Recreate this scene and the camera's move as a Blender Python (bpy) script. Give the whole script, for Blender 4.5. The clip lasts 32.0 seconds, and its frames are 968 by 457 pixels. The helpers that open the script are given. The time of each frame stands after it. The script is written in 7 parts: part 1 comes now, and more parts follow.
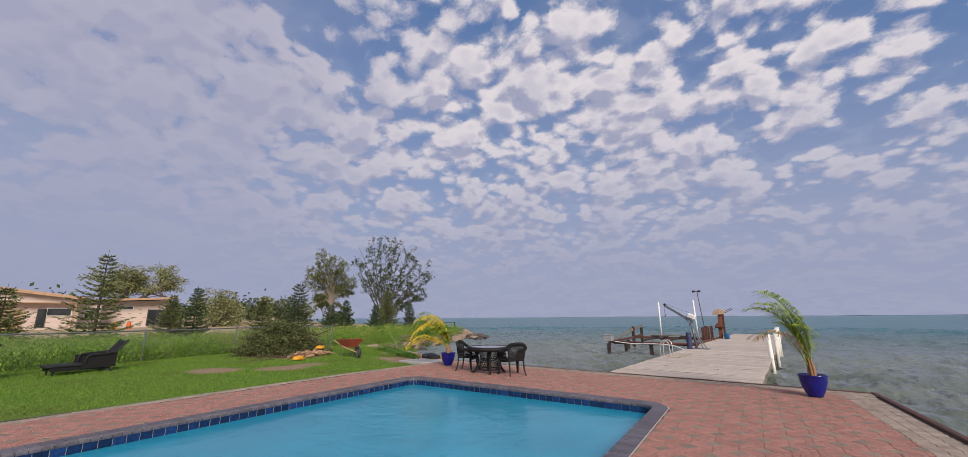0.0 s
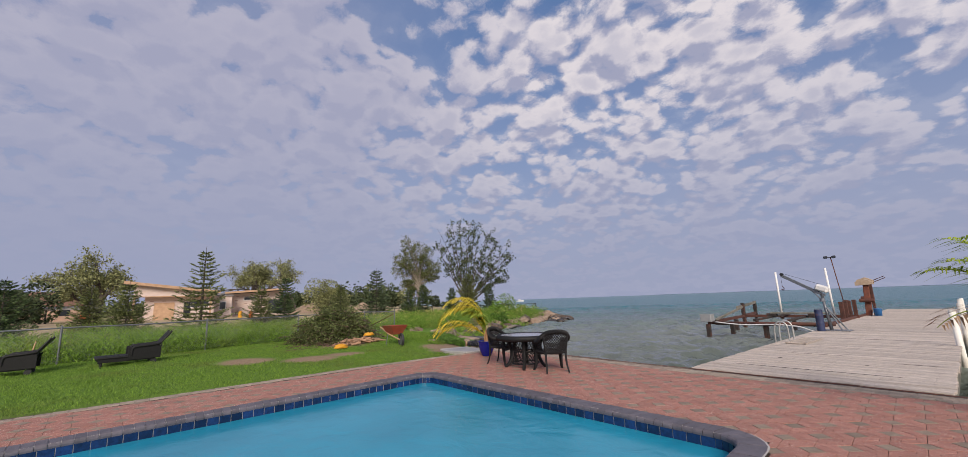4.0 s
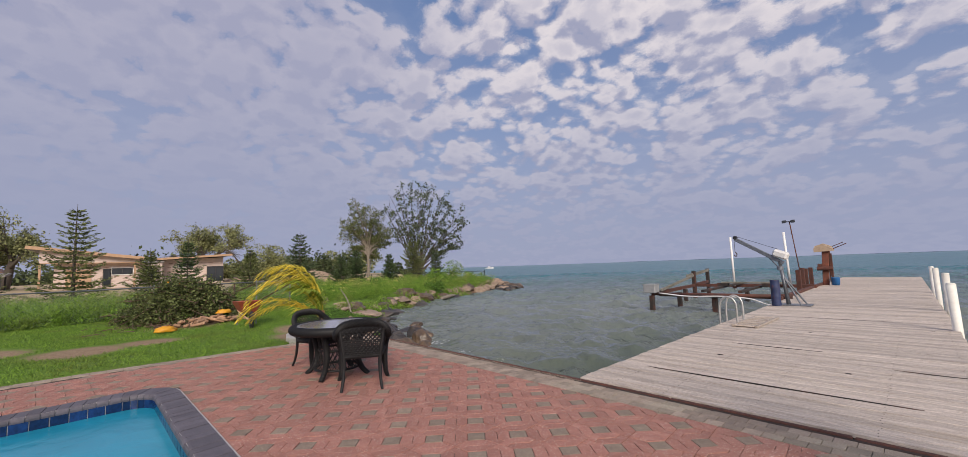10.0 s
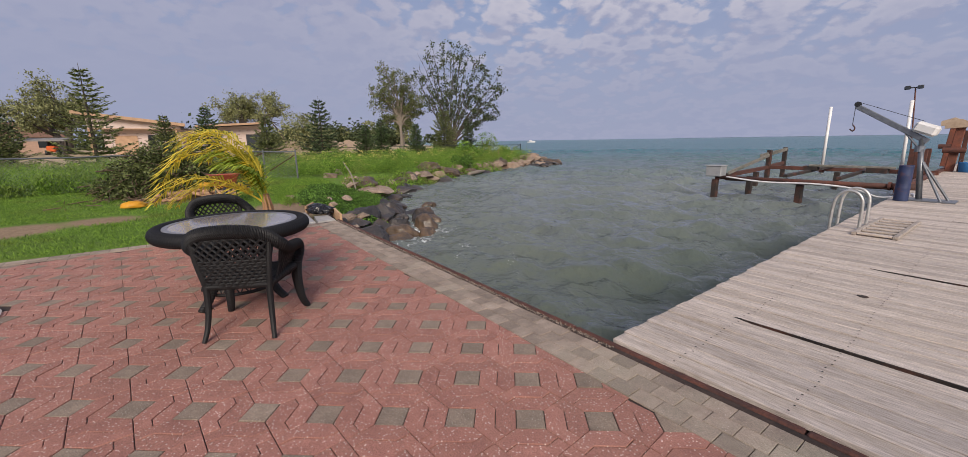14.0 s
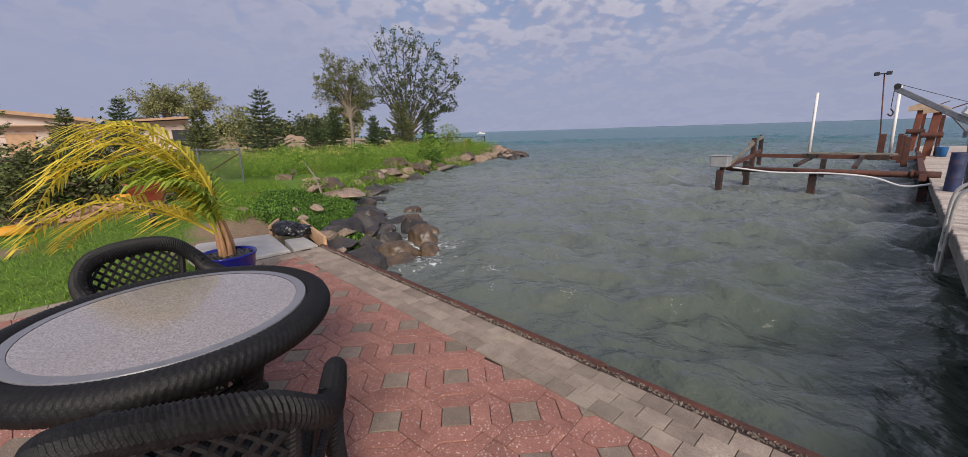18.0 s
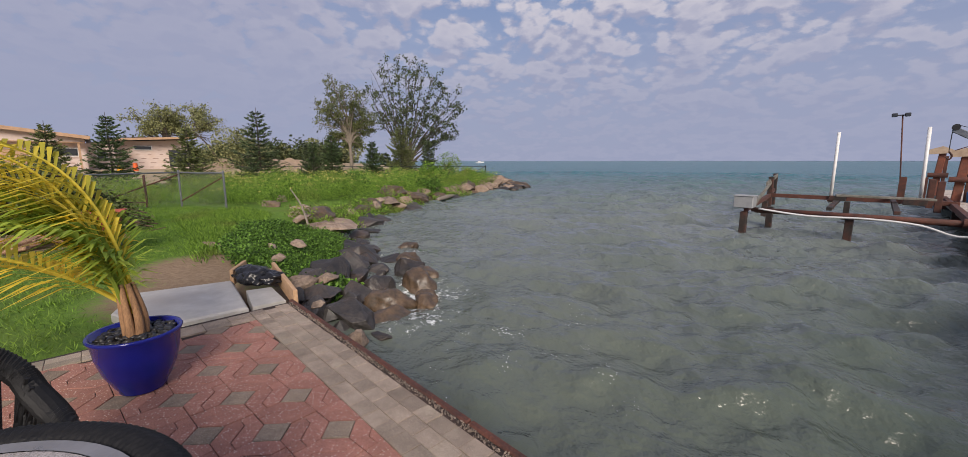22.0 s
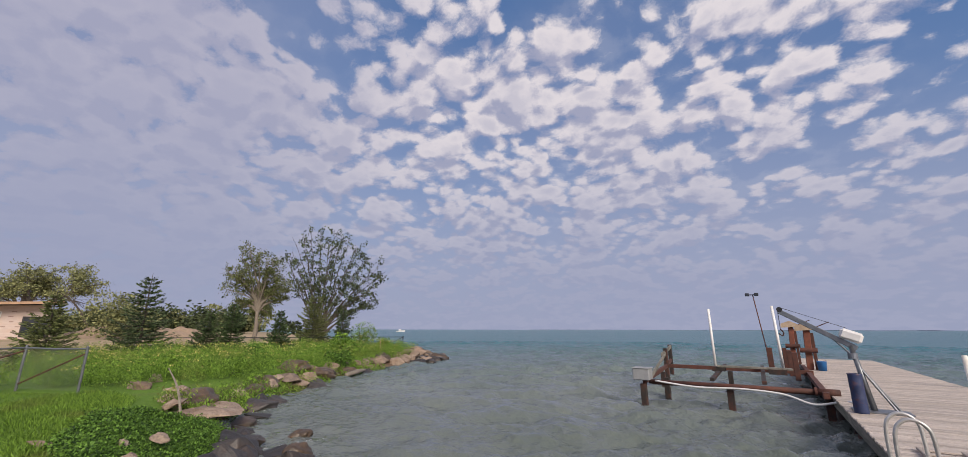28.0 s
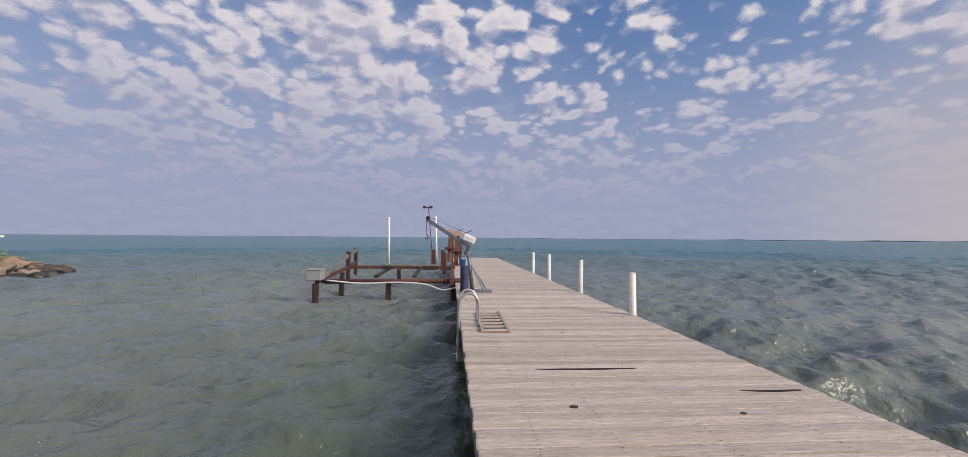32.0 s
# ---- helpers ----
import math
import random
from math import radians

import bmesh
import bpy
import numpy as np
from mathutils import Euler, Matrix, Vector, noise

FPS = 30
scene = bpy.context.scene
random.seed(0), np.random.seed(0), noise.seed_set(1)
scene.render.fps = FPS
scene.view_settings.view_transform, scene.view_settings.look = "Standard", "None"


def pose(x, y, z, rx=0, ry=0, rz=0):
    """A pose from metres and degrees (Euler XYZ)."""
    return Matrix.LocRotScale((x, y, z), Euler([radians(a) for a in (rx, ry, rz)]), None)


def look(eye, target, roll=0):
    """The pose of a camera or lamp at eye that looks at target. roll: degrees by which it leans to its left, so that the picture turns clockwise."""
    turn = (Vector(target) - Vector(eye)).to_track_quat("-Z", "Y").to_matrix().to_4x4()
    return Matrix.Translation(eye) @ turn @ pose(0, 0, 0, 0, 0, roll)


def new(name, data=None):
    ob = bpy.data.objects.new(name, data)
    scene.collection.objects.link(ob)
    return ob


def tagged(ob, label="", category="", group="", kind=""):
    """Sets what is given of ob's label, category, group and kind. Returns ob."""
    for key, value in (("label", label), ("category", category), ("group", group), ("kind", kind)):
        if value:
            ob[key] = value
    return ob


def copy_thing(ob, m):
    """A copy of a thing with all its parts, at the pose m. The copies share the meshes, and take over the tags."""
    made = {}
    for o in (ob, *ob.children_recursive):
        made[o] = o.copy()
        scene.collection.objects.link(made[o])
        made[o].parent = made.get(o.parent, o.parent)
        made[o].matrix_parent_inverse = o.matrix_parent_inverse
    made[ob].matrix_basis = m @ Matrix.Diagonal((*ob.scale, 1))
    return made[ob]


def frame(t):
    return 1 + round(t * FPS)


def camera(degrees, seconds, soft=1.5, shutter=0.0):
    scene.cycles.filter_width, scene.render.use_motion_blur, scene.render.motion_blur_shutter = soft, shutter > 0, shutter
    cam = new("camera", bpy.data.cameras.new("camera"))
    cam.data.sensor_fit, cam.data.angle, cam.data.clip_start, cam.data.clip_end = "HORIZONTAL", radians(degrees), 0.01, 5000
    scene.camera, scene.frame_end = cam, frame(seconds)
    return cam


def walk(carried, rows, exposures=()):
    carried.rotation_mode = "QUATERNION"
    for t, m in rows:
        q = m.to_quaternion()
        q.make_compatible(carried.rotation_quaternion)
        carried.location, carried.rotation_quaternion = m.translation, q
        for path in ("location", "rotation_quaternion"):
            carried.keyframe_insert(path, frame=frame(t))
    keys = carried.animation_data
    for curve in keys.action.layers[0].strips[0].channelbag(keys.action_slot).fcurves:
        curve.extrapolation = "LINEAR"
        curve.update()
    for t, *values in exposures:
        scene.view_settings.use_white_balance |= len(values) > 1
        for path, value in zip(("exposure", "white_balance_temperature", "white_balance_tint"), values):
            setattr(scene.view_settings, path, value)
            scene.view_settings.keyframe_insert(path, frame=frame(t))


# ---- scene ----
cam = camera(99.92, 32.0, soft=0.8)

# ---- the walk: seconds, eye, yaw, pitch, roll ----
PATH = [
    (0.0, 4.532, -11.759, 1.549, 38.06, 12.34, -0.33),
    (0.2, 4.493, -11.621, 1.544, 39.59, 12.69, -0.76),
    (0.5, 4.435, -11.413, 1.537, 41.87, 13.20, -1.39),
    (0.8, 4.412, -11.170, 1.540, 43.10, 12.35, -0.92),
    (1.0, 4.397, -11.007, 1.543, 43.92, 11.79, -0.60),
    (1.2, 4.370, -10.853, 1.537, 44.10, 11.52, -0.83),
    (1.5, 4.328, -10.622, 1.528, 44.36, 11.13, -1.19),
    (1.8, 4.314, -10.382, 1.524, 46.17, 10.82, -1.42),
    (2.0, 4.305, -10.221, 1.521, 47.37, 10.62, -1.57),
    (2.2, 4.272, -10.058, 1.519, 46.94, 9.82, -1.58),
    (2.5, 4.222, -9.813, 1.515, 46.30, 8.63, -1.58),
    (2.8, 4.207, -9.634, 1.517, 47.02, 9.78, -1.40),
    (3.0, 4.197, -9.515, 1.518, 47.50, 10.54, -1.27),
    (3.2, 4.176, -9.363, 1.526, 48.84, 10.22, -1.51),
    (3.5, 4.143, -9.136, 1.538, 50.85, 9.74, -1.87),
    (5.5, 3.776, -7.592, 1.432, 50.83, 11.29, -2.17),
    (5.8, 3.800, -7.498, 1.486, 48.33, 11.44, -1.99),
    (6.0, 3.816, -7.436, 1.521, 46.67, 11.53, -1.87),
    (6.2, 3.755, -7.255, 1.510, 46.18, 10.91, -1.90),
    (6.5, 3.664, -6.983, 1.493, 45.43, 9.97, -1.94),
    (6.8, 3.628, -6.754, 1.480, 46.74, 8.85, -0.96),
    (7.0, 3.604, -6.602, 1.471, 47.62, 8.10, -0.30),
    (7.2, 3.588, -6.517, 1.481, 47.44, 8.21, -0.31),
    (7.5, 3.563, -6.389, 1.496, 47.18, 8.36, -0.32),
    (7.8, 3.481, -6.125, 1.488, 47.49, 8.54, -0.82),
    (8.0, 3.426, -5.949, 1.482, 47.70, 8.66, -1.15),
    (8.2, 3.376, -5.783, 1.470, 49.49, 7.20, -1.36),
    (8.5, 3.300, -5.535, 1.452, 52.19, 5.00, -1.67),
    (8.8, 3.205, -5.329, 1.453, 51.79, 4.16, -2.29),
    (9.0, 3.142, -5.193, 1.453, 51.52, 3.60, -2.71),
    (9.2, 3.137, -5.047, 1.458, 51.02, 3.29, -2.47),
    (9.5, 3.128, -4.829, 1.464, 50.27, 2.83, -2.10),
    (9.8, 3.053, -4.609, 1.470, 48.58, 4.35, -2.01),
    (10.0, 3.004, -4.462, 1.473, 47.45, 5.36, -1.94),
    (10.2, 2.965, -4.328, 1.474, 47.31, 5.01, -2.05),
    (10.5, 2.908, -4.128, 1.475, 47.09, 4.47, -2.21),
    (10.8, 2.853, -3.920, 1.466, 49.76, 2.31, -2.13),
    (11.0, 2.816, -3.782, 1.459, 51.54, 0.86, -2.07),
    (11.2, 2.744, -3.664, 1.454, 51.61, -1.01, -1.93),
    (11.5, 2.634, -3.487, 1.446, 51.71, -3.81, -1.72),
    (11.8, 2.582, -3.283, 1.437, 52.47, -5.28, -1.35),
    (12.0, 2.547, -3.147, 1.431, 52.97, -6.27, -1.11),
    (12.2, 2.457, -3.046, 1.426, 53.89, -7.30, -1.92),
    (12.5, 2.322, -2.894, 1.419, 55.26, -8.85, -3.14),
    (12.8, 2.172, -2.733, 1.432, 54.89, -9.03, -2.81),
    (13.0, 2.072, -2.626, 1.441, 54.65, -9.15, -2.58),
    (13.2, 1.962, -2.536, 1.430, 55.65, -9.91, -2.48),
    (13.5, 1.797, -2.401, 1.415, 57.16, -11.05, -2.33),
    (13.8, 1.594, -2.344, 1.422, 55.01, -11.71, -1.44),
    (14.0, 1.459, -2.307, 1.426, 53.58, -12.14, -0.85),
    (14.2, 1.356, -2.235, 1.412, 54.32, -12.36, -1.30),
    (14.5, 1.201, -2.127, 1.390, 55.43, -12.67, -1.98),
    (16.5, -0.133, -2.146, 1.410, 51.48, -13.18, -0.49),
    (16.8, -0.285, -2.148, 1.433, 50.58, -13.19, -0.81),
    (17.0, -0.387, -2.150, 1.448, 49.99, -13.19, -1.02),
    (17.2, -0.446, -2.128, 1.450, 49.91, -13.20, -1.39),
    (17.5, -0.535, -2.095, 1.452, 49.79, -13.21, -1.95),
    (17.8, -0.683, -2.107, 1.456, 47.94, -13.31, -1.84),
    (18.0, -0.781, -2.114, 1.458, 46.71, -13.37, -1.76),
    (18.2, -0.858, -2.081, 1.460, 46.55, -13.17, -2.12),
    (18.5, -0.972, -2.030, 1.463, 46.31, -12.86, -2.66),
    (18.8, -1.099, -1.934, 1.455, 47.22, -12.82, -2.17),
    (19.0, -1.183, -1.870, 1.450, 47.83, -12.79, -1.84),
    (19.2, -1.260, -1.849, 1.460, 46.55, -12.56, -2.24),
    (19.5, -1.375, -1.818, 1.475, 44.62, -12.20, -2.86),
    (19.8, -1.455, -1.763, 1.483, 44.88, -11.91, -3.07),
    (20.0, -1.507, -1.727, 1.488, 45.05, -11.72, -3.21),
    (20.2, -1.557, -1.666, 1.493, 46.56, -11.26, -2.81),
    (20.5, -1.632, -1.575, 1.501, 48.82, -10.57, -2.22),
    (20.8, -1.697, -1.535, 1.492, 48.84, -10.37, -2.55),
    (21.0, -1.740, -1.509, 1.486, 48.85, -10.24, -2.77),
    (21.2, -1.760, -1.492, 1.492, 47.93, -10.01, -2.31),
    (21.5, -1.788, -1.466, 1.502, 46.54, -9.67, -1.61),
    (21.8, -1.787, -1.452, 1.500, 46.29, -9.53, -0.64),
    (22.0, -1.786, -1.442, 1.499, 46.12, -9.44, 0.01),
    (22.2, -1.779, -1.438, 1.502, 45.42, -9.27, 0.23),
    (22.5, -1.768, -1.432, 1.506, 44.36, -9.01, 0.55),
    (22.8, -1.793, -1.428, 1.493, 43.70, -9.36, 0.71),
    (23.0, -1.810, -1.425, 1.483, 43.27, -9.58, 0.81),
    (23.2, -1.799, -1.424, 1.489, 43.48, -9.75, 0.75),
    (23.5, -1.782, -1.422, 1.497, 43.81, -10.00, 0.65),
    (23.8, -1.778, -1.420, 1.498, 43.64, -9.89, 0.50),
    (24.0, -1.776, -1.418, 1.498, 43.53, -9.81, 0.40),
    (24.2, -1.769, -1.416, 1.499, 43.47, -9.69, 0.26),
    (24.5, -1.759, -1.413, 1.501, 43.39, -9.50, 0.04),
    (24.8, -1.745, -1.410, 1.503, 43.06, -9.19, 0.03),
    (25.0, -1.735, -1.408, 1.505, 42.83, -8.99, 0.02),
    (25.2, -1.715, -1.412, 1.516, 41.57, -8.22, 0.14),
    (25.5, -1.686, -1.417, 1.531, 39.68, -7.07, 0.31),
    (25.8, -1.592, -1.424, 1.554, 37.42, -4.78, -0.29),
    (26.0, -1.529, -1.428, 1.570, 35.90, -3.25, -0.69),
    (26.2, -1.497, -1.435, 1.556, 34.99, -1.41, -0.65),
    (26.5, -1.448, -1.446, 1.534, 33.61, 1.35, -0.59),
    (28.5, -1.244, -1.564, 1.680, 36.03, 15.30, 0.17),
    (28.8, -1.224, -1.540, 1.675, 35.16, 13.88, 0.52),
    (29.0, -1.210, -1.523, 1.672, 34.58, 12.93, 0.76),
    (29.2, -1.199, -1.522, 1.656, 33.59, 12.59, 0.68),
    (29.5, -1.184, -1.520, 1.631, 32.11, 12.10, 0.57),
    (29.8, -1.126, -1.524, 1.574, 26.85, 10.28, 1.01),
    (30.0, -1.087, -1.527, 1.535, 23.34, 9.07, 1.30),
    (30.2, -1.036, -1.503, 1.534, 19.79, 7.15, 1.20),
    (30.5, -0.960, -1.466, 1.531, 14.47, 4.26, 1.03),
    (30.8, -0.893, -1.470, 1.536, 8.67, 2.81, -0.12),
    (31.0, -0.848, -1.472, 1.540, 4.80, 1.84, -0.90),
    (31.2, -0.745, -1.465, 1.550, 3.01, 1.69, 0.16),
    (31.5, -0.592, -1.454, 1.565, 0.31, 1.46, 1.73),
    (31.8, -0.445, -1.375, 1.572, -1.92, 1.38, 0.99),
    (32.0, -0.346, -1.323, 1.577, -3.41, 1.32, 0.49),
]
rows = []
for t, x, y, z, yaw, pitch, roll in PATH:
    a, b = radians(yaw), radians(pitch)
    ahead = Vector((-math.sin(a) * math.cos(b), math.cos(a) * math.cos(b), math.sin(b)))
    rows.append((t, look((x, y, z), Vector((x, y, z)) + ahead * 2, roll)))
walk(cam, rows, exposures=[(0.0, 0.0, 6700.0, 10.0), (32.0, 0.0, 6700.0, 10.0)])

# ---- world and sun ----
SUN_AZ, SUN_EL = 124.0, 29.0   # clockwise from +y, and above the horizon
world = bpy.data.worlds.new("sky")
scene.world = world
world.use_nodes = True
wt = world.node_tree
wt.nodes.clear()


def wn(kind, **values):
    node = wt.nodes.new(kind)
    for key, value in values.items():
        node.inputs[key].default_value = value
    return node


def wmath(op, a, b=None, c=None, clamp=False):
    node = wt.nodes.new("ShaderNodeMath")
    node.operation, node.use_clamp = op, clamp
    for n, value in enumerate((a, b, c)):
        if value is None:
            continue
        if isinstance(value, (int, float)):
            node.inputs[n].default_value = value
        else:
            wt.links.new(value, node.inputs[n])
    return node.outputs[0]


def wramp(value, lo, hi):
    node = wt.nodes.new("ShaderNodeMapRange")
    node.interpolation_type = "SMOOTHSTEP"
    node.inputs["From Min"].default_value, node.inputs["From Max"].default_value = lo, hi
    wt.links.new(value, node.inputs["Value"])
    return node.outputs[0]


def wmix(f, a, b):
    node = wt.nodes.new("ShaderNodeMix")
    node.data_type = "RGBA"
    for sock, value in ((node.inputs[0], f), (node.inputs[6], a), (node.inputs[7], b)):
        if isinstance(value, (tuple, float, int)):
            sock.default_value = (*value, 1) if isinstance(value, tuple) else value
        else:
            wt.links.new(value, sock)
    return node.outputs[2]


def wnoise(vector, scale, detail, rough, offset=(0, 0, 0), stretch=(1, 1, 1), turn=0.0):
    mapping = wt.nodes.new("ShaderNodeMapping")
    mapping.inputs["Location"].default_value = offset
    mapping.inputs["Rotation"].default_value = (0, 0, radians(turn))
    mapping.inputs["Scale"].default_value = stretch
    wt.links.new(vector, mapping.inputs["Vector"])
    node = wn("ShaderNodeTexNoise", Scale=scale, Detail=detail, Roughness=rough)
    wt.links.new(mapping.outputs[0], node.inputs["Vector"])
    return node.outputs[0]


sky = wt.nodes.new("ShaderNodeTexSky")
sky.sky_type, sky.sun_disc = "NISHITA", False
sky.sun_elevation, sky.sun_rotation = radians(SUN_EL), radians(SUN_AZ)
sky.air_density, sky.dust_density, sky.ozone_density = 1.0, 0.6, 2.0
coords = wt.nodes.new("ShaderNodeTexCoord")
sep = wt.nodes.new("ShaderNodeSeparateXYZ")
wt.links.new(coords.outputs["Generated"], sep.inputs[0])
up = wmath("MAXIMUM", sep.outputs[2], 0.0)
spread = wmath("DIVIDE", 1.0, wmath("ADD", up, 0.34))
plane = wt.nodes.new("ShaderNodeCombineXYZ")
wt.links.new(wmath("MULTIPLY", sep.outputs[0], spread), plane.inputs[0])
wt.links.new(wmath("MULTIPLY", sep.outputs[1], spread), plane.inputs[1])
flat = plane.outputs[0]


def vmath(op, a, b, c=None):
    node = wt.nodes.new("ShaderNodeVectorMath")
    node.operation = op
    for n, value in enumerate((a, b, c)):
        if value is None:
            continue
        if isinstance(value, tuple):
            node.inputs[n].default_value = value
        else:
            wt.links.new(value, node.inputs[n])
    return node.outputs[0]


def toward(azimuth, elevation, lo, hi):
    """1 towards a direction of the sky (degrees left of +y, and up), falling to 0 at an angle whose cosine is lo."""
    node = wt.nodes.new("ShaderNodeVectorMath")
    node.operation = "DOT_PRODUCT"
    a, e = radians(azimuth), radians(elevation)
    wt.links.new(coords.outputs["Generated"], node.inputs[0])
    node.inputs[1].default_value = (-math.sin(a) * math.cos(e), math.cos(a) * math.cos(e), math.sin(e))
    return wramp(node.outputs["Value"], lo, hi)


def cells(vector, scale, smooth):
    node = wt.nodes.new("ShaderNodeTexVoronoi")
    node.feature = "SMOOTH_F1"
    node.inputs["Scale"].default_value, node.inputs["Smoothness"].default_value = scale, smooth
    wt.links.new(vector, node.inputs["Vector"])
    return node.outputs["Distance"]


def puffs(vector):
    """Altocumulus: heaped cells of two sizes with frayed edges."""
    warp = wn("ShaderNodeTexNoise", Scale=2.6, Detail=6.0, Roughness=0.62)
    wt.links.new(vector, warp.inputs["Vector"])
    bent = vmath("MULTIPLY_ADD", warp.outputs["Color"], (0.15, 0.15, 0.0), vector)
    large = wmath("MULTIPLY", wmath("SUBTRACT", 0.55, cells(bent, 8.0, 0.5)), 0.95)
    small = wmath("MULTIPLY", wmath("SUBTRACT", 0.5, cells(bent, 20.0, 0.4)), 0.72)
    fray = wmath("MULTIPLY", wmath("SUBTRACT", wnoise(bent, 13.0, 10.0, 0.70, (1.3, 0.7, 0)), 0.5), 1.10)
    return wmath("ADD", wmath("ADD", large, small), fray)


# altocumulus in a level layer, wide gaps, and a greyer sheet over the land
patches = wnoise(flat, 1.5, 4.0, 0.55, (0.4, 2.6, 0.7), (1.0, 0.75, 1), 40)
body_here, body_lit = puffs(flat), puffs(vmath("MULTIPLY_ADD", flat, (0.955, 0.955, 1.0), (0.02, 0.0, 0.0)))
gaps = wmath("ADD", wmath("MULTIPLY", toward(58, 40, 0.972, 0.998), 0.30), wmath("MULTIPLY", toward(34, 46, 0.975, 0.998), 0.24))
gaps = wmath("ADD", gaps, wmath("MULTIPLY", toward(-36, 24, 0.92, 0.995), 0.16))
gaps = wmath("ADD", gaps, wmath("MULTIPLY", toward(-6, 40, 0.91, 0.995), 0.17))
sheet = wmath("MULTIPLY", toward(100, 30, 0.62, 0.93), 0.28)
sheet = wmath("ADD", sheet, wmath("MULTIPLY", toward(14, 24, 0.86, 0.985), 0.10))
bias = wmath("ADD", wmath("SUBTRACT", wmath("MULTIPLY", wmath("SUBTRACT", patches, 0.5), 1.15), gaps), wmath("ADD", sheet, 0.20))
density = wmath("ADD", body_here, bias)
cover = wramp(density, -0.06, 0.36)
veil = wmath("SUBTRACT", wmath("ADD", wmath("MULTIPLY", patches, 0.26), wmath("MULTIPLY", sheet, 1.4)), wmath("MULTIPLY", gaps, 0.7))
cover = wmath("MAXIMUM", cover, veil)
lit = wramp(wmath("SUBTRACT", body_here, body_lit), -0.30, 0.26)
lit = wmath("MULTIPLY", lit, wmath("SUBTRACT", 1.0, wmath("MULTIPLY", wramp(density, 0.35, 0.95), 0.45)))
land_sheet = wmath("MULTIPLY", toward(100, 30, 0.62, 0.93), 0.5)
lit = wmath("ADD", wmath("MULTIPLY", lit, wmath("SUBTRACT", 1.0, land_sheet)), wmath("MULTIPLY", land_sheet, 0.32))
cloud = wmix(lit, (3.5, 3.7, 5.2), (7.35, 6.95, 7.5))
cloud = wmix(wmath("MULTIPLY", toward(100, 30, 0.62, 0.95), 0.6), cloud, (3.2, 3.4, 5.0))
blue = wmix(0.5, sky.outputs[0], (1.0, 2.2, 5.3))
open_sky = wmix(cover, blue, cloud)
haze = wmath("SUBTRACT", 1.0, wramp(up, 0.06, 0.52))
hazed = wmix(wmath("MULTIPLY", haze, 0.94), open_sky, (3.2, 3.55, 5.15))
hazed = wmix(wmath("MULTIPLY", wmath("MULTIPLY", haze, toward(-75, 3, 0.75, 0.99)), 0.8), hazed, (5.2, 4.8, 5.0))
back = wn("ShaderNodeBackground", Strength=0.1)
wt.links.new(hazed, back.inputs["Color"])
out = wt.nodes.new("ShaderNodeOutputWorld")
wt.links.new(back.outputs[0], out.inputs[0])

sun = new("sun", bpy.data.lights.new("sun", "SUN"))
sun.data.energy, sun.data.angle, sun.data.color = 3.5, radians(24), (1.0, 0.90, 0.80)
d = Vector((math.sin(radians(SUN_AZ)) * math.cos(radians(SUN_EL)), math.cos(radians(SUN_AZ)) * math.cos(radians(SUN_EL)), math.sin(radians(SUN_EL))))
sun.matrix_world = look(d * 50, (0, 0, 0))


# ---- materials ----
def nodes_of(name):
    m = bpy.data.materials.new(name)
    m.use_nodes = True
    return m, m.node_tree, m.node_tree.nodes["Principled BSDF"]


def add(nt, kind, links=None, **values):
    node = nt.nodes.new(kind)
    for key, value in values.items():
        node.inputs[key].default_value = value
    for key, source in (links or {}).items():
        nt.links.new(source, node.inputs[key])
    return node


def mix(nt, f, a, b, blend="MIX"):
    node = nt.nodes.new("ShaderNodeMix")
    node.data_type, node.blend_type = "RGBA", blend
    for sock, value in ((node.inputs[0], f), (node.inputs[6], a), (node.inputs[7], b)):
        if isinstance(value, tuple):
            sock.default_value = (*value, 1)
        elif isinstance(value, (int, float)):
            sock.default_value = value
        else:
            nt.links.new(value, sock)
    return node.outputs[2]


def ramp(nt, value, lo, hi, to_lo=0.0, to_hi=1.0):
    node = nt.nodes.new("ShaderNodeMapRange")
    for key, v in (("From Min", lo), ("From Max", hi), ("To Min", to_lo), ("To Max", to_hi)):
        node.inputs[key].default_value = v
    nt.links.new(value, node.inputs["Value"])
    return node.outputs[0]


def place(nt, scale=(1, 1, 1), turn=0.0):
    geo = nt.nodes.new("ShaderNodeNewGeometry")
    node = add(nt, "ShaderNodeMapping", {"Vector": geo.outputs["Position"]})
    node.inputs["Scale"].default_value = scale
    node.inputs["Rotation"].default_value = (0, 0, turn)
    return node.outputs[0]


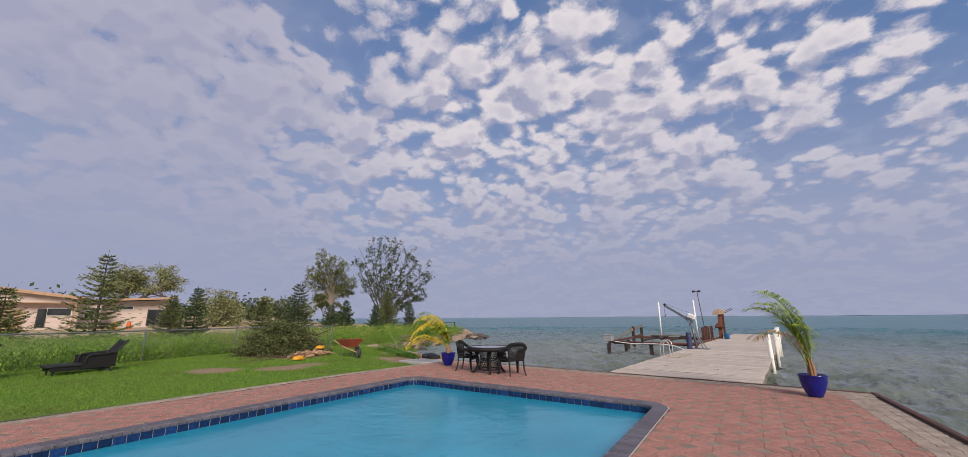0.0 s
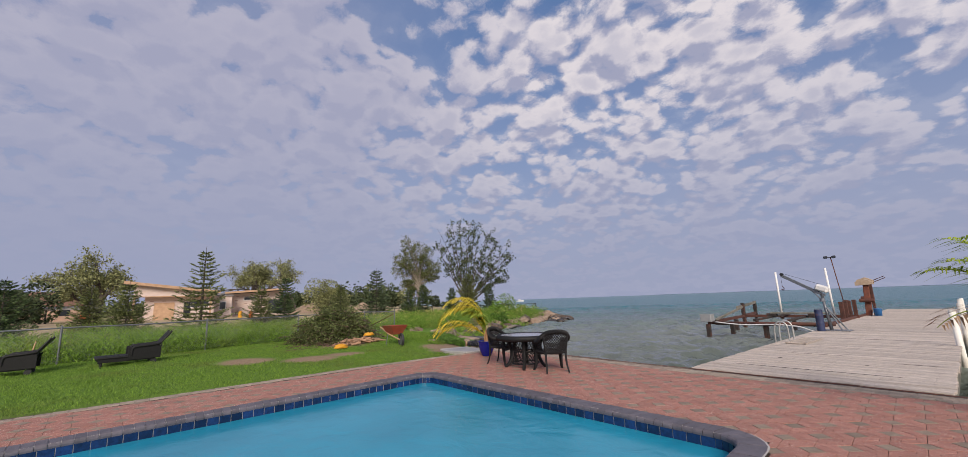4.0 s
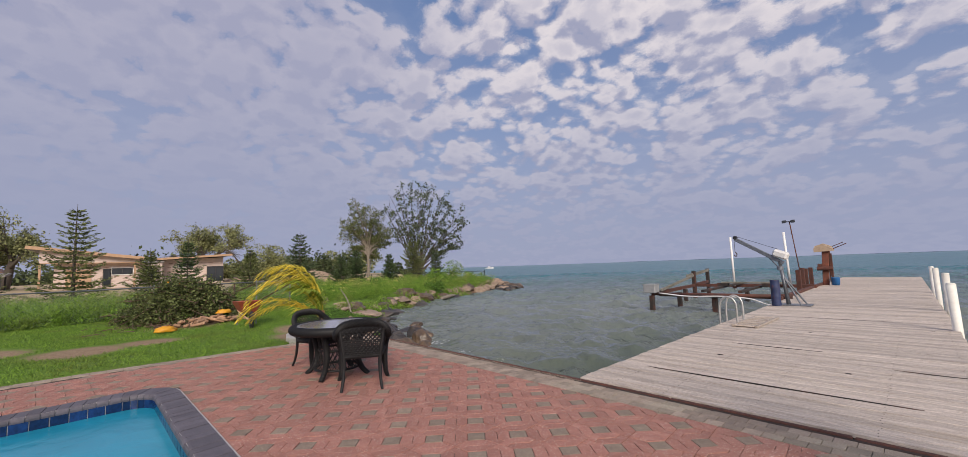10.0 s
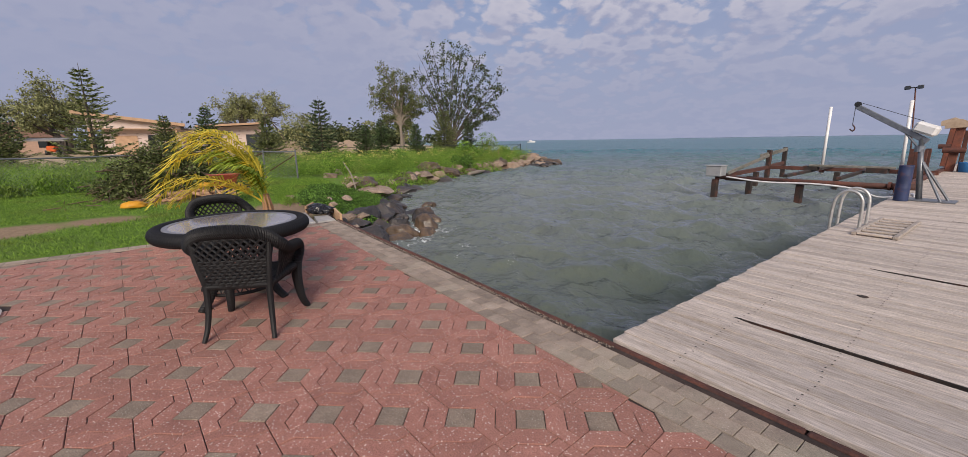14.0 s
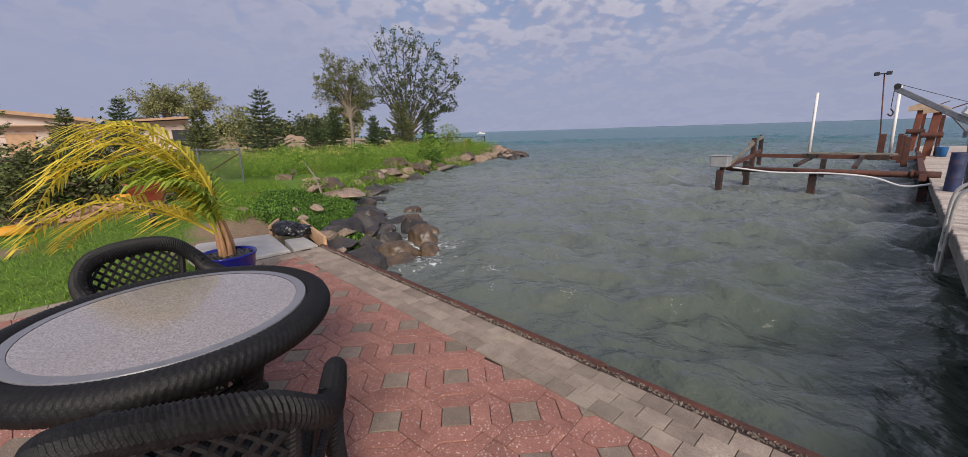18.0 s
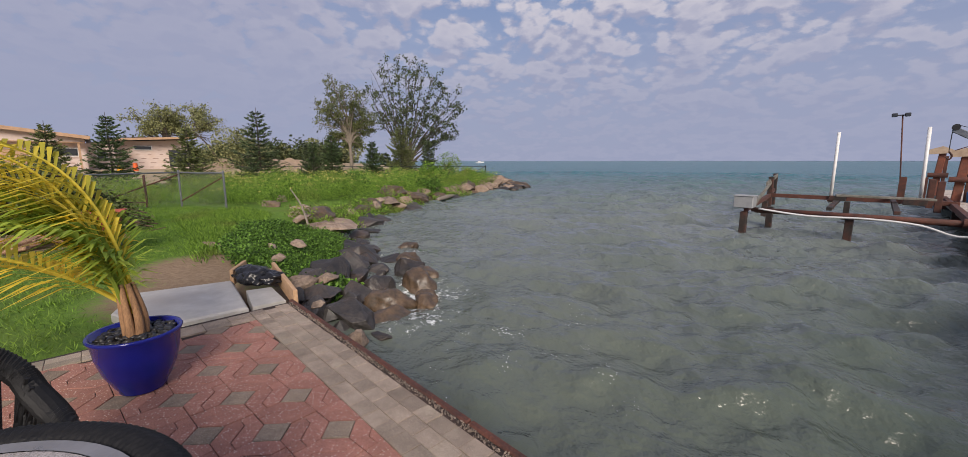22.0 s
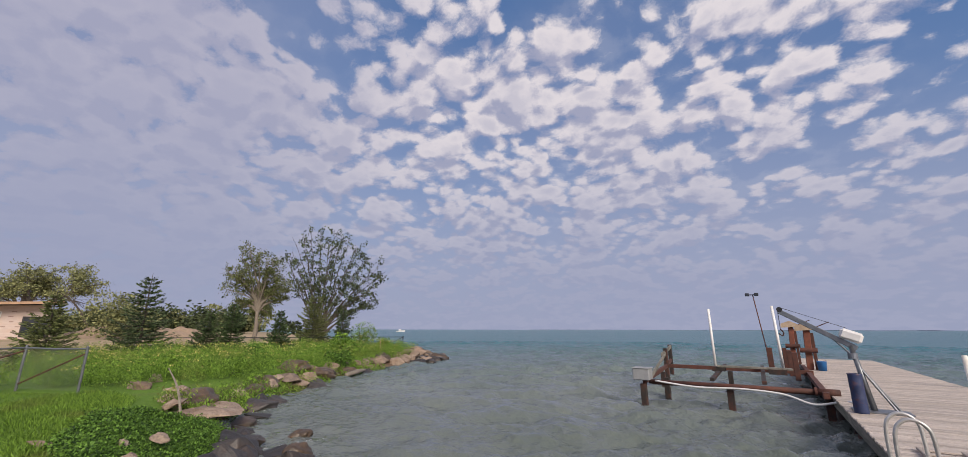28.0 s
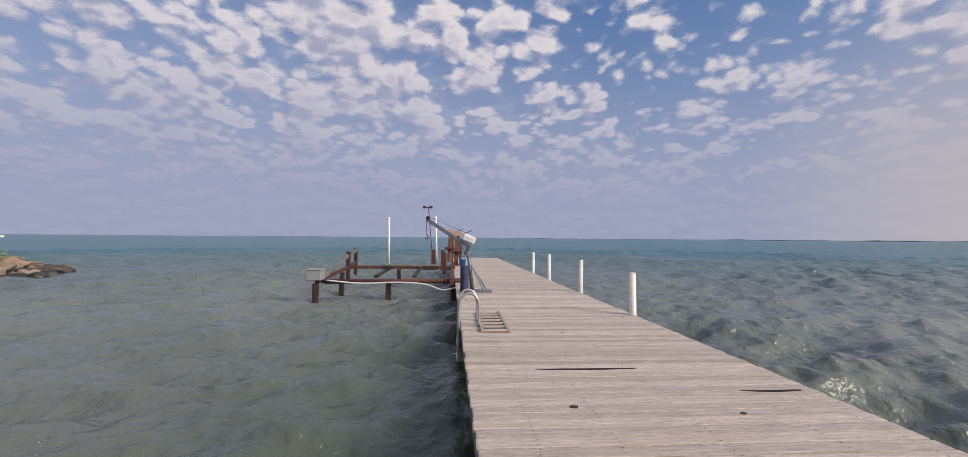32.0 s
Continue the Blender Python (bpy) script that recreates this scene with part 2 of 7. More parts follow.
def surface(name, light, dark, scale=8.0, rough=0.7, bump=0.15, fine=60.0, metal=0.0, stain=None, stain_scale=1.2, each=0.12,
            island=0.0, stretch=(1, 1, 1), speck=None, gloss=0.5):
    """A surface with grain at one scale, stains at a larger one, relief, and pieces that differ."""
    m, nt, bsdf = nodes_of(name)
    at = place(nt, stretch)
    grain = add(nt, "ShaderNodeTexNoise", {"Vector": at}, Scale=scale, Detail=6.0, Roughness=0.65)
    colour = mix(nt, ramp(nt, grain.outputs[0], 0.32, 0.68), dark, light)
    if stain:
        big = add(nt, "ShaderNodeTexNoise", {"Vector": at}, Scale=stain_scale, Detail=4.0, Roughness=0.6)
        colour = mix(nt, ramp(nt, big.outputs[0], 0.5, 0.72, 0.0, 0.85), colour, stain)
    if speck:
        dots = add(nt, "ShaderNodeTexVoronoi", {"Vector": at}, Scale=speck[1])
        colour = mix(nt, ramp(nt, dots.outputs["Distance"], speck[2], speck[2] * 0.45, 0.0, 0.8), colour, speck[0])
    small = add(nt, "ShaderNodeTexNoise", {"Vector": at}, Scale=fine, Detail=4.0)
    if bump >= 0.3:
        pits = add(nt, "ShaderNodeHueSaturation", {"Value": ramp(nt, small.outputs[0], 0.34, 0.62, 0.72, 1.14), "Color": colour})
        colour = pits.outputs[0]
    if each:
        info = nt.nodes.new("ShaderNodeObjectInfo")
        value = ramp(nt, info.outputs["Random"], 0, 1, 1 - each, 1 + each)
        hue = add(nt, "ShaderNodeHueSaturation", {"Value": value, "Color": colour})
        colour = hue.outputs[0]
    if island:
        geo = nt.nodes.new("ShaderNodeNewGeometry")
        value = ramp(nt, geo.outputs["Random Per Island"], 0, 1, 1 - island, 1 + island)
        hue = add(nt, "ShaderNodeHueSaturation", {"Value": value, "Color": colour})
        colour = hue.outputs[0]
    nt.links.new(colour, bsdf.inputs["Base Color"])
    nt.links.new(ramp(nt, grain.outputs[0], 0.3, 0.7, rough - 0.1, min(rough + 0.1, 1.0)), bsdf.inputs["Roughness"])
    if bump:
        node = add(nt, "ShaderNodeBump", {"Height": small.outputs[0]}, Strength=bump, Distance=0.01)
        nt.links.new(node.outputs[0], bsdf.inputs["Normal"])
    bsdf.inputs["Metallic"].default_value = metal
    bsdf.inputs["Specular IOR Level"].default_value = gloss
    return m


def foliage(name, light, dark, dry=None, spread=0.35, glow=0.25):
    """Leaves: colour by leaf, and some light through them."""
    m, nt, bsdf = nodes_of(name)
    geo = nt.nodes.new("ShaderNodeNewGeometry")
    rnd = geo.outputs["Random Per Island"]
    colour = mix(nt, rnd, dark, light)
    if dry:
        patch = add(nt, "ShaderNodeTexNoise", {"Vector": geo.outputs["Position"]}, Scale=0.5, Detail=3.0)
        colour = mix(nt, ramp(nt, patch.outputs[0], 0.52, 0.7, 0, 0.8), colour, dry)
    hue = add(nt, "ShaderNodeHueSaturation", {"Color": colour, "Value": ramp(nt, rnd, 0, 1, 1 - spread, 1 + spread)})
    nt.links.new(hue.outputs[0], bsdf.inputs["Base Color"])
    bsdf.inputs["Roughness"].default_value = 0.6
    bsdf.inputs["Specular IOR Level"].default_value = 0.25
    thin = add(nt, "ShaderNodeBsdfTranslucent", {"Color": hue.outputs[0]})
    both = add(nt, "ShaderNodeMixShader", {1: bsdf.outputs[0], 2: thin.outputs[0]})
    both.inputs[0].default_value = glow
    nt.links.new(both.outputs[0], nt.nodes["Material Output"].inputs[0])
    return m


red_paver = surface("red_paver", (0.42, 0.198, 0.152), (0.31, 0.136, 0.106), 9, 0.9, 0.6, 150, stain=(0.36, 0.178, 0.137), stain_scale=0.7, each=0.11, island=0.11, speck=((0.80, 0.68, 0.60), 52, 0.27))
grey_paver = surface("grey_paver", (0.305, 0.235, 0.178), (0.20, 0.152, 0.115), 9, 0.88, 0.35, 180, each=0.14, island=0.14, speck=((0.5, 0.46, 0.4), 75, 0.24))
gravel_mat = surface("edge_grit", (0.30, 0.24, 0.195), (0.09, 0.07, 0.058), 60, 0.9, 0.0, each=0, island=0.5)
border_mat = surface("border_paver", (0.37, 0.295, 0.235), (0.24, 0.188, 0.148), 8, 0.88, 0.35, 180, stain=(0.33, 0.29, 0.22), stain_scale=1.3, each=0.22, island=0.2, speck=((0.55, 0.48, 0.42), 75, 0.2))
joint_sand = surface("joint_sand", (0.07, 0.046, 0.038), (0.025, 0.017, 0.014), 5, 0.95, 0.3)
coping_brick = surface("coping_brick", (0.135, 0.12, 0.14), (0.075, 0.07, 0.085), 14, 0.6, 0.2, 120, each=0.18, island=0.18)
grout = surface("grout", (0.5, 0.47, 0.45), (0.36, 0.34, 0.33), 20, 0.9, 0.1)
blue_tile = surface("blue_tile", (0.009, 0.035, 0.13), (0.005, 0.014, 0.05), 22, 0.12, 0.03, 40, each=0.45, island=0.45)
pool_paint = surface("pool_paint", (0.06, 0.42, 0.56), (0.05, 0.36, 0.50), 1.5, 0.6, 0.05)
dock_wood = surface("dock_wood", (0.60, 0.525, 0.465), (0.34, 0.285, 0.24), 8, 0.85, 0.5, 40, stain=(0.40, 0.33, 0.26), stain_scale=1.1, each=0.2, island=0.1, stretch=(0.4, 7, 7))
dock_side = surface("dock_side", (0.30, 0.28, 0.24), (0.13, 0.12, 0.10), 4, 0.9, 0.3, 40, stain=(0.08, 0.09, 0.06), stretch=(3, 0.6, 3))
dark_pile = surface("dark_pile", (0.05, 0.038, 0.032), (0.018, 0.014, 0.013), 6, 0.8, 0.4, 40, stain=(0.12, 0.04, 0.025), stain_scale=3)
rust = surface("rust", (0.14, 0.05, 0.033), (0.06, 0.026, 0.02), 7, 0.8, 0.4, 70, stain=(0.05, 0.025, 0.02), stain_scale=2.5)
rust_red = surface("rust_red", (0.24, 0.075, 0.042), (0.12, 0.042, 0.028), 6, 0.75, 0.3, 60, stain=(0.12, 0.05, 0.03), stain_scale=2)
galvanised = surface("galvanised", (0.26, 0.27, 0.29), (0.16, 0.17, 0.18), 12, 0.45, 0.08, 60, metal=0.7)
box_grey = surface("box_grey", (0.36, 0.365, 0.37), (0.27, 0.275, 0.28), 9, 0.55, 0.06, 50)
crane_grey = surface("crane_grey", (0.20, 0.22, 0.25), (0.12, 0.13, 0.155), 10, 0.5, 0.1, 60, metal=0.3)
alu = surface("alu", (0.6, 0.59, 0.56), (0.45, 0.44, 0.42), 12, 0.35, 0.05, 60, metal=0.6)
white_plastic = surface("white_plastic", (0.82, 0.81, 0.79), (0.70, 0.69, 0.67), 6, 0.45, 0.03, 40, stain=(0.62, 0.59, 0.55))
white_post = surface("white_post", (0.85, 0.83, 0.76), (0.70, 0.67, 0.60), 5, 0.6, 0.08, 40, stain=(0.55, 0.50, 0.42))
tan_cap = surface("tan_cap", (0.55, 0.42, 0.30), (0.40, 0.29, 0.20), 6, 0.7, 0.2)
black_metal = surface("black_metal", (0.03, 0.03, 0.032), (0.015, 0.015, 0.017), 12, 0.5, 0.1)
blue_drum = surface("blue_drum", (0.04, 0.06, 0.15), (0.02, 0.03, 0.08), 7, 0.6, 0.2, stain=(0.16, 0.06, 0.04), stain_scale=5)
blue_bucket = surface("blue_bucket", (0.03, 0.17, 0.42), (0.02, 0.12, 0.33), 7, 0.5, 0.05)
wicker = surface("wicker", (0.016, 0.0155, 0.0165), (0.006, 0.006, 0.0065), 40, 0.55, 0.25, 160, each=0.0, gloss=0.3)
table_grey = surface("table_grey", (0.22, 0.22, 0.24), (0.16, 0.16, 0.175), 20, 0.35, 0.05)
glaze = surface("glaze", (0.008, 0.014, 0.21), (0.006, 0.010, 0.155), 4, 0.18, 0.04, 30, each=0.0)
pot_stone = surface("pot_stone", (0.03, 0.03, 0.034), (0.012, 0.012, 0.014), 20, 0.4, 0.2, each=0, island=0.5)
stem_tan = surface("stem_tan", (0.40, 0.22, 0.11), (0.20, 0.11, 0.055), 14, 0.8, 0.3, 60, stretch=(4, 4, 0.6))
concrete = surface("concrete", (0.54, 0.515, 0.48), (0.42, 0.40, 0.37), 5, 0.85, 0.15, 90, stain=(0.40, 0.36, 0.32))
plank_wood = surface("plank_wood", (0.58, 0.38, 0.22), (0.42, 0.25, 0.14), 6, 0.75, 0.2, 40, stretch=(0.6, 6, 6))
bag_black = surface("bag_black", (0.012, 0.012, 0.014), (0.006, 0.006, 0.007), 10, 0.25, 0.2, 25)
rock_dark = surface("rock_dark", (0.062, 0.053, 0.048), (0.02, 0.018, 0.018), 5, 0.5, 0.6, 30, stain=(0.085, 0.058, 0.042), stain_scale=2.2, each=0.35, gloss=0.6)
rock_brown = surface("rock_brown", (0.145, 0.092, 0.052), (0.05, 0.036, 0.026), 5, 0.45, 0.5, 30, stain=(0.06, 0.05, 0.04), stain_scale=2.4, each=0.25, gloss=0.6)
rock_pale = surface("rock_pale", (0.38, 0.29, 0.22), (0.20, 0.145, 0.11), 5, 0.85, 0.5, 30, stain=(0.22, 0.14, 0.09), stain_scale=1.6, each=0.25)
chain_wire = surface("chain_wire", (0.33, 0.34, 0.35), (0.22, 0.23, 0.24), 20, 0.5, 0.0, metal=0.5, each=0)
barrow_red = surface("barrow_red", (0.32, 0.06, 0.035), (0.20, 0.04, 0.025), 8, 0.55, 0.1, stain=(0.22, 0.09, 0.05), stain_scale=5)
yellow = surface("yellow", (0.75, 0.36, 0.02), (0.58, 0.26, 0.015), 9, 0.6, 0.2)
orange = surface("orange", (0.75, 0.14, 0.03), (0.62, 0.10, 0.02), 9, 0.6, 0.05)
bark = surface("bark", (0.13, 0.105, 0.085), (0.055, 0.045, 0.038), 10, 0.9, 0.5, 40, stretch=(3, 3, 0.7))
pale_bark = surface("pale_bark", (0.30, 0.26, 0.21), (0.15, 0.125, 0.10), 8, 0.9, 0.4, 40, stretch=(3, 3, 0.7))
sheathing = surface("sheathing", (0.72, 0.60, 0.54), (0.63, 0.50, 0.45), 1.4, 0.8, 0.05, stain=(0.66, 0.50, 0.40), stain_scale=0.5, stretch=(1, 1, 3))
osb = surface("osb", (0.55, 0.36, 0.23), (0.40, 0.25, 0.15), 2.0, 0.8, 0.1)
print_mark = surface("print_mark", (0.36, 0.24, 0.20), (0.28, 0.18, 0.15), 4, 0.8, 0.0)
roof_grey = surface("roof_grey", (0.30, 0.29, 0.29), (0.22, 0.21, 0.21), 2, 0.8, 0.1)
roof_brown = surface("roof_brown", (0.22, 0.12, 0.08), (0.15, 0.08, 0.055), 2, 0.85, 0.1)
house_tan = surface("house_tan", (0.45, 0.30, 0.22), (0.36, 0.24, 0.18), 2, 0.85, 0.1)
frame_dark = surface("frame_dark", (0.05, 0.045, 0.045), (0.03, 0.028, 0.028), 9, 0.5, 0.0)
dirt = surface("dirt", (0.44, 0.32, 0.22), (0.28, 0.195, 0.13), 3, 0.95, 0.5, 25, stain=(0.36, 0.27, 0.17), stain_scale=0.8)
brush_stick = surface("brush_stick", (0.16, 0.105, 0.07), (0.08, 0.05, 0.035), 9, 0.9, 0.3)
firewood = surface("firewood", (0.45, 0.28, 0.17), (0.25, 0.14, 0.085), 9, 0.85, 0.3, each=0.25)
# distance haze put into the land's own colour as blue
hazy_land = surface("hazy_land", (0.10, 0.15, 0.19), (0.08, 0.12, 0.16), 0.05, 0.95, 0.0)

leaf_tree = foliage("leaf_tree", (0.115, 0.145, 0.065), (0.04, 0.055, 0.028), spread=0.4, glow=0.3)
leaf_pale = foliage("leaf_pale", (0.19, 0.215, 0.085), (0.085, 0.10, 0.042), spread=0.35, glow=0.3)
leaf_willow = foliage("leaf_willow", (0.33, 0.34, 0.15), (0.15, 0.165, 0.075), spread=0.35, glow=0.3)
needles = foliage("needles", (0.115, 0.165, 0.062), (0.038, 0.068, 0.032), spread=0.4, glow=0.12)
needles_blue = foliage("needles_blue", (0.115, 0.155, 0.07), (0.036, 0.06, 0.03), spread=0.4, glow=0.1)
thuja_leaf = foliage("thuja_leaf", (0.21, 0.235, 0.085), (0.085, 0.105, 0.042), spread=0.35, glow=0.15)
weed_leaf = foliage("weed_leaf", (0.235, 0.38, 0.055), (0.095, 0.185, 0.03), dry=(0.24, 0.23, 0.075), spread=0.4, glow=0.3)
creeper_leaf = foliage("creeper_leaf", (0.15, 0.28, 0.045), (0.035, 0.085, 0.018), spread=0.45, glow=0.25)
brush_leaf = foliage("brush_leaf", (0.15, 0.18, 0.06), (0.055, 0.07, 0.028), spread=0.4, glow=0.2)
grass_leaf = foliage("grass_leaf", (0.20, 0.33, 0.045), (0.10, 0.19, 0.028), dry=(0.15, 0.155, 0.045), spread=0.3, glow=0.3)
flower = foliage("flower", (0.72, 0.62, 0.18), (0.45, 0.42, 0.14), spread=0.2, glow=0.2)
palm_yellow = foliage("palm_yellow", (0.85, 0.66, 0.09), (0.55, 0.52, 0.07), spread=0.2, glow=0.45)
palm_green = foliage("palm_green", (0.42, 0.52, 0.08), (0.20, 0.31, 0.05), spread=0.25, glow=0.45)
palm_dry = foliage("palm_dry", (0.36, 0.24, 0.14), (0.2, 0.13, 0.08), spread=0.3, glow=0.2)


def make_ground():
    m, nt, bsdf = nodes_of("lawn_and_dirt")
    at = place(nt)
    fine = add(nt, "ShaderNodeTexNoise", {"Vector": at}, Scale=14.0, Detail=8.0, Roughness=0.7)
    mid = add(nt, "ShaderNodeTexNoise", {"Vector": at}, Scale=0.55, Detail=5.0, Roughness=0.6)
    lawn = mix(nt, ramp(nt, fine.outputs[0], 0.3, 0.7), (0.085, 0.165, 0.024), (0.165, 0.28, 0.04))
    lawn = mix(nt, ramp(nt, mid.outputs[0], 0.50, 0.72, 0, 0.7), lawn, (0.13, 0.155, 0.045))
    earth = mix(nt, ramp(nt, fine.outputs[0], 0.3, 0.7), (0.22, 0.15, 0.095), (0.36, 0.26, 0.17))
    sep = add(nt, "ShaderNodeSeparateXYZ", {0: at})
    ways = nt.nodes.new("ShaderNodeMath")
    ways.operation = "MULTIPLY_ADD"
    nt.links.new(mid.outputs[0], ways.inputs[0])
    ways.inputs[1].default_value = 10.0
    nt.links.new(sep.outputs[0], ways.inputs[2])
    yard = ramp(nt, ways.outputs[0], -30.0, -33.0)       # bare building site beyond the fence
    bank = ramp(nt, sep.outputs[2], -0.12, -0.3)          # washed soil on the bank
    spots = None
    for x, y, r in ((-9.2, -4.9, 0.75), (-10.4, -6.4, 0.7), (-7.6, -0.75, 0.8), (-8.8, -0.25, 0.95), (-9.6, -3.7, 0.6), (-12.6, -2.6, 1.1)):
        off = add(nt, "ShaderNodeVectorMath", {0: at})
        off.operation = "DISTANCE"
        off.inputs[1].default_value = (x, y, 0)
        worn = nt.nodes.new("ShaderNodeMath")
        worn.operation = "MULTIPLY_ADD"
        nt.links.new(fine.outputs[0], worn.inputs[0])
        worn.inputs[1].default_value = 0.9
        nt.links.new(off.outputs["Value"], worn.inputs[2])
        spot = ramp(nt, worn.outputs[0], r + 0.62, r + 0.30)
        if spots is None:
            spots = spot
        else:
            top = nt.nodes.new("ShaderNodeMath")
            top.operation = "MAXIMUM"
            nt.links.new(spots, top.inputs[0])
            nt.links.new(spot, top.inputs[1])
            spots = top.outputs[0]
    colour = mix(nt, spots, lawn, earth)
    colour = mix(nt, bank, colour, (0.16, 0.11, 0.075))
    colour = mix(nt, yard, colour, mix(nt, ramp(nt, mid.outputs[0], 0.4, 0.6), (0.48, 0.35, 0.24), (0.36, 0.30, 0.17)))
    nt.links.new(colour, bsdf.inputs["Base Color"])
    bsdf.inputs["Roughness"].default_value = 0.95
    bsdf.inputs["Specular IOR Level"].default_value = 0.2
    node = add(nt, "ShaderNodeBump", {"Height": fine.outputs[0]}, Strength=0.6, Distance=0.05)
    nt.links.new(node.outputs[0], bsdf.inputs["Normal"])
    return m


def make_lake():
    m, nt, bsdf = nodes_of("lake_water")
    at = place(nt)
    big = add(nt, "ShaderNodeTexNoise", {"Vector": at}, Scale=0.16, Detail=3.0)
    silt_and_sky = mix(nt, ramp(nt, big.outputs[0], 0.4, 0.62), (0.136, 0.160, 0.146), (0.172, 0.194, 0.174))
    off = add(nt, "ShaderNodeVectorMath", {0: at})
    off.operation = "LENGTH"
    # sky light painted into the colour: darker near, paler midway, teal far off
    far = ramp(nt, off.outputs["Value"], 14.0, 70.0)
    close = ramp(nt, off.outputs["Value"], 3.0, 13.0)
    silt_and_sky = mix(nt, close, mix(nt, ramp(nt, big.outputs[0], 0.4, 0.62), (0.074, 0.094, 0.075), (0.104, 0.122, 0.096)), silt_and_sky)
    colour = mix(nt, far, silt_and_sky, (0.04, 0.15, 0.18))
    # churned foam by the boulders, and white specks painted in for sun glitter
    froth = add(nt, "ShaderNodeTexNoise", {"Vector": at}, Scale=7.0, Detail=9.0, Roughness=0.75)
    glints = add(nt, "ShaderNodeTexVoronoi", {"Vector": at}, Scale=24.0)
    glint_patches = add(nt, "ShaderNodeTexNoise", {"Vector": at}, Scale=2.2, Detail=4.0)
    foam_and_glints = None
    for (x, y), reach, strength, source in (((-7.3, 2.1), 1.5, 0.19, "froth"), ((-6.3, 1.6), 0.9, 0.15, "froth"), ((-9.6, 3.5), 1.2, 0.13, "froth"), ((-14.2, 5.6), 1.6, 0.12, "froth"), ((-4.6, 2.1), 1.9, 0.5, "glint")):
        near = add(nt, "ShaderNodeVectorMath", {0: at})
        near.operation = "DISTANCE"
        near.inputs[1].default_value = (x, y, -0.65)
        ring = ramp(nt, near.outputs["Value"], reach, 0.2, 0.0, strength)
        lift = nt.nodes.new("ShaderNodeMath")
        if source == "froth":
            nt.links.new(froth.outputs[0], lift.inputs[0])
            nt.links.new(ring, lift.inputs[1])
            held = nt.nodes.new("ShaderNodeMath")
            held.operation = "MULTIPLY"
            nt.links.new(ramp(nt, lift.outputs[0], 0.67, 0.74), held.inputs[0])
            nt.links.new(ramp(nt, near.outputs["Value"], reach, reach * 0.6), held.inputs[1])
            spot = held.outputs[0]
        else:
            # sun sparkle drawn as small white dots in the base colour
            lift.operation = "MULTIPLY"
            nt.links.new(ring, lift.inputs[0])
            nt.links.new(ramp(nt, glint_patches.outputs[0], 0.5, 0.62), lift.inputs[1])
            size = ramp(nt, lift.outputs[0], 0.0, 0.5, 0.0, 0.30)
            less = nt.nodes.new("ShaderNodeMath")
            less.operation = "LESS_THAN"
            nt.links.new(glints.outputs["Distance"], less.inputs[0])
            nt.links.new(size, less.inputs[1])
            spot = less.outputs[0]
        if foam_and_glints is None:
            foam_and_glints = spot
        else:
            both = nt.nodes.new("ShaderNodeMath")
            both.operation = "MAXIMUM"
            nt.links.new(foam_and_glints, both.inputs[0])
            nt.links.new(spot, both.inputs[1])
            foam_and_glints = both.outputs[0]
    nt.links.new(mix(nt, foam_and_glints, colour, (0.75, 0.77, 0.76)), bsdf.inputs["Base Color"])
    rough = nt.nodes.new("ShaderNodeMath")
    rough.operation = "MAXIMUM"
    nt.links.new(ramp(nt, foam_and_glints, 0, 1, 0.05, 0.8), rough.inputs[0])
    nt.links.new(ramp(nt, off.outputs["Value"], 10.0, 90.0, 0.05, 0.28), rough.inputs[1])
    nt.links.new(rough.outputs[0], bsdf.inputs["Roughness"])
    bsdf.inputs["IOR"].default_value = 1.45
    w1 = add(nt, "ShaderNodeTexNoise", {"Vector": place(nt, (1.0, 1.2, 1), 0.7)}, Scale=5.0, Detail=4.0, Roughness=0.55)
    w2 = add(nt, "ShaderNodeTexNoise", {"Vector": place(nt, (0.8, 1.2, 1), 0.7)}, Scale=1.0, Detail=3.0, Roughness=0.5)
    w3 = add(nt, "ShaderNodeTexNoise", {"Vector": place(nt, (0.7, 1.2, 1), 0.5)}, Scale=0.16, Detail=4.0, Roughness=0.55)
    b1 = add(nt, "ShaderNodeBump", {"Height": w1.outputs[0], "Distance": ramp(nt, off.outputs["Value"], 5.0, 30.0, 0.075, 0.13)}, Strength=1.0)
    b2 = add(nt, "ShaderNodeBump", {"Height": w2.outputs[0], "Normal": b1.outputs[0], "Distance": ramp(nt, off.outputs["Value"], 5.0, 35.0, 0.07, 0.34)}, Strength=1.0)
    b3 = add(nt, "ShaderNodeBump", {"Height": w3.outputs[0], "Normal": b2.outputs[0]}, Strength=0.6, Distance=1.3)
    nt.links.new(b3.outputs[0], bsdf.inputs["Normal"])
    return m


